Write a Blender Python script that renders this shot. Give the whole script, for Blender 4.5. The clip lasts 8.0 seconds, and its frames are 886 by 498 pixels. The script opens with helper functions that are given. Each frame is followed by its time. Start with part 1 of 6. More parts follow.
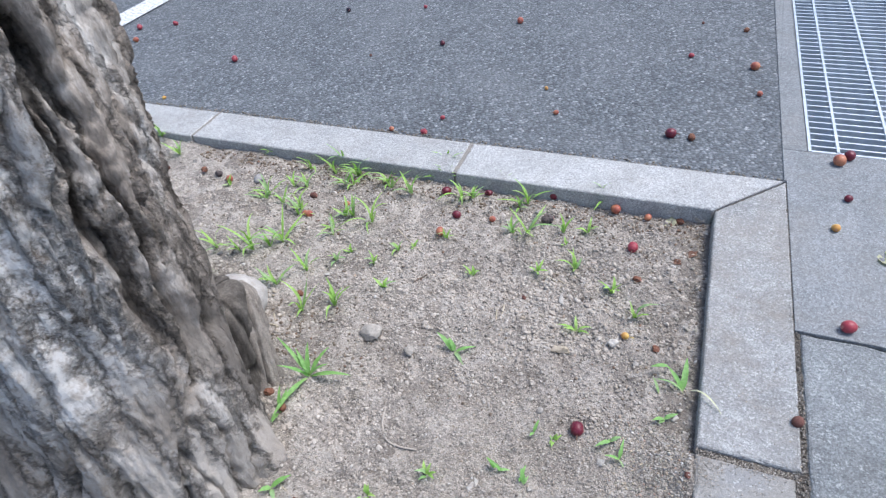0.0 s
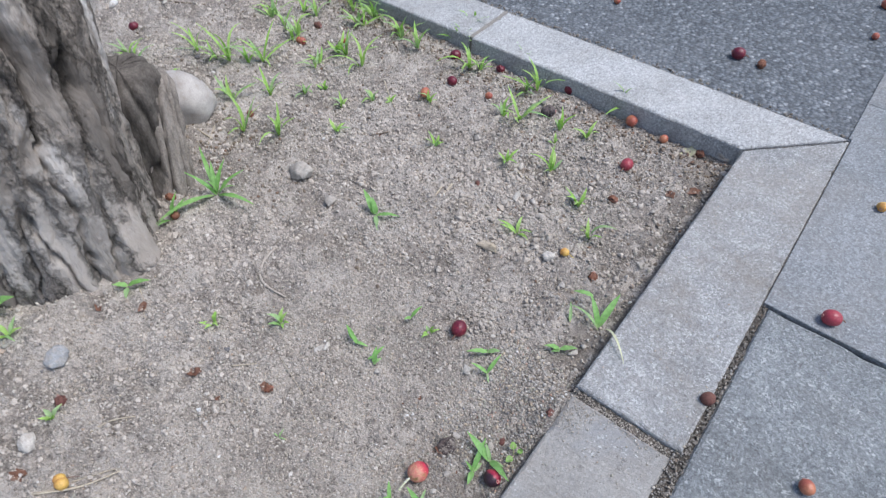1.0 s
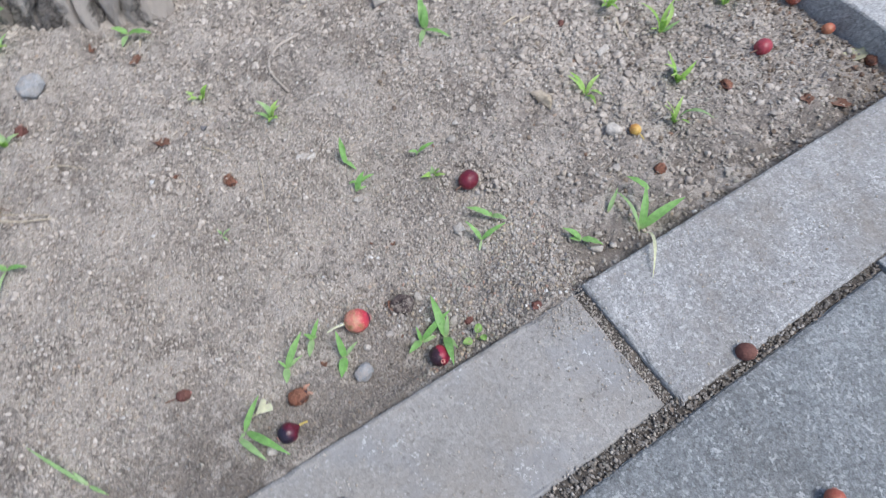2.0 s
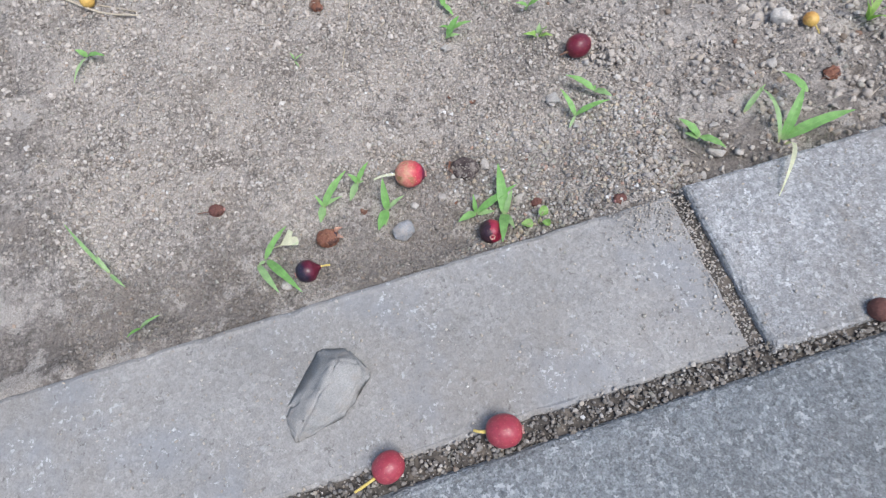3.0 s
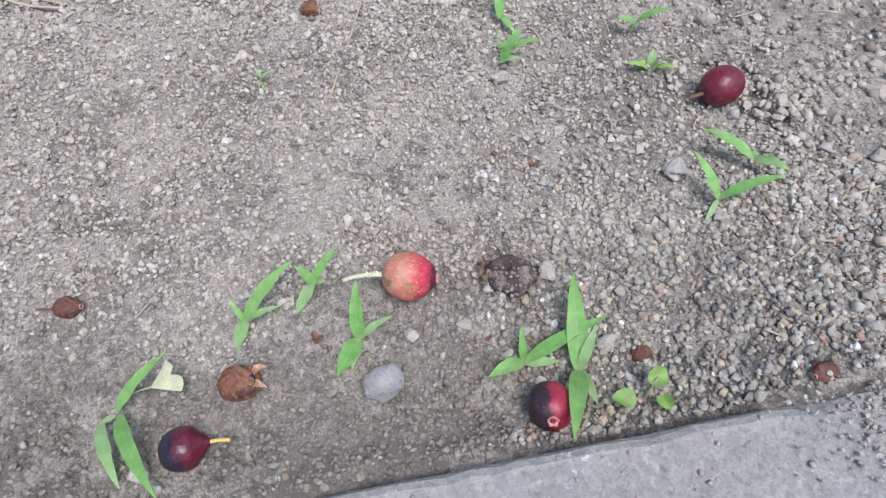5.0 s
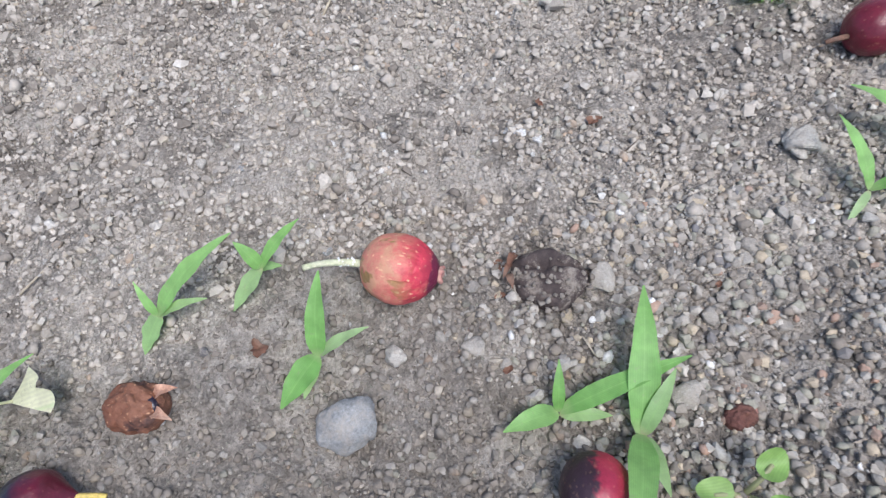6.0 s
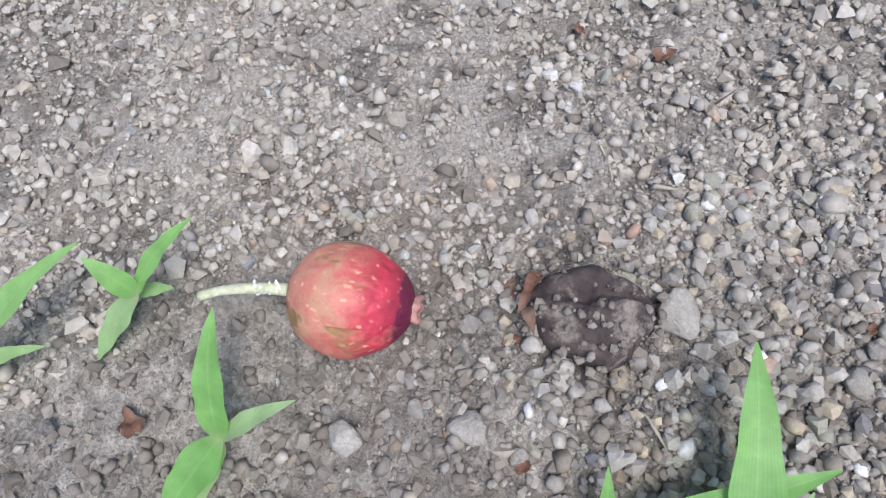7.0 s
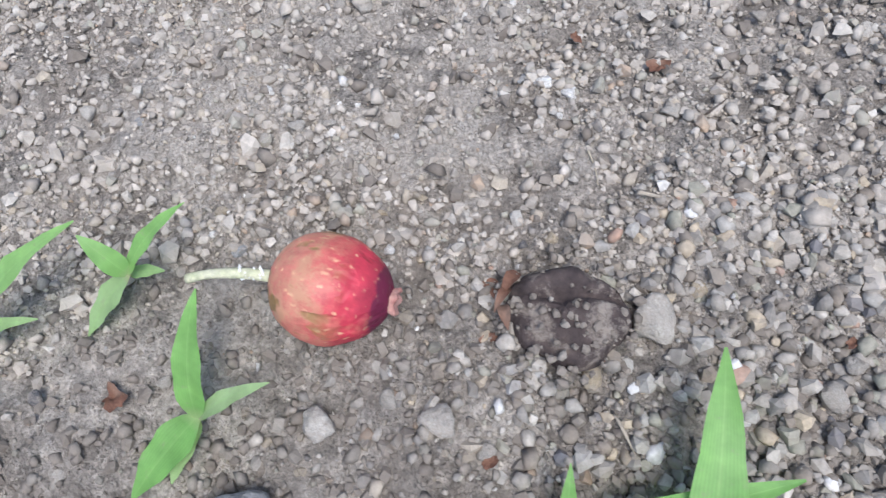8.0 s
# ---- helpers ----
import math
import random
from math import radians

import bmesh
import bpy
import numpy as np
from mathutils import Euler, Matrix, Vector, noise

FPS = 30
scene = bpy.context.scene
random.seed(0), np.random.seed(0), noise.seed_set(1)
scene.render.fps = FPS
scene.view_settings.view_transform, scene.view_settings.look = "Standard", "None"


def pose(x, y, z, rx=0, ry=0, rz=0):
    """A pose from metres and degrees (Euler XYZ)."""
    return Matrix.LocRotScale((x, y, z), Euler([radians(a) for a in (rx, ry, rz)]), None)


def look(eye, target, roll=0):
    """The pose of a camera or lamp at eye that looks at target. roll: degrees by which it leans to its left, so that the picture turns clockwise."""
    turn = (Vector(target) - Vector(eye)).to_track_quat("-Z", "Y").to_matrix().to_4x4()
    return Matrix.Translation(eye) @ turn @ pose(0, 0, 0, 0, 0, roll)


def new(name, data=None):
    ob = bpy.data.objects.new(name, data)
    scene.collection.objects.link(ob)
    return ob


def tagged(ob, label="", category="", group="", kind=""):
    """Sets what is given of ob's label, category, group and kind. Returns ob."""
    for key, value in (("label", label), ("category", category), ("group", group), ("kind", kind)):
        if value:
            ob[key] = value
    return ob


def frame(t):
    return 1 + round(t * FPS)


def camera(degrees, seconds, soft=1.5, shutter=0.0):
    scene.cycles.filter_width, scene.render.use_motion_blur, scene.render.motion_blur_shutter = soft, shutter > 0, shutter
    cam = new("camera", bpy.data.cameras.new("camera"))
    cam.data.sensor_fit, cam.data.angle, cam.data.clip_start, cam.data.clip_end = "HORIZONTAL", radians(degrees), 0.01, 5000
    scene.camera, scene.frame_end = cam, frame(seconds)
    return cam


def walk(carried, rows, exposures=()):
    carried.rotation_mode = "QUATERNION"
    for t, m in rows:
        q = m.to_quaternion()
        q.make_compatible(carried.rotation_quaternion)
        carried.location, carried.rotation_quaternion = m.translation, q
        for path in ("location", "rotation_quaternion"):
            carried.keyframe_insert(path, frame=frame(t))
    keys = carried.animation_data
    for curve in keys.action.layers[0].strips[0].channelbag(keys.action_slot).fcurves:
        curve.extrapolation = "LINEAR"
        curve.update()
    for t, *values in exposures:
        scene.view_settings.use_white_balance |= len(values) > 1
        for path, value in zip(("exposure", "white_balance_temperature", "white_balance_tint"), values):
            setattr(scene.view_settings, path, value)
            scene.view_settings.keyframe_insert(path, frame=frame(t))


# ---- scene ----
cam = camera(72.9, 8.0, soft=1.2, shutter=0.15)
PATH = [
    (0, (-0.0850, -0.8306, 0.6438), (-0.2456, -0.4937, 0.3111), -7.08),
    (0.2, (-0.0740, -0.8125, 0.6337), (-0.2238, -0.4711, 0.3005), -5.36),
    (0.5, (-0.0037, -0.7751, 0.6073), (-0.1852, -0.4580, 0.2660), -2.06),
    (0.8, (0.0554, -0.7444, 0.5568), (-0.1455, -0.4683, 0.1915), -0.12),
    (1, (0.0668, -0.7125, 0.5260), (-0.1340, -0.4580, 0.1453), -0.07),
    (1.5, (0.0584, -0.6612, 0.4586), (-0.1356, -0.4440, 0.0521), 2.74),
    (1.7, (0.0663, -0.6512, 0.4426), (-0.1287, -0.4484, 0.0292), 2.73),
    (2, (0.1053, -0.6252, 0.4070), (-0.1000, -0.4820, -0.0258), 2.22),
    (2.2, (0.1270, -0.6105, 0.3996), (-0.0809, -0.5041, -0.0425), -0.03),
    (3.3, (0.1371, -0.5919, 0.3005), (-0.0788, -0.5809, -0.1503), -11.78),
    (3.5, (0.1159, -0.5946, 0.2807), (-0.1172, -0.5843, -0.1615), -10.43),
    (4, (0.0620, -0.5854, 0.2207), (-0.2022, -0.5703, -0.2036), -14.15),
    (4.2, (0.0509, -0.5890, 0.2010), (-0.2221, -0.5720, -0.2176), -13.48),
    (4.5, (0.0438, -0.5819, 0.1926), (-0.2320, -0.5645, -0.2241), -10.69),
    (4.7, (0.0457, -0.5747, 0.1944), (-0.2286, -0.5616, -0.2235), -10.24),
    (5.8, (0.0091, -0.5588, 0.1418), (-0.2536, -0.5761, -0.2833), -10.20),
    (6, (0.0030, -0.5606, 0.1322), (-0.2538, -0.5817, -0.2963), -10.49),
    (6.2, (-0.0042, -0.5668, 0.1192), (-0.2550, -0.5858, -0.3130), -9.83),
    (6.5, (-0.0174, -0.5612, 0.1055), (-0.2508, -0.5941, -0.3355), -12.12),
    (6.8, (-0.0330, -0.5580, 0.0899), (-0.2558, -0.5990, -0.3559), -14.77),
    (7, (-0.0345, -0.5551, 0.0898), (-0.2514, -0.6002, -0.3584), -16.33),
    (7.2, (-0.0352, -0.5543, 0.0904), (-0.2558, -0.5998, -0.3560), -16.53),
    (7.5, (-0.0356, -0.5572, 0.0924), (-0.2611, -0.6042, -0.3514), -15.85),
    (7.7, (-0.0347, -0.5577, 0.0922), (-0.2601, -0.6096, -0.3512), -15.68),
    (8, (-0.0305, -0.5487, 0.0890), (-0.2609, -0.6119, -0.3502), -16.90),
]
walk(cam, [(t, look(eye, target, roll)) for t, eye, target, roll in PATH],
     exposures=[(0.0, 1.10, 6080, 10), (0.6, 0.87, 6090, 10), (2.0, 0.87, 6150, 10), (3.3, 0.97, 6180, 10), (4.7, 0.97, 6130, 10), (6.0, 0.97, 6140, 10), (6.8, 0.94, 6130, 10), (7.4, 1.1, 6130, 10), (7.5, 1.1, 6130, 10), (7.7, 0.97, 6120, 10), (8.0, 0.98, 6100, 10)])

# ---- light: open shade under a bright overcast sky ----
world = bpy.data.worlds.new("sky")
scene.world = world
world.use_nodes = True
wn = world.node_tree.nodes
sky = wn.new("ShaderNodeTexSky")
sky.sky_type, sky.sun_disc = "NISHITA", False
sky.sun_elevation, sky.sun_rotation = radians(64), radians(59)
sky.dust_density, sky.air_density = 2.0, 1.0
wn["Background"].inputs["Strength"].default_value = 0.105
world.node_tree.links.new(sky.outputs["Color"], wn["Background"].inputs["Color"])
sun = new("sun", bpy.data.lights.new("sun", "SUN"))
sun.data.energy, sun.data.angle, sun.data.color = 1.7, radians(28), (1.0, 0.97, 0.93)
sun.matrix_world = look((1.25, 0.75, 3.0), (0, 0, 0))


# ---- materials ----
def material(name, rough=0.9, spec=0.3):
    m = bpy.data.materials.new(name)
    m.use_nodes = True
    b = m.node_tree.nodes["Principled BSDF"]
    b.inputs["Roughness"].default_value = rough
    b.inputs["Specular IOR Level"].default_value = spec
    return m, m.node_tree, b


def node(tree, kind, **inputs):
    n = tree.nodes.new(kind)
    for key, value in inputs.items():
        n.inputs[key.replace("_", " ")].default_value = value
    return n


def coords(tree, out="Object"):
    return tree.nodes.new("ShaderNodeTexCoord").outputs[out]


def noise_of(tree, vector, scale, detail=4.0, rough=0.6):
    n = node(tree, "ShaderNodeTexNoise", Scale=scale, Detail=detail, Roughness=rough)
    tree.links.new(vector, n.inputs["Vector"])
    return n.outputs["Fac"]


def cells_of(tree, vector, scale, out="Distance", feature="F1"):
    n = tree.nodes.new("ShaderNodeTexVoronoi")
    n.feature = feature
    n.inputs["Scale"].default_value = scale
    tree.links.new(vector, n.inputs["Vector"])
    return n.outputs[out]


def ramp(tree, fac, stops, ease="LINEAR"):
    n = tree.nodes.new("ShaderNodeValToRGB")
    n.color_ramp.interpolation = ease
    el = n.color_ramp.elements
    while len(el) < len(stops):
        el.new(0.5)
    for e, (p, c) in zip(el, stops):
        e.position, e.color = p, (*c, 1.0) if len(c) == 3 else c
    tree.links.new(fac, n.inputs["Fac"])
    return n.outputs["Color"]


def grey(v):
    return (v, v, v)


def mix(tree, fac, a, b, how="MIX"):
    n = tree.nodes.new("ShaderNodeMix")
    n.data_type, n.blend_type = "RGBA", how
    for slot, v in ((n.inputs[0], fac), (n.inputs[6], a), (n.inputs[7], b)):
        if isinstance(v, (int, float)):
            slot.default_value = v
        elif isinstance(v, tuple):
            slot.default_value = (*v, 1.0)
        else:
            tree.links.new(v, slot)
    return n.outputs[2]


def bump(tree, b, height, strength, distance):
    n = node(tree, "ShaderNodeBump", Strength=strength, Distance=distance)
    tree.links.new(height, n.inputs["Height"])
    before = b.inputs["Normal"].links[0].from_socket if b.inputs["Normal"].links else None
    if before:
        tree.links.new(before, n.inputs["Normal"])
    tree.links.new(n.outputs["Normal"], b.inputs["Normal"])


def colour(tree, b, socket):
    tree.links.new(socket, b.inputs["Base Color"])


def soil_material():
    m, t, b = material("bare_soil", 0.95, 0.15)
    p = coords(t)
    wide = ramp(t, noise_of(t, p, 9, 6, 0.68), [(0.32, (0.29, 0.254, 0.22)), (0.66, (0.53, 0.477, 0.42))])
    crumb = ramp(t, noise_of(t, p, 230, 5, 0.72), [(0.30, grey(0.42)), (0.5, grey(0.98)), (0.70, grey(1.38))])
    c = mix(t, 1.0, wide, crumb, "MULTIPLY")
    fine = ramp(t, noise_of(t, p, 1100, 3, 0.7), [(0.3, grey(0.62)), (0.7, grey(1.3))])
    c = mix(t, 1.0, c, fine, "MULTIPLY")
    spots = ramp(t, cells_of(t, p, 420), [(0.05, grey(1)), (0.16, grey(0))])
    rare = ramp(t, noise_of(t, p, 190, 2), [(0.56, grey(0)), (0.63, grey(1))])
    c = mix(t, mix(t, 1.0, spots, rare, "MULTIPLY"), c, (0.46, 0.44, 0.42))
    damp = ramp(t, noise_of(t, p, 2.6, 3), [(0.52, grey(0)), (0.70, grey(0.3))])
    c = mix(t, damp, c, (0.19, 0.165, 0.14))
    churned = ramp(t, noise_of(t, p, 15, 6, 0.72), [(0.51, grey(0)), (0.61, grey(0.6))])
    c = mix(t, churned, c, (0.23, 0.195, 0.162))
    # a darker strip of uneven width along the kerb
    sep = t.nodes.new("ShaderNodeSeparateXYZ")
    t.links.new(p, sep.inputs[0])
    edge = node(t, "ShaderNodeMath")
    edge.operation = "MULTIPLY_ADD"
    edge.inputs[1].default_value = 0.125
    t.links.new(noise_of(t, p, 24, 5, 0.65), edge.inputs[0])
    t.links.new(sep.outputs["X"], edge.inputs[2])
    kerbside = ramp(t, edge.outputs[0], [(0.0, grey(0.05)), (0.04, grey(0.66))])
    c = mix(t, kerbside, c, (0.188, 0.163, 0.14))
    # grains of grit set in the soil, in drifts, and smooth dusty crusts between them
    drift = ramp(t, noise_of(t, p, 38, 4, 0.65), [(0.40, grey(0)), (0.58, grey(1))])
    tone = ramp(t, cells_of(t, p, 520, "Color"), [(0.0, grey(0.62)), (0.5, grey(0.98)), (1.0, grey(1.42))])
    c = mix(t, drift, c, mix(t, 1.0, c, tone, "MULTIPLY"))
    seam = ramp(t, cells_of(t, p, 520), [(0.35, grey(1)), (0.75, grey(0.74))])
    c = mix(t, drift, c, mix(t, 1.0, c, seam, "MULTIPLY"))
    crust = ramp(t, noise_of(t, p, 24, 7, 0.68), [(0.53, grey(0)), (0.57, grey(0.75))])
    c = mix(t, crust, c, mix(t, 1.0, (0.52, 0.468, 0.412), fine, "MULTIPLY"))
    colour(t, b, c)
    bump(t, b, mix(t, drift, grey(0.5), cells_of(t, p, 520)), 0.9, -0.0011)
    bump(t, b, noise_of(t, p, 105, 5, 0.7), 0.7, 0.005)
    bump(t, b, noise_of(t, p, 420, 6, 0.75), 0.9, 0.0014)
    bump(t, b, noise_of(t, p, 1700, 4, 0.75), 0.9, 0.0005)
    return m


def grain_material(name, stops, rough=0.85, dusty=(0.345, 0.304, 0.262), cover=0.72):
    """Stones whose colour varies from one to the next."""
    m, t, b = material(name, rough, 0.14)
    g = t.nodes.new("ShaderNodeNewGeometry").outputs["Random Per Island"]
    base = ramp(t, g, stops, "CONSTANT")
    p = coords(t)
    dust = ramp(t, noise_of(t, p, 700, 4, 0.7), [(0.3, grey(0.72)), (0.7, grey(1.42))])
    c = mix(t, 1.0, base, dust, "MULTIPLY")
    c = mix(t, ramp(t, noise_of(t, p, 300, 3), [(0.32, grey(0.28 * cover)), (0.62, grey(cover))]), c, dusty)
    colour(t, b, c)
    bump(t, b, noise_of(t, p, 900, 5, 0.75), 0.5, 0.0004)
    bump(t, b, noise_of(t, p, 2600, 3, 0.7), 0.5, 0.0002)
    return m


def stone_material(name, a, c2, rough=0.8, scale=160):
    m, t, b = material(name, rough, 0.35)
    p = coords(t)
    c = ramp(t, noise_of(t, p, scale, 5, 0.65), [(0.3, a), (0.7, c2)])
    c = mix(t, 1.0, c, ramp(t, noise_of(t, p, 1300, 3), [(0.3, grey(0.8)), (0.7, grey(1.2))]), "MULTIPLY")
    c = mix(t, ramp(t, noise_of(t, p, 90, 3), [(0.5, grey(0)), (0.75, grey(0.55))]), c, (0.28, 0.235, 0.19))
    colour(t, b, c)
    bump(t, b, noise_of(t, p, 900, 5, 0.7), 0.5, 0.0006)
    return m


def pebble_material(name, a, c2):
    """A stone of unit size: mottled, dusted with soil, finely pitted."""
    m, t, b = material(name, 0.92, 0.16)
    off = t.nodes.new("ShaderNodeVectorMath")
    off.operation = "ADD"
    rnd = t.nodes.new("ShaderNodeObjectInfo").outputs["Random"]
    far_off = node(t, "ShaderNodeMath")
    far_off.operation = "MULTIPLY"
    far_off.inputs[1].default_value = 40.0
    t.links.new(rnd, far_off.inputs[0])
    t.links.new(coords(t), off.inputs[0])
    t.links.new(far_off.outputs[0], off.inputs[1])
    p = off.outputs[0]
    c = ramp(t, noise_of(t, p, 3.2, 6, 0.65), [(0.32, a), (0.68, c2)])
    c = mix(t, 1.0, c, ramp(t, noise_of(t, p, 24, 4, 0.7), [(0.3, grey(0.68)), (0.7, grey(1.3))]), "MULTIPLY")
    c = mix(t, 1.0, c, ramp(t, rnd, [(0, grey(0.86)), (1, grey(1.12))]), "MULTIPLY")
    c = mix(t, ramp(t, noise_of(t, p, 4.5, 6, 0.7), [(0.44, grey(0.08)), (0.66, grey(0.75))]), c, (0.37, 0.325, 0.28))
    colour(t, b, c)
    bump(t, b, noise_of(t, p, 7, 6, 0.7), 0.8, 0.0006)
    bump(t, b, noise_of(t, p, 34, 4, 0.7), 0.6, 0.0002)
    return m


def concrete_material(name, dark, light, speck, bumpy=0.6, soiled=(0.25, 0.22, 0.185), dirt=0.45, specks=0.9, size=240, cover=0.0, sand=1.0, patchy=0.0):
    """Cast concrete: sandy face, pale broken aggregate, pits and clinging dust."""
    m, t, b = material(name, 0.9, 0.25)
    p = coords(t)
    rnd = t.nodes.new("ShaderNodeObjectInfo").outputs["Random"]
    c = ramp(t, noise_of(t, p, 9, 6, 0.7), [(0.28, dark), (0.72, light)])
    c = mix(t, 1.0, c, ramp(t, noise_of(t, p, 900, 3, 0.7), [(0.3, grey(1 - 0.42 * sand)), (0.5, grey(1)), (0.72, grey(1 + 0.4 * sand))]), "MULTIPLY")
    c = mix(t, 1.0, c, ramp(t, cells_of(t, p, 420, "Color"), [(0.0, grey(1 - 0.3 * sand)), (0.6, grey(1.0)), (1.0, grey(1 + 0.36 * sand))]), "MULTIPLY")
    c = mix(t, 1.0, c, ramp(t, rnd, [(0, grey(0.95)), (1, grey(1.05))]), "MULTIPLY")
    pale = mix(t, 1.0, ramp(t, noise_of(t, p, size * 1.5, 3, 0.6), [(0.60 - cover, grey(0)), (0.65 - cover, grey(1))]),
               ramp(t, noise_of(t, p, 60, 4, 0.7), [(0.46, grey(0)), (0.60, grey(specks))]), "MULTIPLY")
    if patchy:
        worn = noise_of(t, p, 17, 4, 0.6)
        pale = mix(t, 1.0, pale, ramp(t, worn, [(0.42, grey(1 - patchy)), (0.56, grey(1))]), "MULTIPLY")
        c = mix(t, ramp(t, worn, [(0.50, grey(0)), (0.62, grey(0.5))]), c, (0.25, 0.258, 0.268))
    c = mix(t, pale, c, speck)
    pits = mix(t, 1.0, ramp(t, noise_of(t, p, 300, 3, 0.6), [(0.33, grey(1)), (0.38, grey(0))]),
               ramp(t, noise_of(t, p, 45, 3), [(0.42, grey(0)), (0.58, grey(0.7))]), "MULTIPLY")
    c = mix(t, pits, c, (0.13, 0.12, 0.11))
    stain = ramp(t, noise_of(t, p, 13, 7, 0.75), [(0.46, grey(0)), (0.72, grey(dirt))])
    c = mix(t, stain, c, soiled)
    colour(t, b, c)
    bump(t, b, noise_of(t, p, 520, 5, 0.75), bumpy, 0.0009)
    bump(t, b, noise_of(t, p, 170, 5, 0.7), bumpy, 0.0022)
    return m


def asphalt_material():
    m, t, b = material("asphalt", 0.85, 0.35)
    p = coords(t)
    stone = ramp(t, cells_of(t, p, 165, "Color"), [(0.0, (0.05, 0.056, 0.062)), (0.45, (0.105, 0.115, 0.126)), (0.8, (0.185, 0.20, 0.214)), (0.96, (0.34, 0.35, 0.355))])
    gap = ramp(t, cells_of(t, p, 165), [(0.30, grey(1.1)), (0.62, grey(0.66))])
    c = mix(t, 1.0, stone, gap, "MULTIPLY")
    c = mix(t, ramp(t, noise_of(t, p, 5, 4), [(0.42, grey(0.12)), (0.70, grey(0.38))]), c, (0.205, 0.213, 0.223))
    c = mix(t, 1.0, c, ramp(t, noise_of(t, p, 340, 4, 0.75), [(0.3, grey(0.68)), (0.7, grey(1.38))]), "MULTIPLY")
    colour(t, b, c)
    bump(t, b, cells_of(t, p, 165), 1.0, -0.0035)
    bump(t, b, noise_of(t, p, 700, 4, 0.7), 0.5, 0.0008)
    return m


def bark_material():
    m, t, b = material("bark", 0.95, 0.15)
    p = coords(t)
    mp = node(t, "ShaderNodeMapping", Scale=(1, 1, 0.28))
    t.links.new(p, mp.inputs["Vector"])
    s = mp.outputs["Vector"]
    c = ramp(t, noise_of(t, s, 26, 6, 0.65), [(0.28, (0.085, 0.070, 0.058)), (0.47, (0.26, 0.223, 0.191)), (0.68, (0.53, 0.485, 0.44))])
    c = mix(t, 1.0, c, ramp(t, noise_of(t, s, 190, 5, 0.75), [(0.3, grey(0.62)), (0.7, grey(1.4))]), "MULTIPLY")
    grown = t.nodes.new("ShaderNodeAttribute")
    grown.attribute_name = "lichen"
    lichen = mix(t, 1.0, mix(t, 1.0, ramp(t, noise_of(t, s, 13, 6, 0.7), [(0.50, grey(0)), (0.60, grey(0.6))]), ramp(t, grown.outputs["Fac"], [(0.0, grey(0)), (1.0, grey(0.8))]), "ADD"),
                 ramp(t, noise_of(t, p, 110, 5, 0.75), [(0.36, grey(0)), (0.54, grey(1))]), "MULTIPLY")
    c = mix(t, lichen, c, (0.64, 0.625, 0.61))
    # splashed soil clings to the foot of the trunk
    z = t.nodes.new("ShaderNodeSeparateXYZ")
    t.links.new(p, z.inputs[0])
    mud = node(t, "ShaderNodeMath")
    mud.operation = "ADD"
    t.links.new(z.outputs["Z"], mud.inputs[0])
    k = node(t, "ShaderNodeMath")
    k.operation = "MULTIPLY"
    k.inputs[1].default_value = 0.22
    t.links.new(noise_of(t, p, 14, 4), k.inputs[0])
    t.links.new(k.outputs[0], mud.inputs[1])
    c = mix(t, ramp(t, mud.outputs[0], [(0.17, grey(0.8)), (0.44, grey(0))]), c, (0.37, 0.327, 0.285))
    mq = node(t, "ShaderNodeMapping", Scale=(1, 1, 0.2))
    t.links.new(p, mq.inputs["Vector"])
    wv = t.nodes.new("ShaderNodeVectorMath")
    wv.operation = "MULTIPLY_ADD"
    nz_ = node(t, "ShaderNodeTexNoise", Scale=34.0, Detail=5.0, Roughness=0.7)
    t.links.new(p, nz_.inputs["Vector"])
    t.links.new(nz_.outputs["Color"], wv.inputs[0])
    wv.inputs[1].default_value = (0.035, 0.035, 0.02)
    t.links.new(mq.outputs["Vector"], wv.inputs[2])
    flake = cells_of(t, wv.outputs[0], 27, "Distance", "DISTANCE_TO_EDGE")
    # cracks between the flakes painted darker, as if in shade
    crack = ramp(t, flake, [(0.0, grey(0.4)), (0.10, grey(1.0))])
    c = mix(t, 1.0, c, crack, "MULTIPLY")
    c = mix(t, 1.0, c, ramp(t, cells_of(t, wv.outputs[0], 27, "Color"), [(0.2, grey(0.68)), (0.8, grey(1.45))]), "MULTIPLY")
    bump(t, b, ramp(t, flake, [(0.0, grey(0)), (0.16, grey(1.0))]), 0.9, 0.006)
    # shade of the furrows put into the colour: darker the deeper they cut
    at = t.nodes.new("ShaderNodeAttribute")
    at.attribute_name = "furrow_shade"
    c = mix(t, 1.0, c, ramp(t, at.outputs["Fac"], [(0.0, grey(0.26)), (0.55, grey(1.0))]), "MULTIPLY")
    colour(t, b, c)
    bump(t, b, noise_of(t, s, 120, 6, 0.75), 1.0, 0.005)
    bump(t, b, noise_of(t, p, 600, 4, 0.7), 0.5, 0.001)
    return m


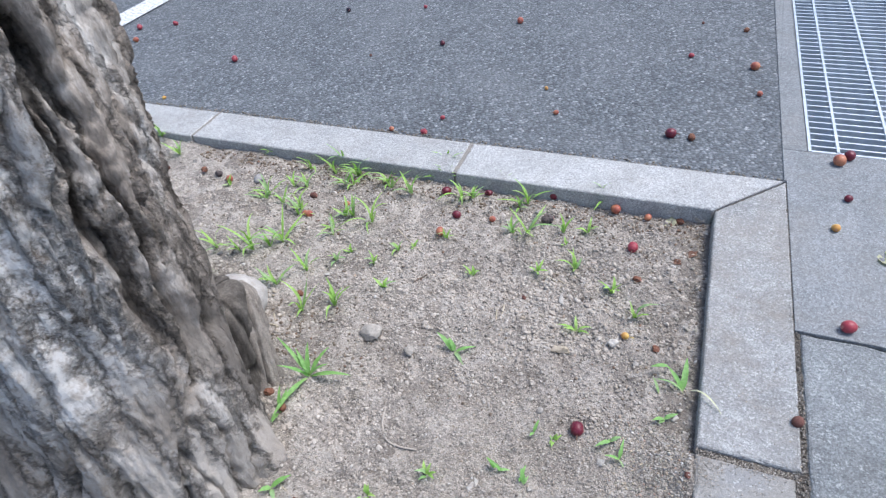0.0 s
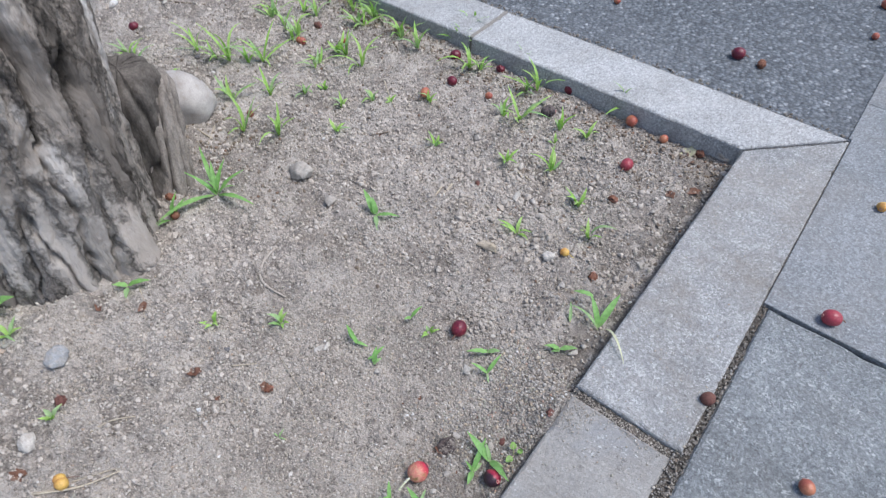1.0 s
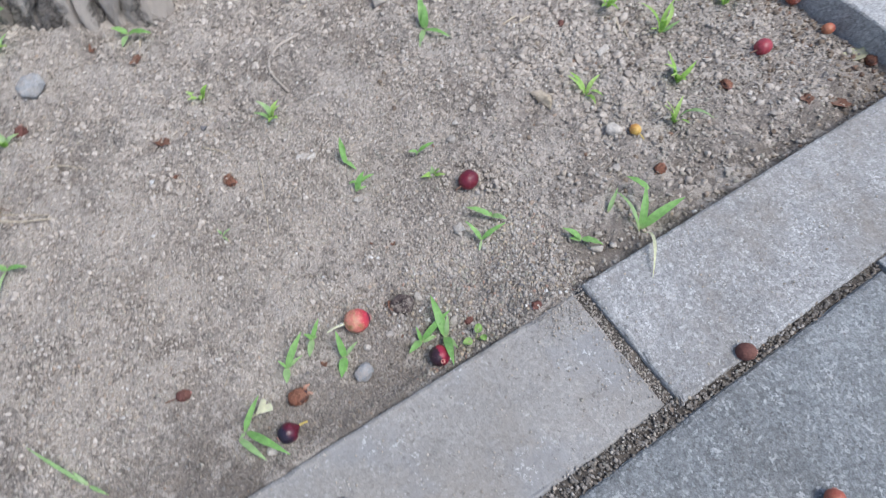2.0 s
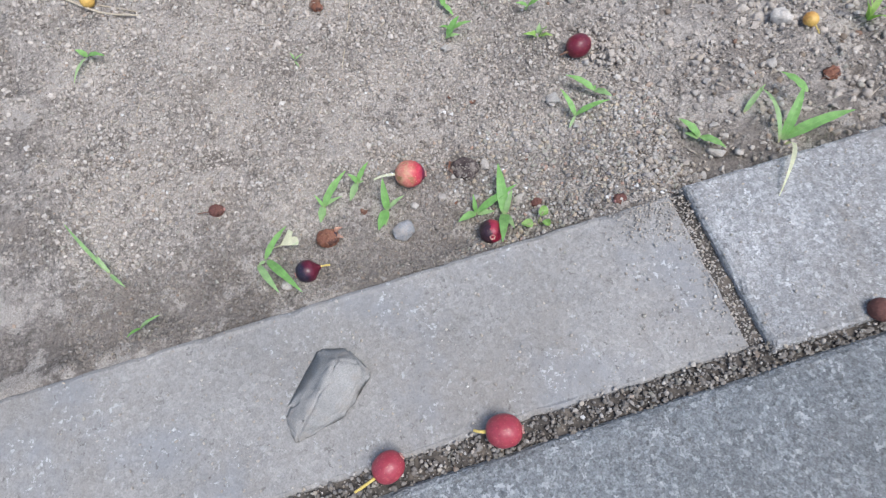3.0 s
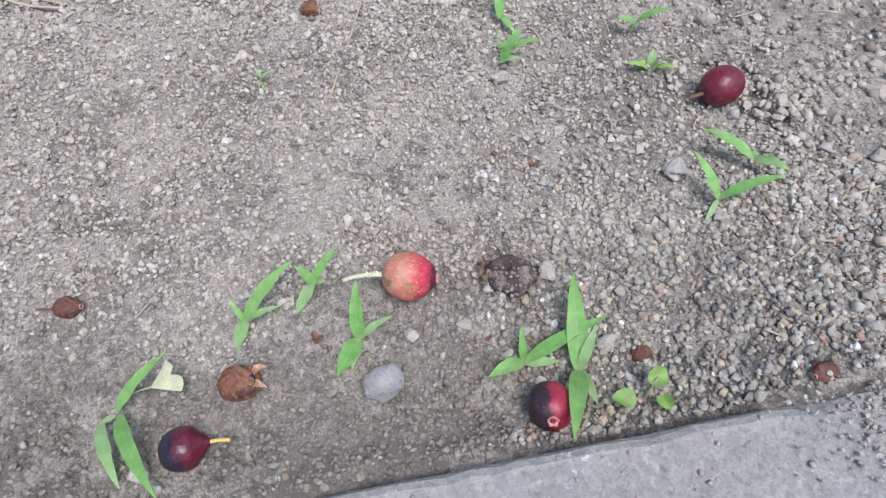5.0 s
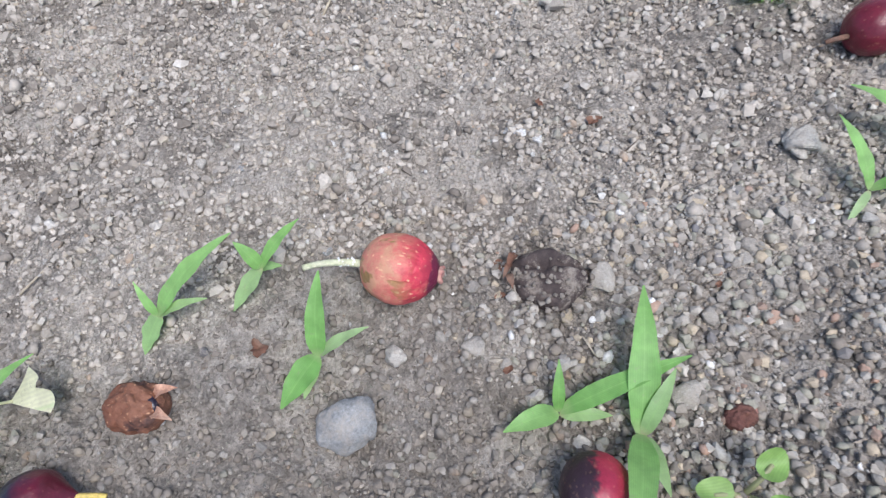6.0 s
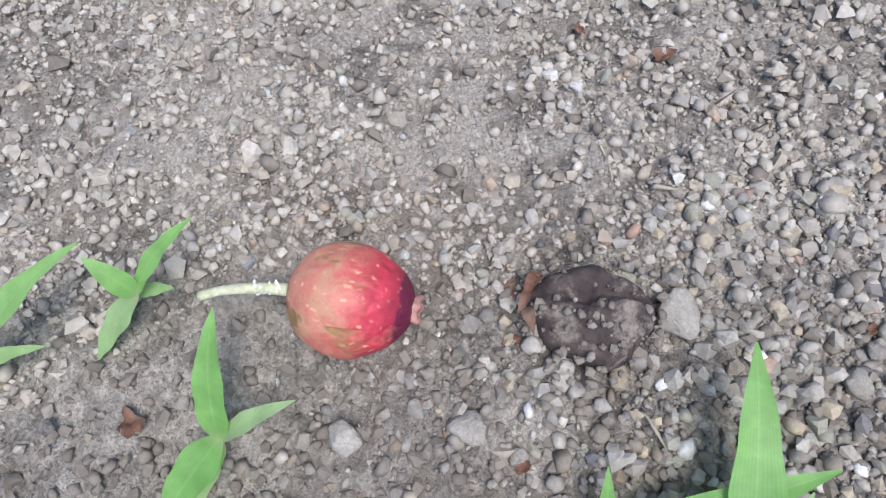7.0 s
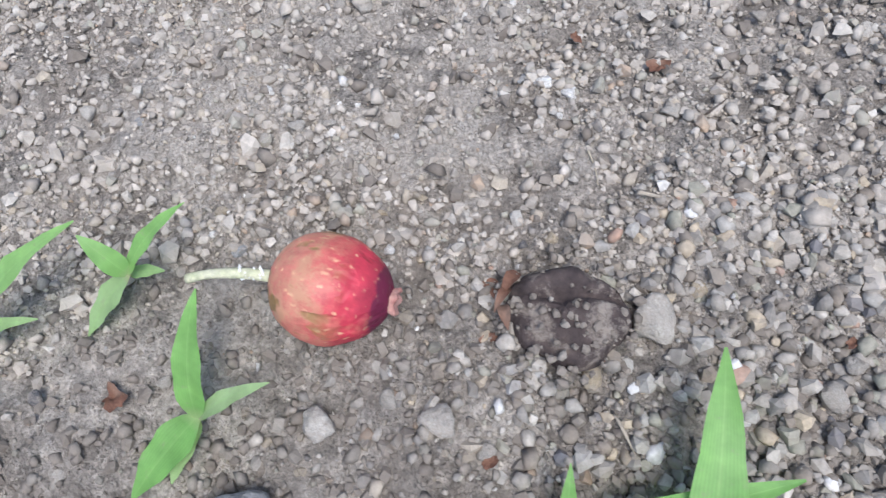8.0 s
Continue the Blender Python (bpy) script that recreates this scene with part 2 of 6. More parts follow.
def wood_material(name, dark, light):
    """Weathered bare wood with streaks down its length."""
    m, t, b = material(name, 0.95, 0.12)
    p = coords(t)
    mp = node(t, "ShaderNodeMapping", Scale=(1, 1, 0.22))
    t.links.new(p, mp.inputs["Vector"])
    c = ramp(t, noise_of(t, mp.outputs["Vector"], 60, 6, 0.7), [(0.3, dark), (0.7, light)])
    c = mix(t, 1.0, c, ramp(t, noise_of(t, p, 420, 4, 0.75), [(0.3, grey(0.7)), (0.7, grey(1.3))]), "MULTIPLY")
    # grooves of the wood carry painted shade, deepest ones darkest
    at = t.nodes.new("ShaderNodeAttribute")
    at.attribute_name = "furrow_shade"
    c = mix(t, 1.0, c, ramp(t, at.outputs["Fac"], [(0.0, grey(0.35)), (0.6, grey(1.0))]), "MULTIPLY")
    colour(t, b, c)
    bump(t, b, noise_of(t, mp.outputs["Vector"], 150, 6, 0.75), 1.0, 0.003)
    return m


def leaf_material(name, a, c2, tip):
    m, t, b = material(name, 0.5, 0.4)
    uv = t.nodes.new("ShaderNodeUVMap")
    sep = t.nodes.new("ShaderNodeSeparateXYZ")
    t.links.new(uv.outputs["UV"], sep.inputs[0])
    rnd = t.nodes.new("ShaderNodeObjectInfo").outputs["Random"]
    base = ramp(t, rnd, [(0.0, a), (1.0, c2)])
    wave = node(t, "ShaderNodeTexWave", Scale=4.2, Distortion=0.3)
    wave.bands_direction = "X"
    t.links.new(uv.outputs["UV"], wave.inputs["Vector"])
    c = mix(t, 1.0, base, ramp(t, wave.outputs["Fac"], [(0, grey(0.95)), (1, grey(1.04))]), "MULTIPLY")
    rib = ramp(t, sep.outputs["X"], [(0.44, grey(0)), (0.5, grey(0.3)), (0.56, grey(0))])
    c = mix(t, rib, c, (0.34, 0.58, 0.20))
    p = coords(t)
    c = mix(t, 1.0, c, ramp(t, noise_of(t, p, 220, 4), [(0.3, grey(0.8)), (0.7, grey(1.18))]), "MULTIPLY")
    c = mix(t, ramp(t, sep.outputs["Y"], [(0.0, grey(0.55)), (0.12, grey(0))]), c, tip)
    dusty = ramp(t, noise_of(t, p, 420, 4, 0.7), [(0.6, grey(0)), (0.75, grey(0.5))])
    c = mix(t, dusty, c, (0.30, 0.27, 0.2))
    colour(t, b, c)
    b.inputs["Subsurface Weight"].default_value = 0.0
    tr = t.nodes.new("ShaderNodeBsdfTranslucent")
    t.links.new(mix(t, 1.0, c, (1.0, 1.15, 0.55), "MULTIPLY"), tr.inputs["Color"])
    ms = t.nodes.new("ShaderNodeMixShader")
    ms.inputs[0].default_value = 0.35
    t.links.new(b.outputs[0], ms.inputs[1])
    t.links.new(tr.outputs[0], ms.inputs[2])
    t.links.new(ms.outputs[0], t.nodes["Material Output"].inputs["Surface"])
    return m


def skin_material(name, stem_end, eye_end, blotch, amount, rough=0.35, flecks=0.7, wrinkle=0.25, sunken=0.0, ring=0.0, side=0.0):
    """Fruit skin: the colour runs along the fruit, with pale flecks, dark blotches and a dark ring round the eye."""
    m, t, b = material(name, rough, 0.45)
    p = coords(t)
    sep = t.nodes.new("ShaderNodeSeparateXYZ")
    t.links.new(p, sep.inputs[0])

    def maths(how, *values):
        n = t.nodes.new("ShaderNodeMath")
        n.operation = how
        for slot, v in zip(n.inputs, values):
            if isinstance(v, (int, float)):
                slot.default_value = v
            else:
                t.links.new(v, slot)
        return n.outputs[0]
    along = maths("MULTIPLY_ADD", sep.outputs["X"], 62.0, 0.5)
    wob = maths("MULTIPLY_ADD", noise_of(t, p, 130, 4), 1.1, -0.55)
    c = ramp(t, maths("ADD", along, wob), [(0.25, stem_end), (0.75, eye_end)])
    spread = noise_of(t, p, 95, 4, 0.6)
    if side:
        spread = maths("MULTIPLY_ADD", sep.outputs["Y"], side, spread)
    c = mix(t, ramp(t, spread, [(0.60 - amount, grey(0)), (0.70 - amount, grey(0.95))]), c, blotch)
    mottle = ramp(t, noise_of(t, p, 420, 4, 0.7), [(0.3, grey(0.78)), (0.7, grey(1.2))])
    c = mix(t, 1.0, c, mottle, "MULTIPLY")
    mp = node(t, "ShaderNodeMapping", Scale=(0.6, 1, 1))
    t.links.new(p, mp.inputs["Vector"])
    wavy = t.nodes.new("ShaderNodeVectorMath")
    wavy.operation = "MULTIPLY_ADD"
    ripple = node(t, "ShaderNodeTexNoise", Scale=520.0, Detail=3.0)
    t.links.new(p, ripple.inputs["Vector"])
    t.links.new(ripple.outputs["Color"], wavy.inputs[0])
    wavy.inputs[1].default_value = (0.0016, 0.0016, 0.0016)
    t.links.new(mp.outputs["Vector"], wavy.inputs[2])
    dots = mix(t, 1.0, ramp(t, cells_of(t, wavy.outputs[0], 680), [(0.08, grey(1)), (0.30, grey(0))]),
               ramp(t, noise_of(t, p, 210, 4, 0.6), [(0.34, grey(0.05)), (0.52, grey(flecks))]), "MULTIPLY")
    c = mix(t, dots, c, (0.70, 0.42, 0.25))
    if sunken:
        # bruises on the half towards the stalk, and a tan scurf between them
        stemward = ramp(t, along, [(0.45, grey(1)), (0.78, grey(0))])
        patch = noise_of(t, mp.outputs["Vector"], 300, 2, 0.5)
        scurf = ramp(t, noise_of(t, p, 240, 5, 0.7), [(0.44, grey(0)), (0.60, grey(0.75))])
        c = mix(t, mix(t, 1.0, scurf, stemward, "MULTIPLY"), c, (0.47, 0.27, 0.16))
        spots = mix(t, 1.0, ramp(t, patch, [(0.55, grey(0)), (0.61, grey(sunken))]), stemward, "MULTIPLY")
        c = mix(t, spots, c, (0.24, 0.155, 0.055))
        bump(t, b, ramp(t, patch, [(0.55, grey(1)), (0.72, grey(0))]), 0.5, 0.0006)
    if ring:
        edge = ramp(t, maths("ADD", along, maths("MULTIPLY_ADD", noise_of(t, p, 300, 3), 0.16, -0.08)), [(0.86, grey(0)), (0.955, grey(0.45 * ring)), (0.985, grey(ring))])
        c = mix(t, edge, c, (0.10, 0.008, 0.035))
    colour(t, b, c)
    bump(t, b, noise_of(t, p, 300, 3, 0.5), wrinkle, 0.0011)
    bump(t, b, cells_of(t, mp.outputs["Vector"], 620), 0.12, -0.0004)
    return m


SOIL = soil_material()
GRIT = [(0.0, (0.34, 0.305, 0.262)), (0.18, (0.46, 0.42, 0.365)), (0.34, (0.28, 0.256, 0.226)), (0.48, (0.44, 0.375, 0.288)), (0.58, (0.52, 0.485, 0.435)),
        (0.70, (0.24, 0.205, 0.168)), (0.80, (0.33, 0.32, 0.262)), (0.88, (0.335, 0.318, 0.296)), (0.955, (0.15, 0.145, 0.145)), (0.965, (0.38, 0.27, 0.185)), (0.991, (0.72, 0.71, 0.68))]
GRAIN = grain_material("gravel", GRIT)
MIDGRAIN = grain_material("mid_gravel", [(p, tuple(0.66 * v for v in c)) for p, c in GRIT], dusty=(0.215, 0.188, 0.162))
DARKCRUMB = grain_material("dark_crumbs", [(0.0, (0.19, 0.163, 0.138)), (0.4, (0.25, 0.218, 0.186)), (0.75, (0.15, 0.128, 0.108)), (0.96, (0.33, 0.30, 0.262))], 0.95, (0.215, 0.187, 0.16))
KERBGRAIN = grain_material("kerb_gravel", [(0.0, (0.30, 0.275, 0.242)), (0.16, (0.42, 0.385, 0.338)), (0.30, (0.235, 0.222, 0.205)), (0.44, (0.47, 0.385, 0.275)), (0.52, (0.36, 0.345, 0.318)), (0.66, (0.20, 0.168, 0.136)),
                                           (0.76, (0.30, 0.295, 0.235)), (0.86, (0.52, 0.485, 0.435)), (0.92, (0.115, 0.118, 0.135)), (0.95, (0.36, 0.225, 0.165)), (0.985, (0.74, 0.73, 0.71))], dusty=(0.31, 0.272, 0.234), cover=0.5)
DARKGRAIN = grain_material("dirty_gravel", [(p, tuple(0.48 * v for v in c)) for p, c in GRIT], dusty=(0.20, 0.178, 0.155))
CRUMB = grain_material("soil_crumbs", [(0.0, (0.38, 0.335, 0.288)), (0.3, (0.46, 0.41, 0.355)), (0.6, (0.30, 0.262, 0.222)), (0.85, (0.53, 0.478, 0.42)), (0.985, (0.6, 0.57, 0.53))], 0.95, (0.45, 0.40, 0.347))
STRAWS = grain_material("dry_straw", [(0.0, (0.40, 0.34, 0.26)), (0.35, (0.26, 0.205, 0.15)), (0.6, (0.50, 0.44, 0.35)), (0.8, (0.15, 0.11, 0.08))], 0.9)
LITTER = grain_material("plant_litter", [(0.0, (0.16, 0.122, 0.092)), (0.4, (0.24, 0.188, 0.142)), (0.65, (0.12, 0.085, 0.065)), (0.8, (0.20, 0.10, 0.065)), (0.92, (0.40, 0.34, 0.26))], 0.9, (0.22, 0.18, 0.14))
STONE_GREY = pebble_material("stone_grey", (0.29, 0.266, 0.234), (0.42, 0.388, 0.345))
STONE_PALE = pebble_material("stone_pale", (0.38, 0.352, 0.315), (0.52, 0.488, 0.44))
STONE_WHITE = pebble_material("stone_white", (0.58, 0.57, 0.55), (0.76, 0.75, 0.73))
STONE_TAN = pebble_material("stone_tan", (0.30, 0.245, 0.17), (0.45, 0.38, 0.28))
STONE_DARK = pebble_material("stone_dark", (0.07, 0.075, 0.09), (0.14, 0.14, 0.15))
STONE_BLUE = pebble_material("stone_blue", (0.22, 0.228, 0.235), (0.36, 0.366, 0.37))
ROCK = stone_material("pale_rock", (0.33, 0.30, 0.275), (0.50, 0.465, 0.43), 0.92, 34)
STONE_CHUNK = stone_material("stone_chunk", (0.22, 0.214, 0.202), (0.33, 0.32, 0.30), 0.9, 60)
DIRT = stone_material("joint_dirt", (0.045, 0.039, 0.034), (0.10, 0.088, 0.076), 0.95, 220)
JOINT = stone_material("joint_grit", (0.17, 0.156, 0.138), (0.31, 0.287, 0.255), 0.95, 160)
KERB = concrete_material("kerb_concrete", (0.24, 0.229, 0.213), (0.335, 0.321, 0.30), (0.60, 0.60, 0.59), 0.6, specks=0.7, cover=0.02, sand=0.5, patchy=0.9)
KERBLIGHT = concrete_material("kerb_concrete_clean", (0.235, 0.234, 0.23), (0.36, 0.357, 0.349), (0.62, 0.62, 0.61), 0.9, dirt=0.65, specks=0.85, size=330, cover=0.045, sand=0.95)
KERBTOP = concrete_material("kerb_concrete_pale", (0.33, 0.33, 0.325), (0.475, 0.473, 0.464), (0.66, 0.66, 0.65), 0.9, dirt=0.35, specks=0.85, cover=0.03)
SLAB = concrete_material("slab_concrete", (0.215, 0.227, 0.231), (0.335, 0.349, 0.351), (0.56, 0.57, 0.57), 1.7, dirt=0.2, specks=0.9, size=230, cover=0.055)
APRON = concrete_material("apron_concrete", (0.19, 0.20, 0.207), (0.265, 0.273, 0.28), (0.5, 0.5, 0.5), 0.6, dirt=0.3)
ASPHALT = asphalt_material()
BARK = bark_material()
OLDWOOD = wood_material("old_wood", (0.06, 0.052, 0.045), (0.20, 0.176, 0.153))
STUBWOOD = wood_material("stub_bark", (0.15, 0.128, 0.108), (0.38, 0.335, 0.29))
LEAF = leaf_material("grass_leaf", (0.205, 0.42, 0.115), (0.27, 0.48, 0.16), (0.42, 0.48, 0.26))
TUFTLEAF = leaf_material("tuft_leaf", (0.30, 0.52, 0.11), (0.42, 0.60, 0.19), (0.42, 0.48, 0.26))
PALELEAF = leaf_material("pale_leaf", (0.29, 0.46, 0.19), (0.37, 0.50, 0.26), (0.46, 0.36, 0.25))
ROUNDLEAF = leaf_material("seedling_leaf", (0.24, 0.42, 0.11), (0.30, 0.46, 0.15), (0.32, 0.44, 0.18))
DRYLEAF = leaf_material("dry_leaf", (0.62, 0.60, 0.42), (0.66, 0.64, 0.47), (0.55, 0.52, 0.34))
DEADLEAF = stone_material("dead_leaf", (0.10, 0.047, 0.032), (0.19, 0.095, 0.06), 0.8, 300)
STRAW = stone_material("straw", (0.34, 0.28, 0.20), (0.5, 0.44, 0.34), 0.85, 400)
ROOT = stone_material("dusty_root", (0.30, 0.26, 0.218), (0.46, 0.41, 0.355), 0.95, 300)
TWIG = stone_material("twig", (0.13, 0.10, 0.075), (0.26, 0.21, 0.165), 0.9, 300)
STALK = stone_material("stalk_pale", (0.42, 0.44, 0.26), (0.62, 0.60, 0.46), 0.7, 500)
STALKY = stone_material("stalk_yellow", (0.55, 0.42, 0.08), (0.62, 0.46, 0.16), 0.6, 300)
STALKD = stone_material("stalk_dark", (0.10, 0.055, 0.04), (0.20, 0.11, 0.075), 0.8, 300)
TORN = stone_material("torn_skin", (0.30, 0.135, 0.085), (0.56, 0.34, 0.24), 0.8, 500)
MOULD = stone_material("white_mould", (0.66, 0.67, 0.66), (0.8, 0.81, 0.8), 0.95, 900)
CLODDY = grain_material("pale_clods", [(0.0, (0.40, 0.352, 0.30)), (0.4, (0.47, 0.42, 0.36)), (0.75, (0.35, 0.305, 0.26))], 0.95)
EYE = stone_material("calyx", (0.33, 0.13, 0.11), (0.58, 0.34, 0.29), 0.85, 500)
SKINS = {
    "rosy": skin_material("skin_rosy", (0.50, 0.165, 0.125), (0.47, 0.035, 0.062), (0.60, 0.20, 0.145), 0.0, 0.55, 1.0, 0.25, 0.85, 0.95),
    "red": skin_material("skin_red", (0.29, 0.042, 0.058), (0.31, 0.038, 0.055), (0.18, 0.013, 0.03), -0.06, 0.4, 0.2),
    "crimson": skin_material("skin_crimson", (0.135, 0.012, 0.026), (0.115, 0.010, 0.024), (0.05, 0.007, 0.016), -0.02, 0.38, 0.15),
    "black": skin_material("skin_black", (0.10, 0.010, 0.024), (0.016, 0.012, 0.026), (0.06, 0.008, 0.020), -0.08, 0.33, 0.08),
    "burnt": skin_material("skin_burnt", (0.34, 0.022, 0.05), (0.28, 0.018, 0.045), (0.022, 0.016, 0.024), 0.10, 0.45, 0.15, side=-62.0),
    "orange": skin_material("skin_orange", (0.42, 0.16, 0.085), (0.33, 0.085, 0.055), (0.20, 0.055, 0.04), -0.06, 0.45, 0.3),
    "yellow": skin_material("skin_yellow", (0.58, 0.36, 0.09), (0.50, 0.25, 0.06), (0.36, 0.16, 0.05), -0.12, 0.45, 0.2),
    "brown": skin_material("skin_brown", (0.16, 0.062, 0.035), (0.20, 0.085, 0.05), (0.05, 0.023, 0.02), 0.06, 0.75, 0.5, 1.0),
    "dried": skin_material("skin_dried", (0.115, 0.045, 0.036), (0.14, 0.06, 0.045), (0.05, 0.022, 0.018), 0.02, 0.8, 0.1, 0.9),
    "rotten": skin_material("skin_rotten", (0.085, 0.066, 0.064), (0.12, 0.096, 0.09), (0.035, 0.027, 0.03), 0.06, 0.9, 0.0, 1.0),
}
m_, t_, b_ = material("rotten_skin", 0.92, 0.2)
p_ = coords(t_)
c_ = ramp(t_, noise_of(t_, p_, 260, 6, 0.7), [(0.3, (0.038, 0.030, 0.031)), (0.55, (0.085, 0.066, 0.062)), (0.75, (0.15, 0.118, 0.10))])
c_ = mix(t_, ramp(t_, noise_of(t_, p_, 150, 6, 0.75), [(0.52, grey(0)), (0.64, grey(0.8))]), c_, (0.30, 0.262, 0.225))
colour(t_, b_, c_)
bump(t_, b_, noise_of(t_, p_, 700, 5, 0.75), 0.8, 0.0006)
ROTTEN = m_
m_, t_, b_ = material("galvanised_steel", 0.42, 0.5)
b_.inputs["Metallic"].default_value = 0.85
colour(t_, b_, ramp(t_, noise_of(t_, coords(t_), 45, 4), [(0.3, (0.55, 0.58, 0.60)), (0.7, (0.74, 0.76, 0.77))]))
STEEL = m_
# pale blue pit colour stands in for sky reflected between the bars
m_, t_, b_ = material("drain_pit", 0.5, 0.5)
colour(t_, b_, ramp(t_, noise_of(t_, coords(t_), 12, 5), [(0.3, (0.34, 0.43, 0.60)), (0.7, (0.48, 0.58, 0.76))]))
PIT = m_
m_, t_, b_ = material("road_paint", 0.8, 0.3)
colour(t_, b_, ramp(t_, noise_of(t_, coords(t_), 90, 6, 0.7), [(0.35, (0.25, 0.25, 0.26)), (0.55, (0.66, 0.67, 0.68))]))
PAINT = m_


# ---- shared mesh code ----
def mesh_of(name, verts, faces, mat, smooth=True):
    me = bpy.data.meshes.new(name)
    me.from_pydata([tuple(v) for v in verts], [], [tuple(f) for f in faces])
    me.materials.append(mat)
    me.polygons.foreach_set("use_smooth", [smooth] * len(me.polygons))
    me.update()
    return me


def part(name, me, parent=None, label="", m=None):
    ob = new(name, me)
    if parent:
        ob.parent = parent
    if m:
        ob.matrix_basis = m
    return tagged(ob, label) if label else ob


def soil_z(x, y):
    """Height of the soil: it falls gently to both kerbs, with a heap at the second kerb stone."""
    z = -0.0120 * max(x, -1.5) - 0.0157 * max(y, -1.5) - 0.0085
    z -= 0.006 * math.exp(-(y / 0.10) ** 2)
    z -= 0.007 * math.exp(-((x + 0.02) / 0.045) ** 2 - ((y + 0.53) / 0.06) ** 2)
    z += 0.0085 * math.exp(-((x + 0.004) / 0.03) ** 2 - ((y + 0.452) / 0.03) ** 2)
    z += 0.0082 * math.exp(-(x / 0.014) ** 2) * (1.0 if y < -0.44 else 0.0)
    z += 0.020 * math.exp(-((x + 0.64) / 0.17) ** 2 - ((y + 0.49) / 0.20) ** 2)
    v = Vector((x, y, 0.3))
    z += 0.0034 * noise.noise(v * 11) + 0.0030 * noise.noise(v * 32)
    return z


def rough_z(x, y):
    v = Vector((x, y, 0.7))
    far_bed = min(1.0, max(0.0, (-0.24 - x) / 0.08, (y + 0.42) / 0.06))
    # crusted plates whose edges stand a little proud of the loose soil
    h = noise.noise(v * 19 + 0.35 * noise.noise_vector(v * 60)) * 2.2
    crust = math.floor(h) + min(1.0, (h - math.floor(h)) * 4.5)
    lumps = 0.0042 * noise.noise(v * 42) + 0.0030 * (0.5 - abs(noise.noise(v * 66)))
    return soil_z(x, y) + far_bed * lumps + (0.0007 + 0.0015 * far_bed) * crust + 0.0024 * noise.noise(v * 80) + 0.0015 * noise.noise(v * 210) + 0.0007 * noise.noise(v * 480)


def ground_z(x, y):
    """Where a thing comes to rest: the smoothed soil by the kerb, the lumps themselves farther in."""
    return soil_z(x, y) if x > -0.24 and y < -0.42 else rough_z(x, y)


def spaced(breaks):
    """Grid lines: (from, to, step) stretches end to end."""
    out = []
    for a, b, s in breaks:
        n = max(1, round((b - a) / s))
        out += [a + (b - a) * i / n for i in range(n)]
    return out + [breaks[-1][1]]


def stone_points(rng, n, squash=(1, 0.8, 0.6)):
    v = rng.normal(size=(n, 3))
    v /= np.linalg.norm(v, axis=1)[:, None]
    return v * rng.uniform(0.72, 1.06, (n, 1)) * np.array(squash)


def round_points(rng, n, squash):
    """Points spread evenly over a worn stone, so that no face is a long shard."""
    i = np.arange(n) + 0.5
    z, a = 1 - 2 * i / n, i * 2.39996 + rng.uniform(0, 6.283)
    r = np.sqrt(1 - z * z)
    v = np.stack([r * np.cos(a), r * np.sin(a), z], axis=1) + rng.normal(0, 0.25, (n, 3))
    v /= np.linalg.norm(v, axis=1)[:, None]
    turn = np.array(Euler(rng.uniform(0, 6.283, 3)).to_matrix())
    return (v * rng.uniform(0.78, 1.06, (n, 1))) @ turn.T * np.array(squash)


def hull(pts, bevel=0.0, seg=1):
    bm = bmesh.new()
    for p in pts:
        bm.verts.new(p)
    res = bmesh.ops.convex_hull(bm, input=bm.verts)
    bmesh.ops.delete(bm, geom=[g for g in res["geom_interior"] if isinstance(g, bmesh.types.BMVert)], context="VERTS")
    if bevel:
        bmesh.ops.bevel(bm, geom=bm.edges[:] + bm.verts[:], offset=bevel, segments=seg, affect="EDGES", clamp_overlap=True)
    bmesh.ops.triangulate(bm, faces=bm.faces[:])
    bmesh.ops.recalc_face_normals(bm, faces=bm.faces[:])
    bm.verts.index_update()
    v = np.array([v.co[:] for v in bm.verts])
    f = np.array([[x.index for x in face.verts] for face in bm.faces])
    bm.free()
    return v, f


RNG = np.random.default_rng(7)
DUST = [hull(stone_points(RNG, 6, (1, RNG.uniform(0.7, 0.95), RNG.uniform(0.6, 0.85)))) for _ in range(8)]
CHIPS = [hull(round_points(RNG, 9, (1, RNG.uniform(0.65, 0.95), RNG.uniform(0.5, 0.8)))) for _ in range(12)]
GRAINS = [hull(round_points(RNG, int(RNG.integers(12, 15)), (1, RNG.uniform(0.66, 0.96), RNG.uniform(0.55, 0.85)))) for _ in range(18)]


SLIVERS = [hull(stone_points(RNG, 8, (1, 0.10, 0.08))) for _ in range(5)]


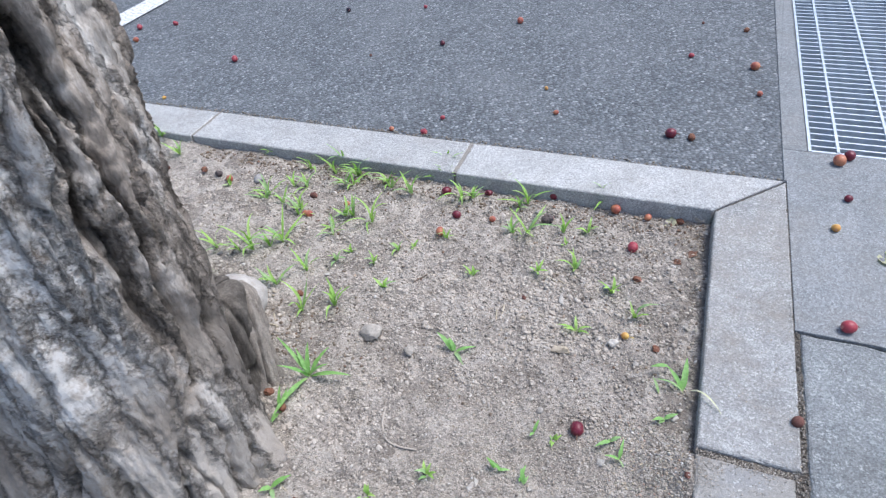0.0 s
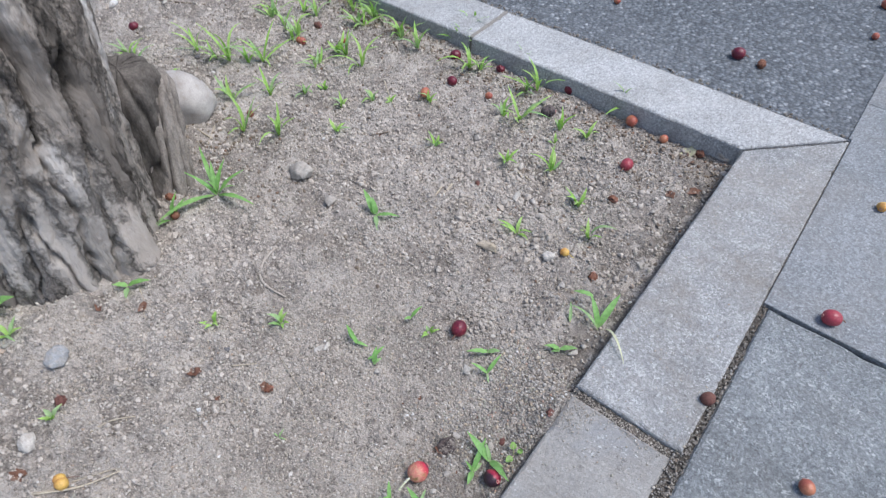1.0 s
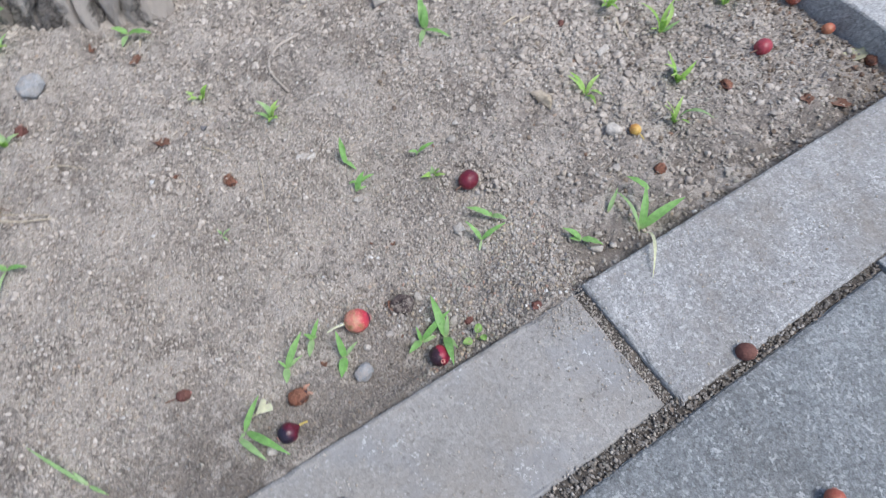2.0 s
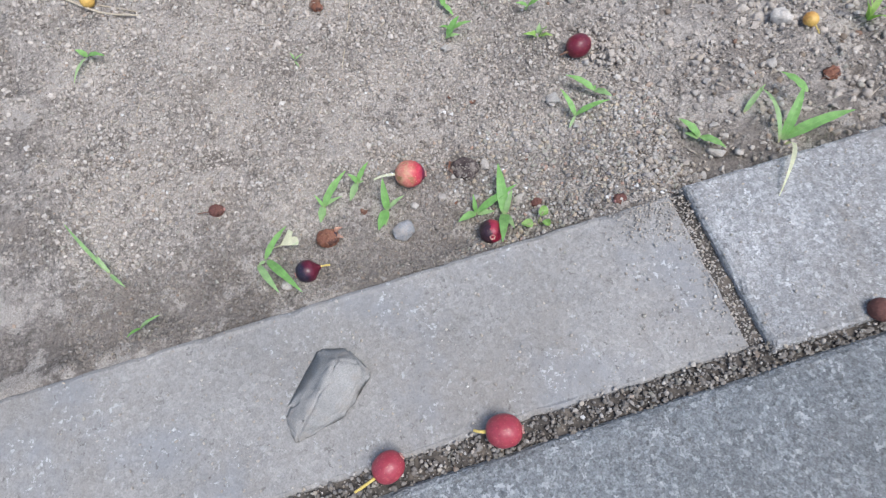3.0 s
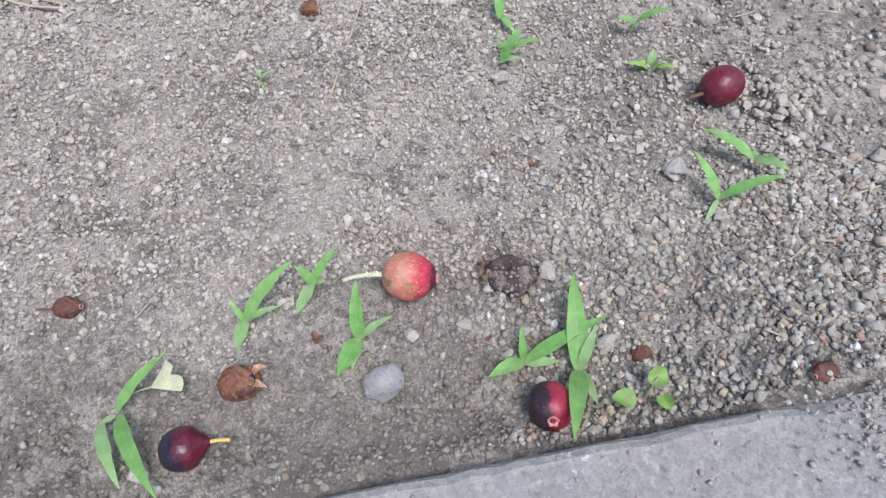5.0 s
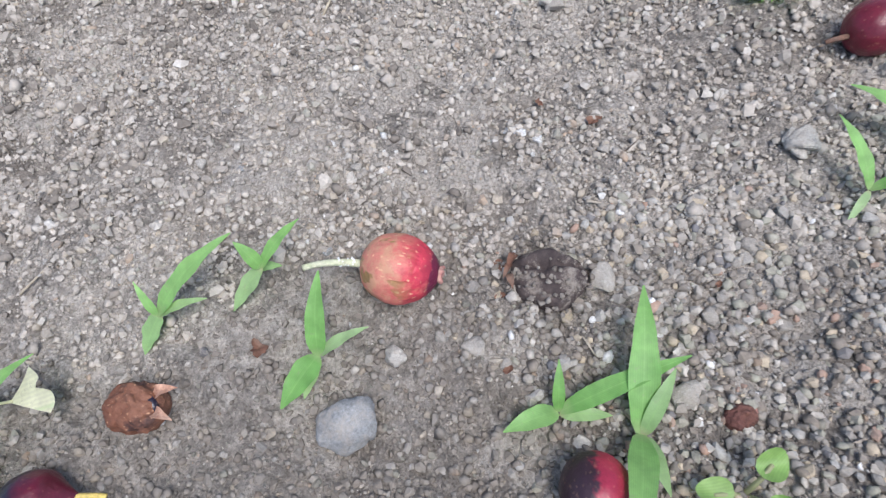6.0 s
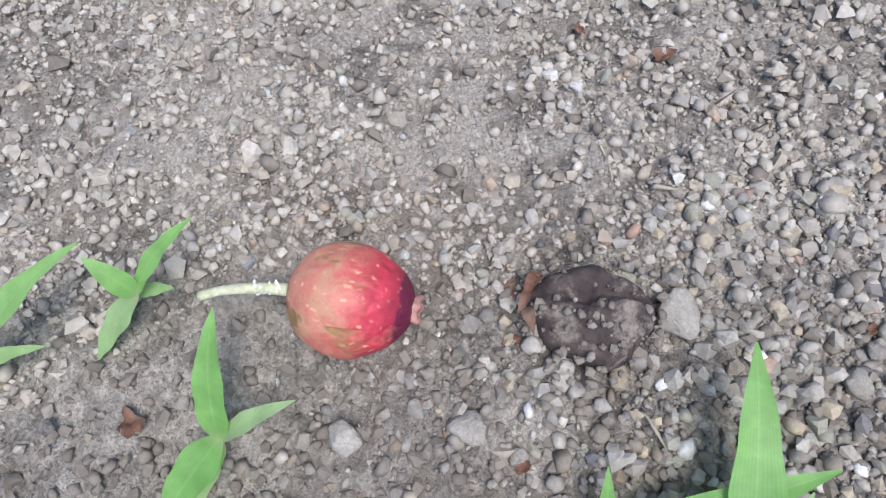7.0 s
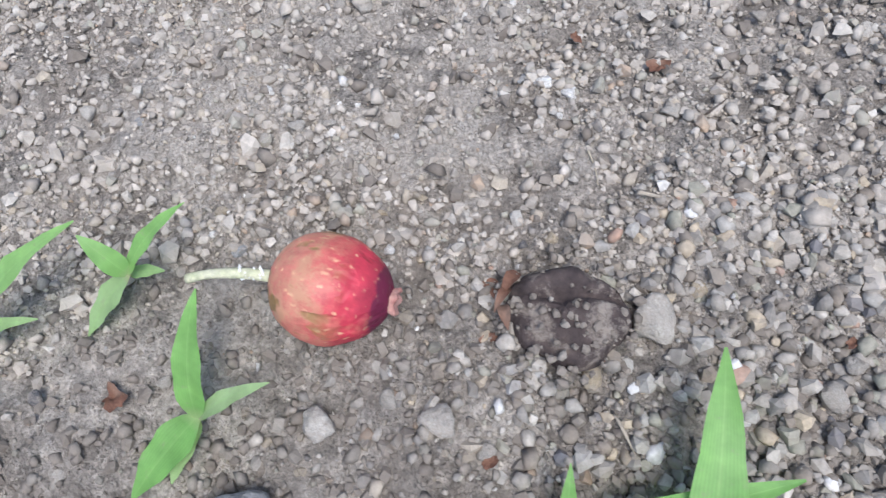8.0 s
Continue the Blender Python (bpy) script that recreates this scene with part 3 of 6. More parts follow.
def scatter(name, count, xr, yr, sizes, mat, label, category, keep=None, base=None, power=2.6, sink=0.2, seed=1, kinds=GRAINS):
    """Many small loose stones in one mesh."""
    rng = np.random.default_rng(seed)
    vs, fs, soft, off = [], [], [], 0
    made = 0
    while made < count:
        x, y = rng.uniform(*xr), rng.uniform(*yr)
        k = rng.uniform()
        if keep and k > keep(x, y):
            count -= 0.34
            continue
        s = sizes[0] + (sizes[1] - sizes[0]) * rng.uniform() ** power
        v, f = kinds[int(rng.integers(len(kinds)))]
        a, bq, cq = rng.uniform(0, 6.283), rng.normal(0, 0.5), rng.normal(0, 0.5)
        r = np.array(Euler((bq, cq, a)).to_matrix())
        z = (base or rough_z)(x, y)
        vs.append(v @ r.T * s * 0.5 + (x, y, z + s * 0.5 * (0.62 - sink - 0.25 * rng.uniform())))
        fs.append(f + off)
        soft.append(np.full(len(f), made % 5 < 2))
        off += len(v)
        made += 1
    v, f = np.concatenate(vs).astype(np.float32), np.concatenate(fs).astype(np.int32)
    me = bpy.data.meshes.new(name)
    me.vertices.add(len(v))
    me.vertices.foreach_set("co", v.ravel())
    me.loops.add(f.size)
    me.loops.foreach_set("vertex_index", f.ravel())
    me.polygons.add(len(f))
    me.polygons.foreach_set("loop_start", np.arange(0, f.size, 3, dtype=np.int32))
    me.polygons.foreach_set("loop_total", np.full(len(f), 3, dtype=np.int32))
    me.polygons.foreach_set("use_smooth", np.concatenate(soft))
    me.update(calc_edges=True)
    me.materials.append(mat)
    return tagged(new(name, me), label, category, kind="stuff")


def worn_block(name, outline, z0, z1, mat, bevel=0.004, wear=0.0009, seed=0, step=0.018):
    """A stone block over a plan outline, with softly chipped arrises."""
    rng = np.random.default_rng(seed)
    pts = []
    for (ax, ay), (bx, by) in zip(outline, outline[1:] + outline[:1]):
        n = max(1, round(math.hypot(bx - ax, by - ay) / step))
        pts += [(ax + (bx - ax) * i / n, ay + (by - ay) * i / n) for i in range(n)]
    pts = np.array(pts)
    cen = pts.mean(0)
    n = len(pts)
    nxt, prv = np.roll(pts, -1, 0), np.roll(pts, 1, 0)
    tan = (nxt - prv) / np.linalg.norm(nxt - prv, axis=1)[:, None]
    inward = np.stack([-tan[:, 1], tan[:, 0]], 1)
    inward *= np.sign(((cen - pts) * inward).sum(1))[:, None]
    chip = np.abs(rng.normal(0, wear, n)) + (rng.uniform(size=n) < 0.05) * rng.uniform(0.0006, 0.0022, n)
    rings = [(0.0, z0, 0), (0.0, z1 - bevel, 0.3), (0.3, z1 - bevel * 0.35, 0.8), (1.0, z1, 1.0)]
    verts, faces = [], []
    for inset, z, c in rings:
        q = pts + inward * (inset * bevel + c * chip)[:, None]
        verts += [(x, y, z - (0.5 * c * w if inset else c * w * 1.2)) for (x, y), w in zip(q, chip)]
    for r in range(len(rings) - 1):
        for i in range(n):
            j = (i + 1) % n
            faces.append((r * n + i, r * n + j, (r + 1) * n + j, (r + 1) * n + i))
    faces.append(tuple((len(rings) - 1) * n + i for i in range(n)))
    faces.append(tuple(reversed(range(n))))
    me = mesh_of(name, verts, faces, mat, False)
    bm = bmesh.new()
    bm.from_mesh(me)
    bmesh.ops.recalc_face_normals(bm, faces=bm.faces[:])
    bm.to_mesh(me)
    bm.free()
    return me


def box_mesh(name, lo, hi, mat):
    (x0, y0, z0), (x1, y1, z1) = lo, hi
    v = [(x, y, z) for z in (z0, z1) for y in (y0, y1) for x in (x0, x1)]
    return mesh_of(name, v, [(0, 2, 3, 1), (4, 5, 7, 6), (0, 1, 5, 4), (2, 6, 7, 3), (0, 4, 6, 2), (1, 3, 7, 5)], mat, False)


# ---- the large structure ----
W, TOP = 0.104, 0.020
xs = spaced([(-4.0, -1.6, 0.12), (-1.6, -1.0, 0.014), (-1.0, -0.32, 0.0045), (-0.32, 0.0, 0.0022), (0.0, 0.012, 0.006)])
ys = spaced([(-4.0, -1.4, 0.13), (-1.4, -0.86, 0.012), (-0.86, -0.40, 0.0022), (-0.40, 0.0, 0.004), (0.0, 0.012, 0.006)])
nx = len(xs)
soil = tagged(new("ground_soil", mesh_of("ground_soil", [(x, y, rough_z(x, y)) for y in ys for x in xs],
                                         [(j * nx + i, j * nx + i + 1, (j + 1) * nx + i + 1, (j + 1) * nx + i) for j in range(len(ys) - 1) for i in range(nx - 1)], SOIL)),
              "bare grey-brown dusty soil of a street tree bed", "soil", kind="structure")

# the street: one sheet out to the horizon, with the bed and the drain left open
road_z = 0.017
far = 900.0
gx0, gx1, gy0, gy1 = 0.1415, 0.6415, 0.203, 1.203
rx = [-far, -40, -8, -4.0, -2.6, -1.2, 0.0, W, gx0, gx1, 1.4, 6, 40, far]
ry = [-far, -40, -8, -4.0, -2.6, -1.2, 0.0, W, gy0, gy1, 2.4, 6, 40, far]
faces = []
for j in range(len(ry) - 1):
    for i in range(len(rx) - 1):
        cx, cy = (rx[i] + rx[i + 1]) / 2, (ry[j] + ry[j + 1]) / 2
        bed = -4.0 < cx < W and -4.0 < cy < W
        paved = cx > W and -6 < cy < 2.4 and cx < 1.4
        if not bed and not paved:
            faces.append((j * len(rx) + i, j * len(rx) + i + 1, (j + 1) * len(rx) + i + 1, (j + 1) * len(rx) + i))
road = tagged(new("road", mesh_of("road", [(x, y, road_z) for y in ry for x in rx], faces, ASPHALT)),
              "dark grey worn asphalt with exposed aggregate", "road", kind="structure")

# white marking on the road
line = tagged(new("road_marking", mesh_of("road_marking", [(x, y, road_z + 0.004) for x, y in ((-1.79, 0.50), (-1.70, 0.49), (-1.68, 2.2), (-1.77, 2.2))],
                                          [(0, 1, 2, 3)], PAINT, False)),
              "worn white painted line on the asphalt", "road marking", kind="structure")

# kerb stones: mitred at the corner
kerb = tagged(new("kerb"), "pale grey concrete kerb round the tree bed", "kerb", kind="structure")
LOW = 0.0042
outlines = [
    [(0.0, -0.4275), (0.0, -0.003), (W, W - 0.003), (W, -0.4275)],
    [(0.001, -1.052), (0.001, -0.4355), (W - 0.005, -0.4355), (W - 0.005, -1.052)],
    [(0.0, -1.66), (0.0, -1.06), (W, -1.06), (W, -1.66)],
    [(0.0, -4.0), (0.0, -1.668), (W, -1.668), (W, -4.0)],
    [(-0.003, 0.0), (-0.437, 0.0), (-0.437, W), (W - 0.003, W)],
    [(-0.443, 0.001), (-1.037, 0.001), (-1.037, W), (-0.443, W)],
    [(-1.043, 0.0), (-1.64, 0.0), (-1.64, W), (-1.043, W)],
    [(-1.646, 0.0), (-2.245, 0.0), (-2.245, W), (-1.646, W)],
    [(-2.251, 0.0), (-4.0, 0.0), (-4.0, W), (-2.251, W)],
]
for k, o in enumerate(outlines):
    part("kerb_stone", worn_block("kerb_stone", o, -0.12, TOP - (LOW if k in (1, 2) else 0.0), KERB if k in (1, 2, 3) else KERBTOP if k > 3 else KERBLIGHT, 0.0028, 0.0007, seed=k, step=0.007), kerb)

# dirt that fills the joints beside the kerb stones
tagged(new("joint_dirt", box_mesh("joint_dirt", (0.004, -4.0, -0.1), (0.125, 0.1, 0.0135), DIRT)), "dark dirt filling the joint beside the kerb", "dirt", kind="structure")
tagged(new("joint_dirt", box_mesh("joint_dirt", (-4.0, 0.004, -0.1), (0.0, W + 0.001, 0.0178), JOINT)), "dark dirt filling the joints of the kerb", "dirt", kind="structure")

tagged(new("joint_dirt", box_mesh("joint_dirt", (0.003, -0.4390, -0.1), (W - 0.003, -0.4260, 0.0128), JOINT)), "dark dirt between two kerb stones", "dirt", kind="structure")

# pavement: concrete apron with the drain, then slabs
pave = tagged(new("pavement"), "grey concrete paving beside the tree bed", "pavement", kind="structure")
PX = 0.1106
for k, (y0, y1) in enumerate([(-0.828, -0.2285), (-1.432, -0.834), (-2.036, -1.438), (-6.0, -2.042)]):
    for i, (x0, x1) in enumerate([(PX, 0.713), (0.719, 1.4)]):
        part("paving_slab", worn_block("paving_slab", [(x0, y0), (x1, y0), (x1, y1), (x0, y1)], -0.06, 0.019, SLAB, 0.004, 0.0008, seed=30 + 3 * k + i), pave)
for k, o in enumerate([
    [(PX - 0.006, -0.2262), (1.4, -0.2262), (1.4, gy0 - 0.0006), (W - 0.003, gy0 - 0.0006), (W - 0.003, W + 0.003), (PX - 0.006, W + 0.001)],
    [(W - 0.003, gy0), (gx0 - 0.001, gy0), (gx0 - 0.001, 2.4), (W - 0.003, 2.4)],
    [(gx1 + 0.001, gy0), (1.4, gy0), (1.4, 2.4), (gx1 + 0.001, 2.4)],
    [(gx0 - 0.0004, gy1), (gx1 + 0.0004, gy1), (gx1 + 0.0004, 2.4), (gx0 - 0.0004, 2.4)],
]):
    part("paving_slab", worn_block("paving_slab", o, -0.06, 0.0195, APRON, 0.0009, 0.0002, seed=50 + k), pave)
bmp = [(gx0, gy0), (gx1, gy0), (gx1, gy1), (gx0, gy1)]
pit = tagged(new("drain_pit", mesh_of("drain_pit", [(x, y, 0.012) for x, y in bmp] + [(x, y, -0.16) for x, y in bmp],
                                      [(0, 1, 5, 4), (1, 2, 6, 5), (2, 3, 7, 6), (3, 0, 4, 7), (4, 5, 6, 7)], PIT, False)),
             "drain pit under a steel grating, coloured blue for reflected sky", "drain", kind="structure")


def grating():
    g = tagged(new("drain_grate"), "galvanised steel bar grating over the street drain", "drain grate")
    z1 = 0.020
    for lo, hi in (((gx0, gy0, z1 - 0.03), (gx0 + 0.005, gy1, z1)), ((gx1 - 0.005, gy0, z1 - 0.03), (gx1, gy1, z1)),
                   ((gx0, gy0, z1 - 0.03), (gx1, gy0 + 0.005, z1 - 0.0005)), ((gx0, gy1 - 0.005, z1 - 0.03), (gx1, gy1, z1 - 0.0005))):
        part("edge_bar", box_mesh("edge_bar", lo, hi, STEEL), g)
    bar = box_mesh("bearing_bar", (gx0 + 0.006, -0.0019, z1 - 0.03), (gx1 - 0.006, 0.0019, z1 - 0.001), STEEL)
    n = 48
    for i in range(1, n):
        part("bearing_bar", bar, g, m=Matrix.Translation((0, gy0 + (gy1 - gy0) * i / n, 0)))
    rod = box_mesh("cross_rod", (-0.0024, gy0 + 0.004, z1 - 0.007), (0.0024, gy1 - 0.004, z1 + 0.0008), STEEL)
    for i in range(6):
        part("cross_rod", rod, g, m=Matrix.Translation((gx0 + 0.046 + 0.080 * i, 0, 0)))


grating()


# ---- the tree ----
def tree():
    t = tagged(new("tree"), "old street tree trunk with deeply furrowed grey-brown bark", "tree")
    t.location = (-0.59, -0.622, 0.0)
    zs = spaced([(-0.05, 0.0, 0.01), (0.0, 0.62, 0.0026), (0.62, 1.7, 0.012)])
    na, nz = 380, len(zs) - 1
    verts, fur, pale, faces = [], [], [], []

    def sharp(v, width):
        v = max(0.0, 1 - abs(v) / width)
        return v * v * (3 - 2 * v)

    def rise(v):
        v = min(1.0, max(0.0, v))
        return v * v * (3 - 2 * v)

    for z in zs:
        zz = max(z, 0.0)
        r0 = 0.121 - 0.006 * min(1, zz / 1.2) + 0.006 * math.exp(-zz / 0.05)
        cx, cy = -0.020 * zz, 0.10 * zz
        k = min(1.0, max(0.0, (zz - 0.08) / 0.30))
        calm = 0.12 + 0.88 * k * k * (3 - 2 * k)
        for i in range(na):
            a = 2 * math.pi * i / na
            ca, sa = math.cos(a), math.sin(a)
            flare = 0.0
            for ang, amt, wd in ((0.28, 0.030, 0.24), (-0.35, 0.010, 0.25), (-1.9, 0.05, 0.4), (3.0, 0.07, 0.5), (2.0, 0.05, 0.4)):
                d = (a - ang + math.pi) % (2 * math.pi) - math.pi
                flare += amt * math.exp(-(d / wd) ** 2) * math.exp(-zz / 0.085)
            jag = 0.085 * noise.noise(Vector((ca * 5, sa * 5, zz * 15))) + 0.035 * noise.noise(Vector((ca * 18, sa * 18, zz * 55)))
            w = a - 0.2 * zz + jag
            cw, sw = math.cos(w), math.sin(w)
            big = sharp(noise.noise(Vector((cw * 3.5, sw * 3.5, zz * 2.9))), 0.13)
            small = sharp(noise.noise(Vector((cw * 8.0 + 5, sw * 8.0, zz * 6.0))), 0.13)
            cut = sharp(noise.noise(Vector((ca * 9 + 9, sa * 9, zz * 38))), 0.13)
            root = sharp(noise.noise(Vector((cw * 2.9 + 20, sw * 2.9, zz * 3.2))), 0.08)
            deep = (0.020 * big + 0.0085 * small + 0.0028 * cut) * calm + 0.012 * root * (1 - 0.6 * calm)
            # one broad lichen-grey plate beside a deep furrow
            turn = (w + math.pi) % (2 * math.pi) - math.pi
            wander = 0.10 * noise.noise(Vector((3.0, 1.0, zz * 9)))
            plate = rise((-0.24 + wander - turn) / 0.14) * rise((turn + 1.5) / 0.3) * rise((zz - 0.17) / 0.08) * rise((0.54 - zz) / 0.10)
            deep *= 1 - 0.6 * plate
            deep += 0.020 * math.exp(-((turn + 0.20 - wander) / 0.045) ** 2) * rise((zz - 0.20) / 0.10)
            h = noise.noise(Vector((cw * 9, sw * 9, zz * 7))) * 2.6
            step = math.floor(h) + min(1.0, (h - math.floor(h)) * 5)
            plates = 0.0036 * step * calm + 0.007 * (1 - calm) * noise.noise(Vector((ca * 3.4 + 2, sa * 3.4, zz * 8))) + 0.0035 * (1 - calm) * noise.noise(Vector((ca * 9 + 2, sa * 9, zz * 19))) + 0.0016 * noise.noise(Vector((ca * 30, sa * 30, zz * 60))) + 0.0010 * noise.noise(Vector((ca * 70, sa * 70, zz * 260)))
            r = r0 + flare + 0.010 * noise.noise(Vector((ca * 2.2, sa * 2.2, zz * 2.5))) + plates - deep
            verts.append((cx + r * ca, cy + r * sa, z))
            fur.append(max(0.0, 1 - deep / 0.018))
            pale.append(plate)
    for j in range(nz):
        for i in range(na):
            k = (i + 1) % na
            faces.append((j * na + i, j * na + k, (j + 1) * na + k, (j + 1) * na + i))
    faces.append(tuple(nz * na + i for i in range(na)))
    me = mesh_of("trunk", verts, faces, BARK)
    at = me.attributes.new("furrow_shade", "FLOAT", "POINT")
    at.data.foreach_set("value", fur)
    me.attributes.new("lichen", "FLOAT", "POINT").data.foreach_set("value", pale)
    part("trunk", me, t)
    # a cut root stub that stands against the trunk
    for (px, py), (lx, ly), hh, r0, sd, skin in (((0.030, 0.118), (-0.004, 0.020), 0.160, 0.044, 2.0, OLDWOOD), ((0.068, 0.122), (-0.036, 0.050), 0.140, 0.024, 5.0, STUBWOOD)):
        verts, fur, faces, na2, nz2 = [], [], [], 90, 60
        for j in range(nz2 + 1):
            u = j / nz2
            z = -0.03 + (hh + 0.03) * math.sin(min(1.0, u * 1.05) * math.pi / 2)
            cap = 1.0 if u < 0.62 else math.sqrt(max(0.0, 1 - ((u - 0.62) / 0.38) ** 2)) * 0.97 + 0.02
            for i in range(na2):
                a = 2 * math.pi * i / na2
                q = Vector((math.cos(a) * 1.6 + sd, math.sin(a) * 1.6, z * 9))
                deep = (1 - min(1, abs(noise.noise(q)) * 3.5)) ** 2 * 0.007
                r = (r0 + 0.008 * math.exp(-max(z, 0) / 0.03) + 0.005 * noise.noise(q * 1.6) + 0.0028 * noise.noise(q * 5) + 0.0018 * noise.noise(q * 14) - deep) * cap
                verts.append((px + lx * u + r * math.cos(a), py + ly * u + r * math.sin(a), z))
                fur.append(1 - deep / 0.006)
        for j in range(nz2):
            for i in range(na2):
                k = (i + 1) % na2
                faces.append((j * na2 + i, j * na2 + k, (j + 1) * na2 + k, (j + 1) * na2 + i))
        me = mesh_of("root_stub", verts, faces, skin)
        me.attributes.new("furrow_shade", "FLOAT", "POINT").data.foreach_set("value", fur)
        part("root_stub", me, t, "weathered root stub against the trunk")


tree()


# ---- kinds of small things ----
STONES = {}


def stone_mesh(kind, mat):
    key = (kind, mat.name)
    if key not in STONES:
        rng = np.random.default_rng(100 + kind)
        squash = [(1, 0.8, 0.55), (1, 0.62, 0.5), (1, 0.9, 0.75), (1, 0.7, 0.3), (1, 0.85, 0.6)][kind % 5]
        v, f = hull(stone_points(rng, [13, 9, 26, 11, 34][kind % 5], squash), 0.045, 2)
        me = mesh_of("stone", v * 0.5, f, mat)
        bm = bmesh.new()
        bm.from_mesh(me)
        for _ in range(2):
            bmesh.ops.subdivide_edges(bm, edges=[e for e in bm.edges if e.calc_length() > 0.07], cuts=1)
            bmesh.ops.triangulate(bm, faces=bm.faces[:])
        bmesh.ops.smooth_vert(bm, verts=bm.verts[:], factor=0.3, use_axis_x=True, use_axis_y=True, use_axis_z=True)
        bm.normal_update()
        for vert in bm.verts:
            q = vert.co * 1.0 + Vector((kind * 3.0, 0, 0))
            vert.co += vert.normal * (0.034 * noise.noise(q * 5) + 0.022 * noise.noise(q * 13))
        bm.to_mesh(me)
        bm.free()
        me.polygons.foreach_set("use_smooth", [True] * len(me.polygons))
        STONES[key] = me
    return STONES[key]


def stone(x, y, size, mat, kind=0, az=0.0, label="", base=None, sink=0.3, name="pebble", tilt=0.0):
    """A loose stone, partly bedded in what it lies on."""
    ob = new(name, stone_mesh(kind, mat))
    h = [0.55, 0.5, 0.75, 0.3, 0.6][kind % 5] * size * 0.5
    z = ground_z(x, y) if base is None else base
    ob.matrix_basis = pose(x, y, z + h * (0.92 - sink), tilt, 0, az) @ Matrix.Diagonal((size, size, size, 1))
    return tagged(ob, label or "small grey pebble bedded in dusty soil", "pebble" if name == "pebble" else "stone")


def tube(name, pts, r0, r1, mat, sides=7):
    pts = [Vector(p) for p in pts]
    fine = []
    for i in range(len(pts) - 1):
        a, b = pts[max(i - 1, 0)], pts[min(i + 2, len(pts) - 1)]
        for k in range(4):
            s = k / 4
            p, q = pts[i], pts[i + 1]
            fine.append(p * (2 * s**3 - 3 * s**2 + 1) + (q - a) * 0.5 * (s**3 - 2 * s**2 + s) + q * (3 * s**2 - 2 * s**3) + (b - p) * 0.5 * (s**3 - s**2))
    fine.append(pts[-1])
    verts, faces = [], []
    for i, p in enumerate(fine):
        d = (fine[min(i + 1, len(fine) - 1)] - fine[max(i - 1, 0)]).normalized()
        u = d.orthogonal().normalized()
        w = d.cross(u)
        r = r0 + (r1 - r0) * i / (len(fine) - 1)
        r *= 1 + 0.12 * noise.noise(p * 300)
        for k in range(sides):
            a = 2 * math.pi * k / sides
            verts.append(p + (u * math.cos(a) + w * math.sin(a)) * r)
    n = len(fine)
    for i in range(n - 1):
        for k in range(sides):
            j = (k + 1) % sides
            faces.append((i * sides + k, i * sides + j, (i + 1) * sides + j, (i + 1) * sides + k))
    faces += [tuple(reversed(range(sides))), tuple((n - 1) * sides + k for k in range(sides))]
    return mesh_of(name, verts, faces, mat)


BODIES = {}


def fruit_body(shape, skin):
    """A fruit of 20 mm along x: the stalk end at -x, the eye at +x."""
    key = (shape, skin)
    if key in BODIES:
        return BODIES[key]
    ns, nr = (56, 40) if shape in ("hero", "plump", "shrunk", "onion") else (28, 20)
    fat, dent, lump, seed = {"hero": (0.455, 0.0006, 0.0004, 3), "plump": (0.46, 0.0002, 0.0002, 5), "round": (0.47, 0.0003, 0.0003, 9),
                             "onion": (0.49, 0.0002, 0.0002, 7), "pear": (0.42, 0.0004, 0.0003, 12), "shrunk": (0.42, 0.0020, 0.0016, 21), "flat": (0.44, 0.0040, 0.0048, 33)}[shape]
    verts, faces = [], []
    for j in range(nr + 1):
        s = j / nr
        th = math.pi * s
        x = -0.01 * math.cos(th)
        r = 0.02 * fat * math.sin(th) ** 0.82
        if shape in ("pear", "onion"):
            r *= 0.30 + 0.70 * min(1.0, s * 3.0) ** 1.3 if shape == "onion" else 0.72 + 0.28 * min(1, s * 2.2)
        if shape == "onion":
            x -= 0.0032 * max(0.0, (0.32 - s) / 0.32) ** 1.4
        if shape == "hero":
            r = 0.0091 * math.sin(th) ** 0.9 * (1.03 - 0.34 * max(0.0, s - 0.42) ** 1.2 / 0.58)
        neck = max(0.0, (s - 0.86) / 0.14)
        r *= 1 - 0.25 * neck * (1 - neck)
        for i in range(ns):
            a = 2 * math.pi * i / ns
            q = Vector((x * 110 + seed, math.cos(a) * 1.1, math.sin(a) * 1.1))
            k = r - dent * math.sin(th) * max(0, noise.noise(q * 1.3) + 0.1) + lump * math.sin(th) * noise.noise(q * 2.6)
            if shape in ("shrunk", "flat"):
                k -= 0.0012 * math.sin(th) * (1 - min(1, abs(noise.noise(q * 1.9)) * 3.5)) ** 2
            verts.append((x, k * math.cos(a), k * math.sin(a) * (0.55 if shape == "flat" else 1.0)))
    for j in range(nr):
        for i in range(ns):
            k = (i + 1) % ns
            faces.append((j * ns + i, j * ns + k, (j + 1) * ns + k, (j + 1) * ns + i))
    BODIES[key] = mesh_of("skin", verts, faces, SKINS[skin])
    return BODIES[key]


EYES = {}


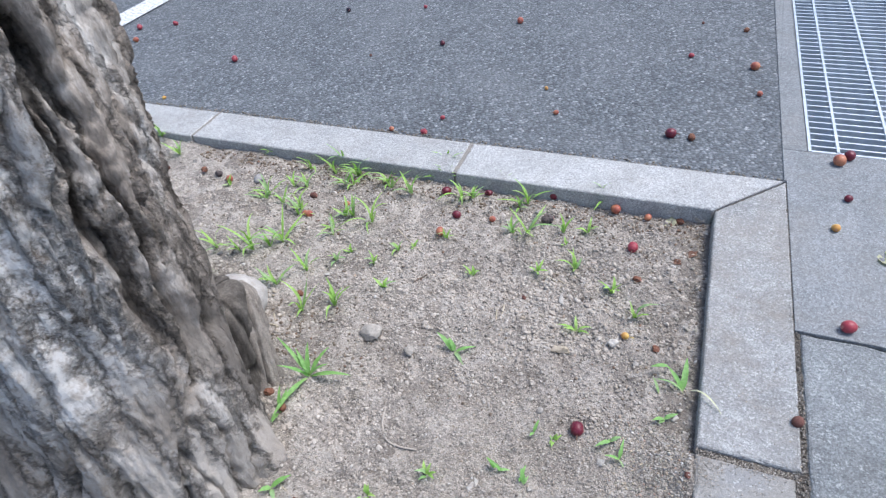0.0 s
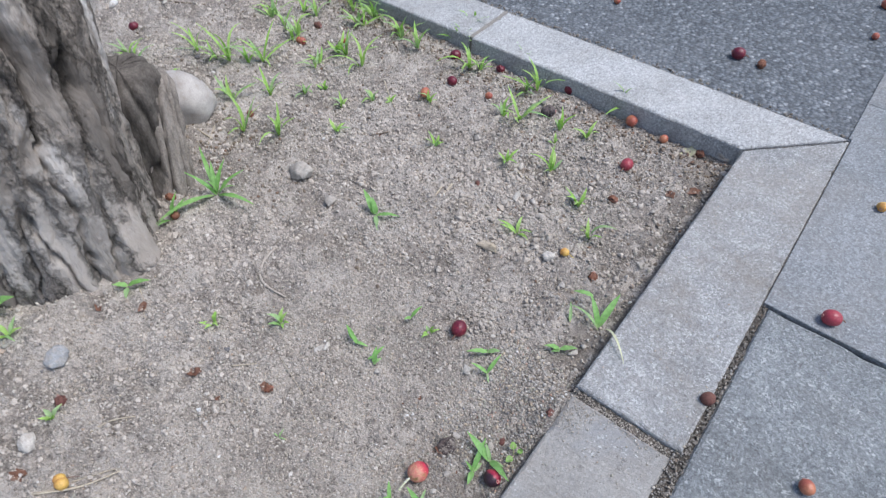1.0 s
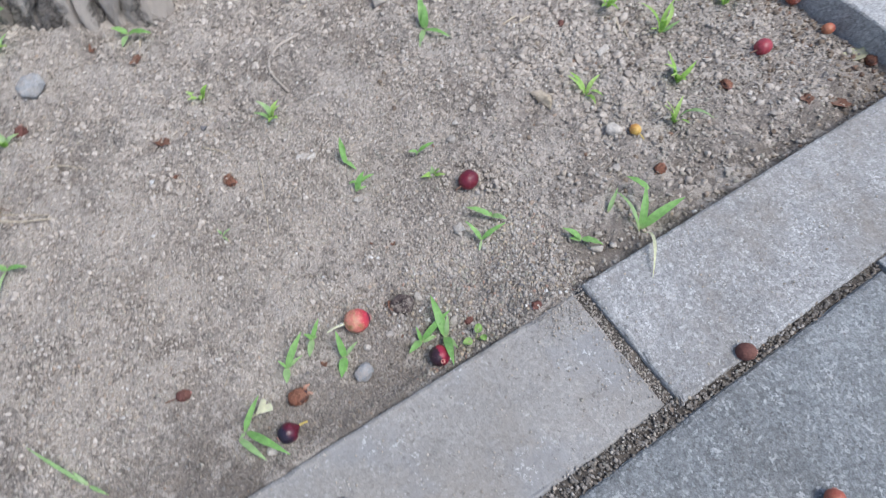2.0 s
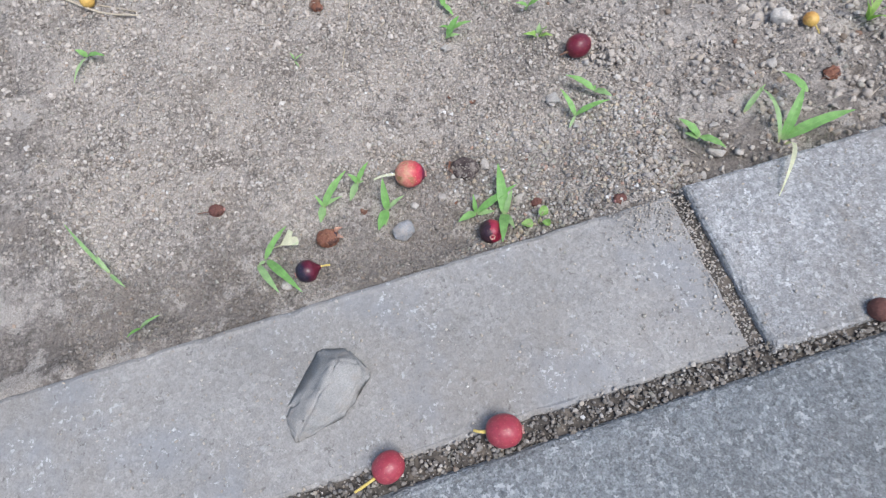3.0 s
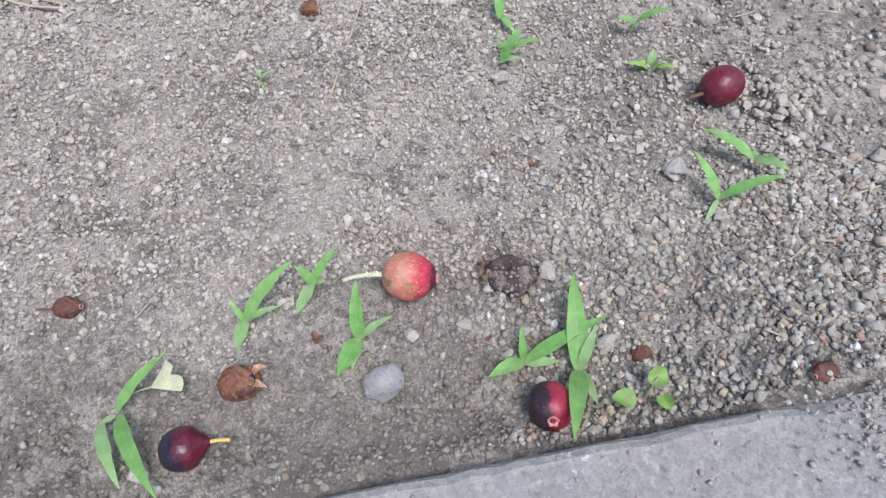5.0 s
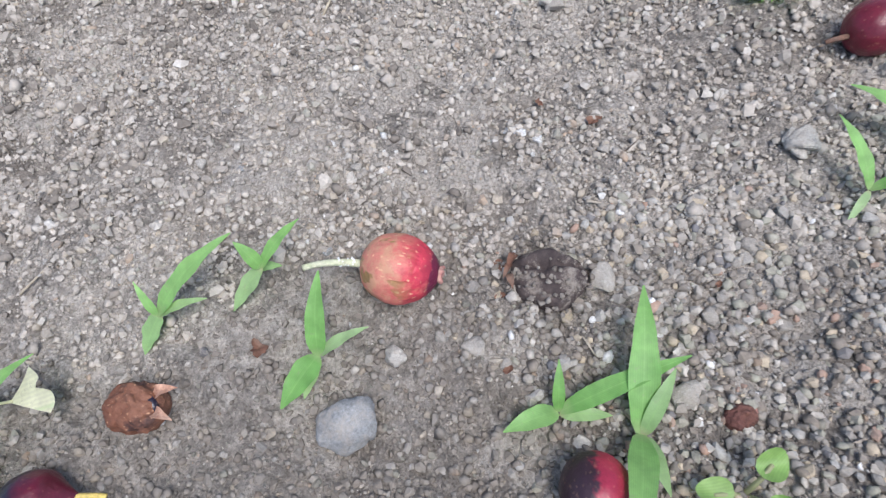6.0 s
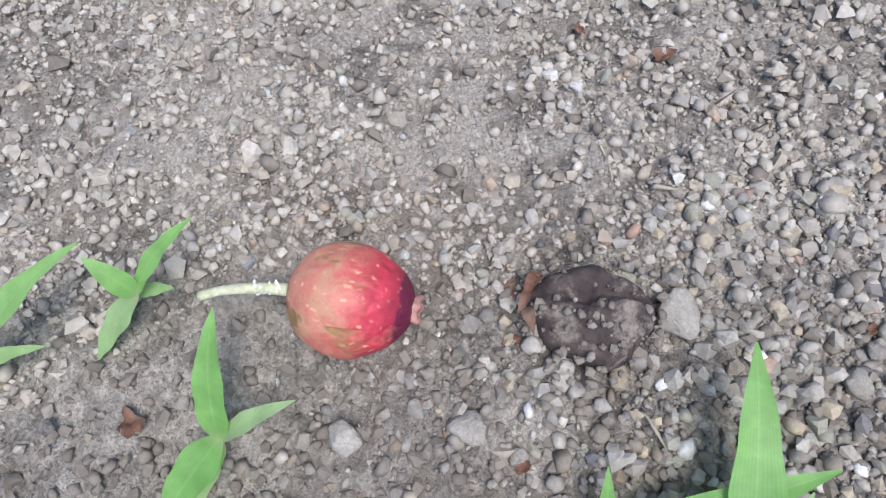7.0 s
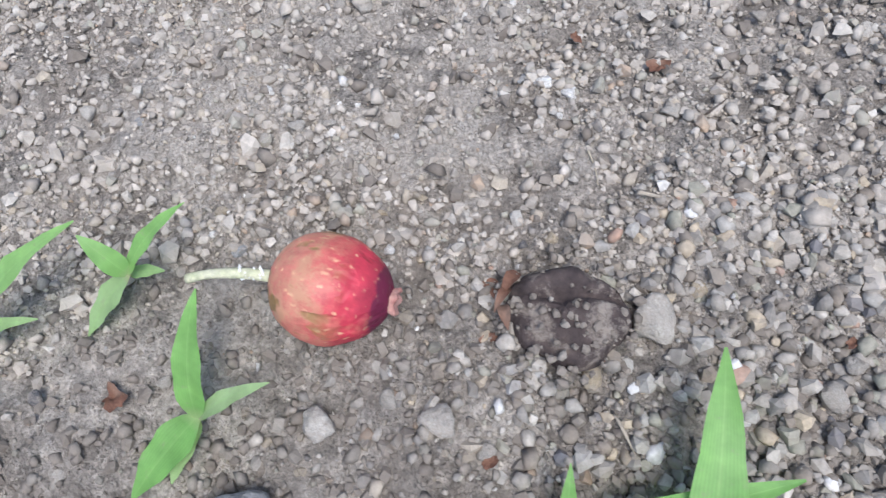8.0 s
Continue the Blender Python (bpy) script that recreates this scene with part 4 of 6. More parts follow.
def eye_mesh():
    """The dry remains of the flower: a ring of small flaps round a hollow."""
    if "eye" not in EYES:
        verts, faces, n = [], [], 20
        for rad, x in ((0.0016, 0.0086), (0.0023, 0.0104), (0.0018, 0.0108), (0.0011, 0.0098), (0.0, 0.0094)):
            for i in range(n):
                a = 2 * math.pi * i / n
                w = 1 + 0.09 * math.sin(5 * a) * (rad > 0.0012)
                verts.append((x + 0.0003 * math.sin(5 * a) * (rad > 0.0017), rad * w * math.cos(a), rad * w * math.sin(a)))
        for j in range(4):
            for i in range(n):
                k = (i + 1) % n
                faces.append((j * n + i, j * n + k, (j + 1) * n + k, (j + 1) * n + i))
        EYES["eye"] = mesh_of("eye", verts, faces, EYE)
    return EYES["eye"]


STALKS = {}


def stalk_mesh(length, mat, bend):
    key = (length, mat.name, bend)
    if key not in STALKS:
        STALKS[key] = tube("stalk", [(-0.0086, 0, 0), (-0.0105 - 0.3 * length, bend * 0.3, 0.0004), (-0.0105 - 0.7 * length, bend * 0.8, 0.0002), (-0.0105 - length, bend * 1.4, -0.0006)], 0.00105, 0.0008, mat)
    return STALKS[key]


def hull_mesh(name, at, r, mat):
    v, f = hull(stone_points(np.random.default_rng(4), 20, (0.7, 1, 0.8)) * r + np.array(at))
    return mesh_of(name, v, f, mat)


def fruit(x, y, skin, size=0.019, az=0.0, shape="round", stalk=0.0, stalk_mat=None, bend=0.001, tilt=-6.0, base=None, roll=0.0, label="", eye=True, dz=0.0, torn=False, mould=False):
    f = tagged(new("fruit"), label or "small fallen %s fruit lying on the ground" % skin, "fruit", "fallen fruit")
    s = size / 0.020
    z = (ground_z(x, y) if base is None else base) + size * (0.40 if shape not in ("shrunk", "flat") else 0.27) + dz
    f.matrix_basis = pose(x, y, z, 0, 0, az) @ pose(0, 0, 0, roll, tilt, 0) @ Matrix.Diagonal((s, s, s, 1))
    part("skin", fruit_body(shape, skin), f)
    if eye:
        part("eye", eye_mesh(), f, "dry brown eye of the fruit")
    if torn:
        flap = DEADLEAF if skin == "rotten" else TORN
        part("torn_skin", leaf_mesh((0.0075, 0.002, 0.003), (0.0150, 0.0046, 0.0042), 0.0042, flap, 0.6, 0.5), f, "orange-brown curled flap of torn skin")
        part("torn_skin", leaf_mesh((0.0078, -0.002, 0.002), (0.0152, -0.0050, 0.0030), 0.0036, flap, 0.6, 0.5), f, "orange-brown curled flap of torn skin")
        part("flesh", hull_mesh("flesh", (0.0072, 0.0004, 0.0028), 0.0042, SKINS["black"]), f, "dark hollow flesh")
    if stalk:
        part("stalk", stalk_mesh(stalk, stalk_mat or STALKD, bend), f, "thin dry stalk")
    if mould:
        rng = np.random.default_rng(6)
        for k in range(16):
            u = 0.0006 + 0.0046 * (k / 15) ** 1.2
            a = rng.uniform(0.3, 3.4)
            off = 0.0007 + 0.0002 * rng.uniform()
            part("mould", hull_mesh("mould", (-0.0108 - u, bend * 0.25 * u / 0.004 + off * math.cos(a), 0.0003 + off * math.sin(a)), rng.uniform(0.0004, 0.0007), MOULD), f, "white fluff of mould")
    return f


def rotten_fruit(x, y, radius, az):
    """A collapsed fruit pressed into the soil: a low cap with a deep fold and a raised ragged rim."""
    n, rows, verts, faces = 48, 14, [], []
    for j in range(rows + 1):
        s = j / rows
        for i in range(n):
            a = 2 * math.pi * i / n
            q = Vector((math.cos(a) * 1.3, math.sin(a) * 1.3, 2.0))
            r = radius * s * (1 + 0.14 * noise.noise(q) + 0.07 * noise.noise(q * 3.3))
            px, py = r * math.cos(a) * 0.86, r * math.sin(a)
            c = Vector((px, py, 0.0)) * 330
            dome = 0.0032 * max(0.0, 1 - s ** 3.0) + 0.0012 * math.exp(-((s - 0.72) / 0.16) ** 2) * max(0.0, -math.cos(a - 0.4))
            fold = 0.0017 * math.exp(-((px + 0.0022 + 0.16 * py + 0.0006 * noise.noise(c)) / 0.0010) ** 2) * (s < 0.9)
            sag = 0.0016 * math.exp(-((px - 0.004) ** 2 + (py + 0.003) ** 2) / 0.00002)
            verts.append((px, py, dome - fold - sag + 0.0009 * noise.noise(c) + 0.0006 * noise.noise(c * 2.7) + 0.0003 * noise.noise(c * 6) - 0.002 * (s > 0.97)))
    for j in range(rows):
        for i in range(n):
            k = (i + 1) % n
            faces.append((j * n + i, j * n + k, (j + 1) * n + k, (j + 1) * n + i))
    ob = tagged(new("fruit"), "rotten grey-brown fruit sunk into the gravel", "fruit", "fallen fruit")
    ob.matrix_basis = pose(x, y, rough_z(x, y) + 0.0010, 0, 0, az)
    part("skin", mesh_of("skin", verts, faces, ROTTEN), ob)
    for k, (fx, fy, tx, ty, w) in enumerate(((-0.0052, -0.0078, -0.0008, -0.0098, 0.0022), (0.0006, -0.0094, 0.0046, -0.0078, 0.0020), (-0.0024, -0.0088, 0.0022, -0.0104, 0.0016))):
        part("torn_skin", leaf_mesh((fx, fy, 0.0008), (tx, ty, 0.0012), w, DEADLEAF, 0.6, 0.6), ob, "curled red-brown flap of torn skin")
    return ob


def leaf_mesh(base, tip, width, mat, arch=0.25, fold=0.13, seg=12, blunt=0.75, side=0.0):
    """A grass leaf from base to tip: arched, folded along its midrib, widest below the middle."""
    a, b = Vector(base), Vector(tip)
    d = b - a
    length = d.length
    up = Vector((0, 0, 1))
    across = d.cross(up)
    across = across.normalized() if across.length > 1e-6 else Vector((1, 0, 0))
    lift = across.cross(d).normalized()
    verts, faces, uvs = [], [], []
    for i in range(seg + 1):
        s = i / seg
        p = a + d * s + (lift * arch + across * side) * length * 4 * s * (1 - s) * 0.5
        w = width * 0.5 * max(0.03, math.sin(math.pi * min(1, 0.07 + 0.93 * s ** blunt))) ** 0.8
        w *= 1 + 0.07 * noise.noise(p * 260)
        nrm = lift
        rip = 0.13 * w * math.sin(s * 17 + length * 900)
        verts += [p - across * w + nrm * (w * fold + rip), p - across * w * 0.5 + nrm * w * fold * 0.35, p, p + across * w * 0.5 + nrm * w * fold * 0.35, p + across * w + nrm * (w * fold - rip)]
        uvs += [(k / 4, s) for k in range(5)]
    for i in range(seg):
        for k in range(4):
            faces.append((i * 5 + k, i * 5 + k + 1, i * 5 + k + 6, i * 5 + k + 5))
    me = mesh_of("leaf", verts, faces, mat)
    uv = me.uv_layers.new(name="UVMap")
    for lp in me.loops:
        uv.data[lp.index].uv = uvs[lp.vertex_index]
    return me


def seedling(leaves, label="young bright green grass seedling in dusty soil", stems=()):
    """A plant whose leaves are given as (base, tip, width[, material[, arch]]) with heights over the soil."""
    o = leaves[0][0]
    root = Vector((o[0], o[1], soil_z(o[0], o[1])))
    g = tagged(new("grass_seedling"), label, "grass", "grass seedlings")
    g.location = root

    def at(p):
        return Vector((p[0], p[1], soil_z(p[0], p[1]) + p[2])) - root
    for lf in leaves:
        b, tp, w = lf[:3]
        part("leaf", leaf_mesh(at(b), at(tp), w, lf[3] if len(lf) > 3 else LEAF, lf[4] if len(lf) > 4 else 0.22, side=lf[5] if len(lf) > 5 else 0.0), g)
    for st in stems:
        part("stem", tube("stem", [at(p) for p in st], 0.0009, 0.0006, PALELEAF, 6), g)
    return g


def tuft(x, y, size=0.03, n=4, seed=0, spread=0.8, wide=0.0035, az=None):
    """A small clump of grass blades round one root."""
    rng = random.Random(seed)
    g = tagged(new("grass_tuft"), "small tuft of bright green grass in the bare soil", "grass", "grass tufts")
    g.location = (x, y, ground_z(x, y) - 0.001)
    a0 = rng.uniform(0, 6.28) if az is None else radians(az)
    for i in range(n + 1):
        a = a0 + (i * 2.4 + rng.uniform(-0.5, 0.5) if az is None else rng.uniform(-0.9, 0.9))
        ln = size * rng.uniform(0.75, 1.4)
        el = rng.uniform(0.25, 1.15)
        out = ln * math.cos(el) * spread
        tip = (out * math.cos(a), out * math.sin(a), ln * math.sin(el) * 0.85)
        if y + tip[1] > -0.006:
            tip = (tip[0], -0.3 * abs(tip[1]), tip[2])
        part("leaf", leaf_mesh((0.001 * math.cos(a), 0.001 * math.sin(a), 0.0), tip, wide * rng.uniform(0.8, 1.2), TUFTLEAF if rng.random() < 0.75 else PALELEAF, rng.uniform(0.15, 0.5), side=rng.uniform(-0.2, 0.2), seg=9), g)
    return g


def dead_leaf(x, y, size, az, mat=None, seed=0, label="crumpled dead brown leaf fragment on the soil", base=None):
    rng = random.Random(seed)
    n, rows = 20, (0.0, 0.25, 0.5, 0.75, 1.0)
    verts, faces = [], []
    for s in rows:
        for i in range(n):
            a = 2 * math.pi * i / n
            q = Vector((math.cos(a) * 1.2 + seed * 3.1, math.sin(a) * 1.2, 0.4))
            r = size * 0.5 * s * (1 + 0.5 * noise.noise(q) + 0.28 * noise.noise(q * 3.1))
            x1, y1 = r * math.cos(a), r * 0.62 * math.sin(a)
            c = Vector((x1 / size * 3.2 + seed, y1 / size * 3.2, 0.9))
            verts.append((x1, y1, size * (0.20 * noise.noise(c) + 0.09 * noise.noise(c * 2.7)) + 0.55 * abs(y1) * (0.4 + 0.6 * abs(noise.noise(q * 0.7)))))
    for k in range(len(rows) - 1):
        for i in range(n):
            j = (i + 1) % n
            faces.append((k * n + i, k * n + j, (k + 1) * n + j, (k + 1) * n + i))
    ob = new("dead_leaf", mesh_of("dead_leaf", verts, faces, mat or DEADLEAF))
    ob.matrix_basis = pose(x, y, (ground_z(x, y) if base is None else base) + 0.001, rng.uniform(-15, 15), rng.uniform(-15, 15), az)
    return tagged(ob, label, "leaf")


def twig(pts, r=0.001, mat=None, label="thin dry twig lying on the soil"):
    pts = [(x, y, ground_z(x, y) + h) for x, y, h in pts]
    return tagged(new("twig", tube("twig", pts, r, r * 0.6, mat or TWIG, 6)), label, "twig")


def round_leaf(cx, cy, h, size, hub, g):
    """An oval seedling leaf on a short stem."""
    n, verts, faces = 16, [(0, 0, 0)], []
    for k, s in enumerate((0.5, 1.0)):
        for i in range(n):
            a = 2 * math.pi * i / n
            verts.append((size * 0.5 * s * math.cos(a), size * 0.42 * s * math.sin(a), 0.0012 * s * s * (1 + math.sin(2 * a)) - 0.0002))
    for i in range(n):
        j = (i + 1) % n
        faces += [(0, 1 + i, 1 + j), (1 + i, 1 + n + i, 1 + n + j, 1 + j)]
    me = mesh_of("leaf", verts, faces, ROUNDLEAF)
    uv = me.uv_layers.new(name="UVMap")
    for lp in me.loops:
        v = me.vertices[lp.vertex_index].co
        uv.data[lp.index].uv = (0.5 + v.y / size, 0.5 + v.x / size)
    root = g.location
    z = soil_z(cx, cy) + h
    part("leaf", me, g, m=Matrix.Translation((cx - root.x, cy - root.y, z - root.z)) @ pose(0, 0, 0, 8, -10, math.degrees(math.atan2(cy - hub[1], cx - hub[0]))))
    part("stem", tube("stem", [(0, 0, 0), ((cx - root.x) * 0.5, (cy - root.y) * 0.5, h * 0.7), (cx - root.x, cy - root.y, z - root.z - 0.0003)], 0.0006, 0.0005, PALELEAF, 6), g)


def fan_leaf(x, y, size, az):
    """A fallen fan-shaped leaf caught on the grass."""
    n, verts, faces = 14, [(0, 0, 0)], []
    for k, s in enumerate((0.35, 0.7, 1.0)):
        for i in range(n + 1):
            a = -0.62 + 1.24 * i / n
            cut = 1 - 0.22 * math.exp(-((a - 0.1) / 0.12) ** 2) * (s == 1.0)
            verts.append((size * s * cut * math.cos(a), size * s * cut * math.sin(a) * 0.72, 0.0022 * s * s * math.sin(3 * a) + 0.003 * s))
    for i in range(n):
        faces.append((0, 1 + i, 2 + i))
        for k in range(2):
            o = 1 + k * (n + 1)
            faces.append((o + i, o + n + 1 + i, o + n + 2 + i, o + i + 1))
    f = tagged(new("fan_leaf"), "pale yellow fan-shaped leaf fallen among grass", "leaf")
    f.matrix_basis = pose(x - 0.006 * math.cos(radians(az)), y - 0.006 * math.sin(radians(az)), soil_z(x, y) + 0.007, 18, -8, az)
    me = mesh_of("blade", verts, faces, DRYLEAF)
    uv = me.uv_layers.new(name="UVMap")
    for lp in me.loops:
        v = me.vertices[lp.vertex_index].co
        uv.data[lp.index].uv = (0.8 + v.y / size, 0.3 + v.x / size)
    part("blade", me, f)
    part("stalk", tube("stalk", [(0.001, 0, 0.0002), (-0.006, 0.001, -0.002), (-0.013, 0.001, -0.0055)], 0.0004, 0.0003, DRYLEAF, 6), f)


def kerb_chunk(x, y, az):
    """The broken piece of concrete that lies on the kerb."""
    pts = [(-0.030, -0.006, 0), (-0.022, 0.013, 0), (0.018, 0.023, 0), (0.030, 0.010, 0), (0.028, -0.012, 0), (0.002, -0.016, 0),
           (-0.026, -0.004, 0.006), (-0.014, -0.003, 0.0125), (0.006, 0.000, 0.018), (0.020, 0.003, 0.020), (0.0265, -0.004, 0.0155), (0.020, -0.011, 0.010), (0.0, -0.0135, 0.007)]
    v, f = hull(np.array(pts), 0.0014, 2)
    me = mesh_of("concrete_chunk", v, f, STONE_CHUNK)
    bm = bmesh.new()
    bm.from_mesh(me)
    for _ in range(3):
        bmesh.ops.subdivide_edges(bm, edges=[e for e in bm.edges if e.calc_length() > 0.0012], cuts=1)
    bmesh.ops.triangulate(bm, faces=bm.faces[:])
    for vert in bm.verts:
        q = vert.co * 1.0
        vert.co += vert.normal * (0.0011 * noise.noise(q * 140) + 0.0007 * noise.noise(q * 420))
    bm.to_mesh(me)
    bm.free()
    me.polygons.foreach_set("use_smooth", [True] * len(me.polygons))
    ob = new("concrete_chunk", me)
    ob.matrix_basis = pose(x, y, TOP - LOW - 0.0012, 0, 0, az) @ Matrix.Diagonal((0.92, 0.97, 0.9, 1))
    tagged(ob, "broken grey concrete chunk lying on the kerb stone", "stone")


def boulder(x, y, size):
    """The pale weathered rock that leans on the root stub."""
    bm = bmesh.new()
    bmesh.ops.create_icosphere(bm, subdivisions=4, radius=0.5)
    for v in bm.verts:
        d = v.co.normalized()
        k = 1 + 0.16 * noise.noise(d * 1.3 + Vector((4, 0, 0))) + 0.05 * noise.noise(d * 4) + 0.02 * noise.noise(d * 11)
        v.co = Vector((d.x * 0.5, d.y * 0.42, d.z * 0.46)) * k * size
    me = bpy.data.meshes.new("rock")
    bm.to_mesh(me)
    bm.free()
    me.materials.append(ROCK)
    me.polygons.foreach_set("use_smooth", [True] * len(me.polygons))
    ob = new("rock", me)
    ob.matrix_basis = pose(x, y, soil_z(x, y) + size * 0.24, 0, 12, 35)
    tagged(ob, "rounded pale rock half buried beside the trunk", "rock")


ROAD, PAVE = 0.017, 0.0195

# the fruit that the walk ends at, and what lies round it
fruit(-0.0672, -0.5773, 'rosy', 0.0192, 77, 'hero', stalk=0.0135, stalk_mat=STALK, tilt=7.0, label='wrinkled orange and crimson fallen fruit with a pale stalk', bend=-0.0024, mould=True)
fruit(-0.0148, -0.5409, 'burnt', 0.0158, -10, 'plump', stalk=0.0030, stalk_mat=STALKY, label='glossy red and black fallen fruit under a grass leaf', tilt=-38)
fruit(-0.0213, -0.6531, 'black', 0.0138, -84, 'onion', stalk=0.0095, stalk_mat=STALKY, label='dark purple-black fallen fruit with a yellow stalk')
fruit(-0.0402, -0.6372, 'brown', 0.0142, 84, 'shrunk', label='shrivelled brown fallen fruit with torn skin', torn=True, eye=False)
fruit(-0.1280, -0.4396, 'crimson', 0.0172, 102, 'plump', stalk=0.0060, stalk_mat=STALKD, label='dark crimson fallen fruit with a thin stalk')
fruit(-0.0822, -0.7013, 'dried', 0.0098, 84, 'shrunk', stalk=0.0150, stalk_mat=STALKD, dz=0.0014, tilt=0.0, label='tiny dried dark fruit with a long stalk')
fruit(-0.0275, -0.5067, 'dried', 0.0072, 108, 'shrunk', label='tiny dried brown fruit in gravel')
fruit(-0.2278, -0.6049, 'brown', 0.0085, 64, 'shrunk', label='tiny dried brown fruit on the soil')
fruit(-0.0057, -0.4635, 'dried', 0.0080, 285, 'flat', label='crushed dried fruit scraps beside the kerb')
fruit(-0.3014, -0.7717, 'yellow', 0.0100, -128, 'round', stalk=0.0200, stalk_mat=STALKD, label='small orange-yellow fallen fruit with a stalk')
rotten_fruit(-0.0640, -0.5425, 0.0094, -12)
dead_leaf(-0.0687, -0.5534, 0.0052, 46, None, 12)
dead_leaf(-0.0606, -0.5542, 0.0031, 305, None, 13)
dead_leaf(-0.0576, -0.5376, 0.0020, 96, None, 14)

# stones near it
stone(-0.0336, -0.5912, 0.0179, STONE_BLUE, 4, 133, label='angular pale grey-blue stone in the soil')
stone(-0.0947, -0.4719, 0.0127, STONE_PALE, 1, -4, label='pale grey angular stone')
stone(-0.1616, -0.5241, 0.0107, STONE_GREY, 0, 8)
stone(-0.1374, -0.5792, 0.0059, STONE_GREY, 4, 231)
stone(-0.1446, -0.5803, 0.0050, STONE_TAN, 4, 272)
stone(-0.1376, -0.5843, 0.0039, STONE_GREY, 2, 232)
stone(-0.0672, -0.4921, 0.0068, STONE_GREY, 4, 248)
stone(-0.2200, -0.5398, 0.0185, STONE_PALE, 3, 120)
stone(-0.0335, -0.5160, 0.0096, STONE_GREY, 4, 135, label='round grey stone half buried in gravel')
stone(-0.0169, -0.6673, 0.0089, STONE_PALE, 2, 9)
stone(-0.1633, -0.7260, 0.0047, STONE_GREY, 0, 130)
stone(-0.1752, -0.4245, 0.0106, STONE_GREY, 2, 107)
stone(-0.0632, -0.5288, 0.0112, STONE_GREY, 0, 214, tilt=14, sink=0.05)
stone(-0.0631, -0.5342, 0.0034, STONE_GREY, 2, 134)
stone(-0.0577, -0.5357, 0.0045, STONE_GREY, 4, 264)
stone(-0.0550, -0.5392, 0.0048, STONE_TAN, 4, 200)
stone(-0.0531, -0.5444, 0.0042, STONE_GREY, 0, 95)
stone(-0.0773, -0.5707, 0.0025, STONE_WHITE, 2, 255)
stone(-0.1070, -0.5380, 0.0046, STONE_WHITE, 0, 322)
stone(-0.1107, -0.5919, 0.0030, STONE_WHITE, 0, 70)
stone(-0.1120, -0.5956, 0.0024, STONE_WHITE, 2, 259)
stone(-0.1162, -0.6150, 0.0028, STONE_WHITE, 0, 153)
stone(-0.1077, -0.5511, 0.0033, STONE_PALE, 0, 226)
stone(-0.1022, -0.5402, 0.0019, STONE_WHITE, 2, 347)
stone(-0.0995, -0.5699, 0.0015, STONE_WHITE, 2, 359)
stone(-0.1017, -0.5798, 0.0015, STONE_WHITE, 0, 70)
stone(-0.0519, -0.5695, 0.0046, STONE_GREY, 0, 238)
stone(-0.0524, -0.6244, 0.0037, STONE_DARK, 0, 252)
stone(-0.1065, -0.6212, 0.0046, STONE_BLUE, 0, 8)
stone(-0.1117, -0.5457, 0.0044, STONE_BLUE, 1, 304)
stone(-0.1091, -0.5427, 0.0033, STONE_BLUE, 1, 321)
stone(-0.0838, -0.4976, 0.0062, STONE_GREY, 0, 93)
stone(-0.0793, -0.5193, 0.0061, STONE_GREY, 0, 159)
stone(-0.0485, -0.5188, 0.0035, STONE_WHITE, 4, 304)
stone(-0.0572, -0.5207, 0.0030, STONE_WHITE, 1, 319)
stone(-0.0445, -0.5297, 0.0020, STONE_WHITE, 4, 310)
stone(-0.0568, -0.5699, 0.0020, STONE_WHITE, 2, 207)
stone(-0.0563, -0.5670, 0.0027, STONE_GREY, 0, 357)
stone(-0.0525, -0.5198, 0.0040, STONE_TAN, 2, 85)
stone(-0.0483, -0.5346, 0.0030, STONE_DARK, 0, 267)
stone(-0.0485, -0.5803, 0.0072, STONE_PALE, 4, 67)
stone(-0.0574, -0.5911, 0.0023, STONE_WHITE, 3, 202)
stone(-0.0775, -0.5323, 0.0030, STONE_PALE, 1, 82)
stone(-0.0596, -0.5478, 0.0025, STONE_PALE, 2, 77)
stone(-0.0546, -0.5324, 0.0025, STONE_PALE, 1, 11)
stone(-0.0682, -0.5022, 0.0028, STONE_PALE, 3, 144)
stone(-0.1007, -0.5208, 0.0054, STONE_GREY, 0, 331)
stone(-0.0967, -0.5290, 0.0033, STONE_GREY, 0, 166)
stone(-0.0911, -0.5079, 0.0030, STONE_GREY, 0, 182)
stone(-0.0513, -0.5061, 0.0058, STONE_GREY, 2, 338)
stone(-0.0558, -0.5018, 0.0039, STONE_GREY, 2, 159)
stone(-0.1024, -0.5886, 0.0045, STONE_GREY, 0, 320)
stone(-0.1027, -0.5824, 0.0037, STONE_GREY, 1, 84)
stone(-0.1005, -0.5950, 0.0032, STONE_GREY, 0, 170)
stone(-0.0856, -0.6013, 0.0034, STONE_TAN, 2, 77)
stone(-0.0551, -0.6053, 0.0034, STONE_GREY, 0, 342)
stone(-0.0776, -0.5966, 0.0035, STONE_BLUE, 4, 339)
stone(-0.1097, -0.6329, 0.0040, STONE_PALE, 2, 328)
stone(-0.1359, -0.6413, 0.0046, STONE_GREY, 0, 25)
stone(-0.1437, -0.6502, 0.0059, STONE_PALE, 0, 21)
stone(-0.1332, -0.5976, 0.0043, STONE_GREY, 0, 325)
stone(-0.1005, -0.5626, 0.0023, STONE_GREY, 2, 217)
stone(-0.0445, -0.5552, 0.0043, STONE_GREY, 0, 153)
stone(-0.0638, -0.5243, 0.0046, STONE_GREY, 0, 300)
stone(-0.0681, -0.5216, 0.0038, STONE_TAN, 2, 298)
stone(-0.0486, -0.5375, 0.0025, STONE_TAN, 2, 356)
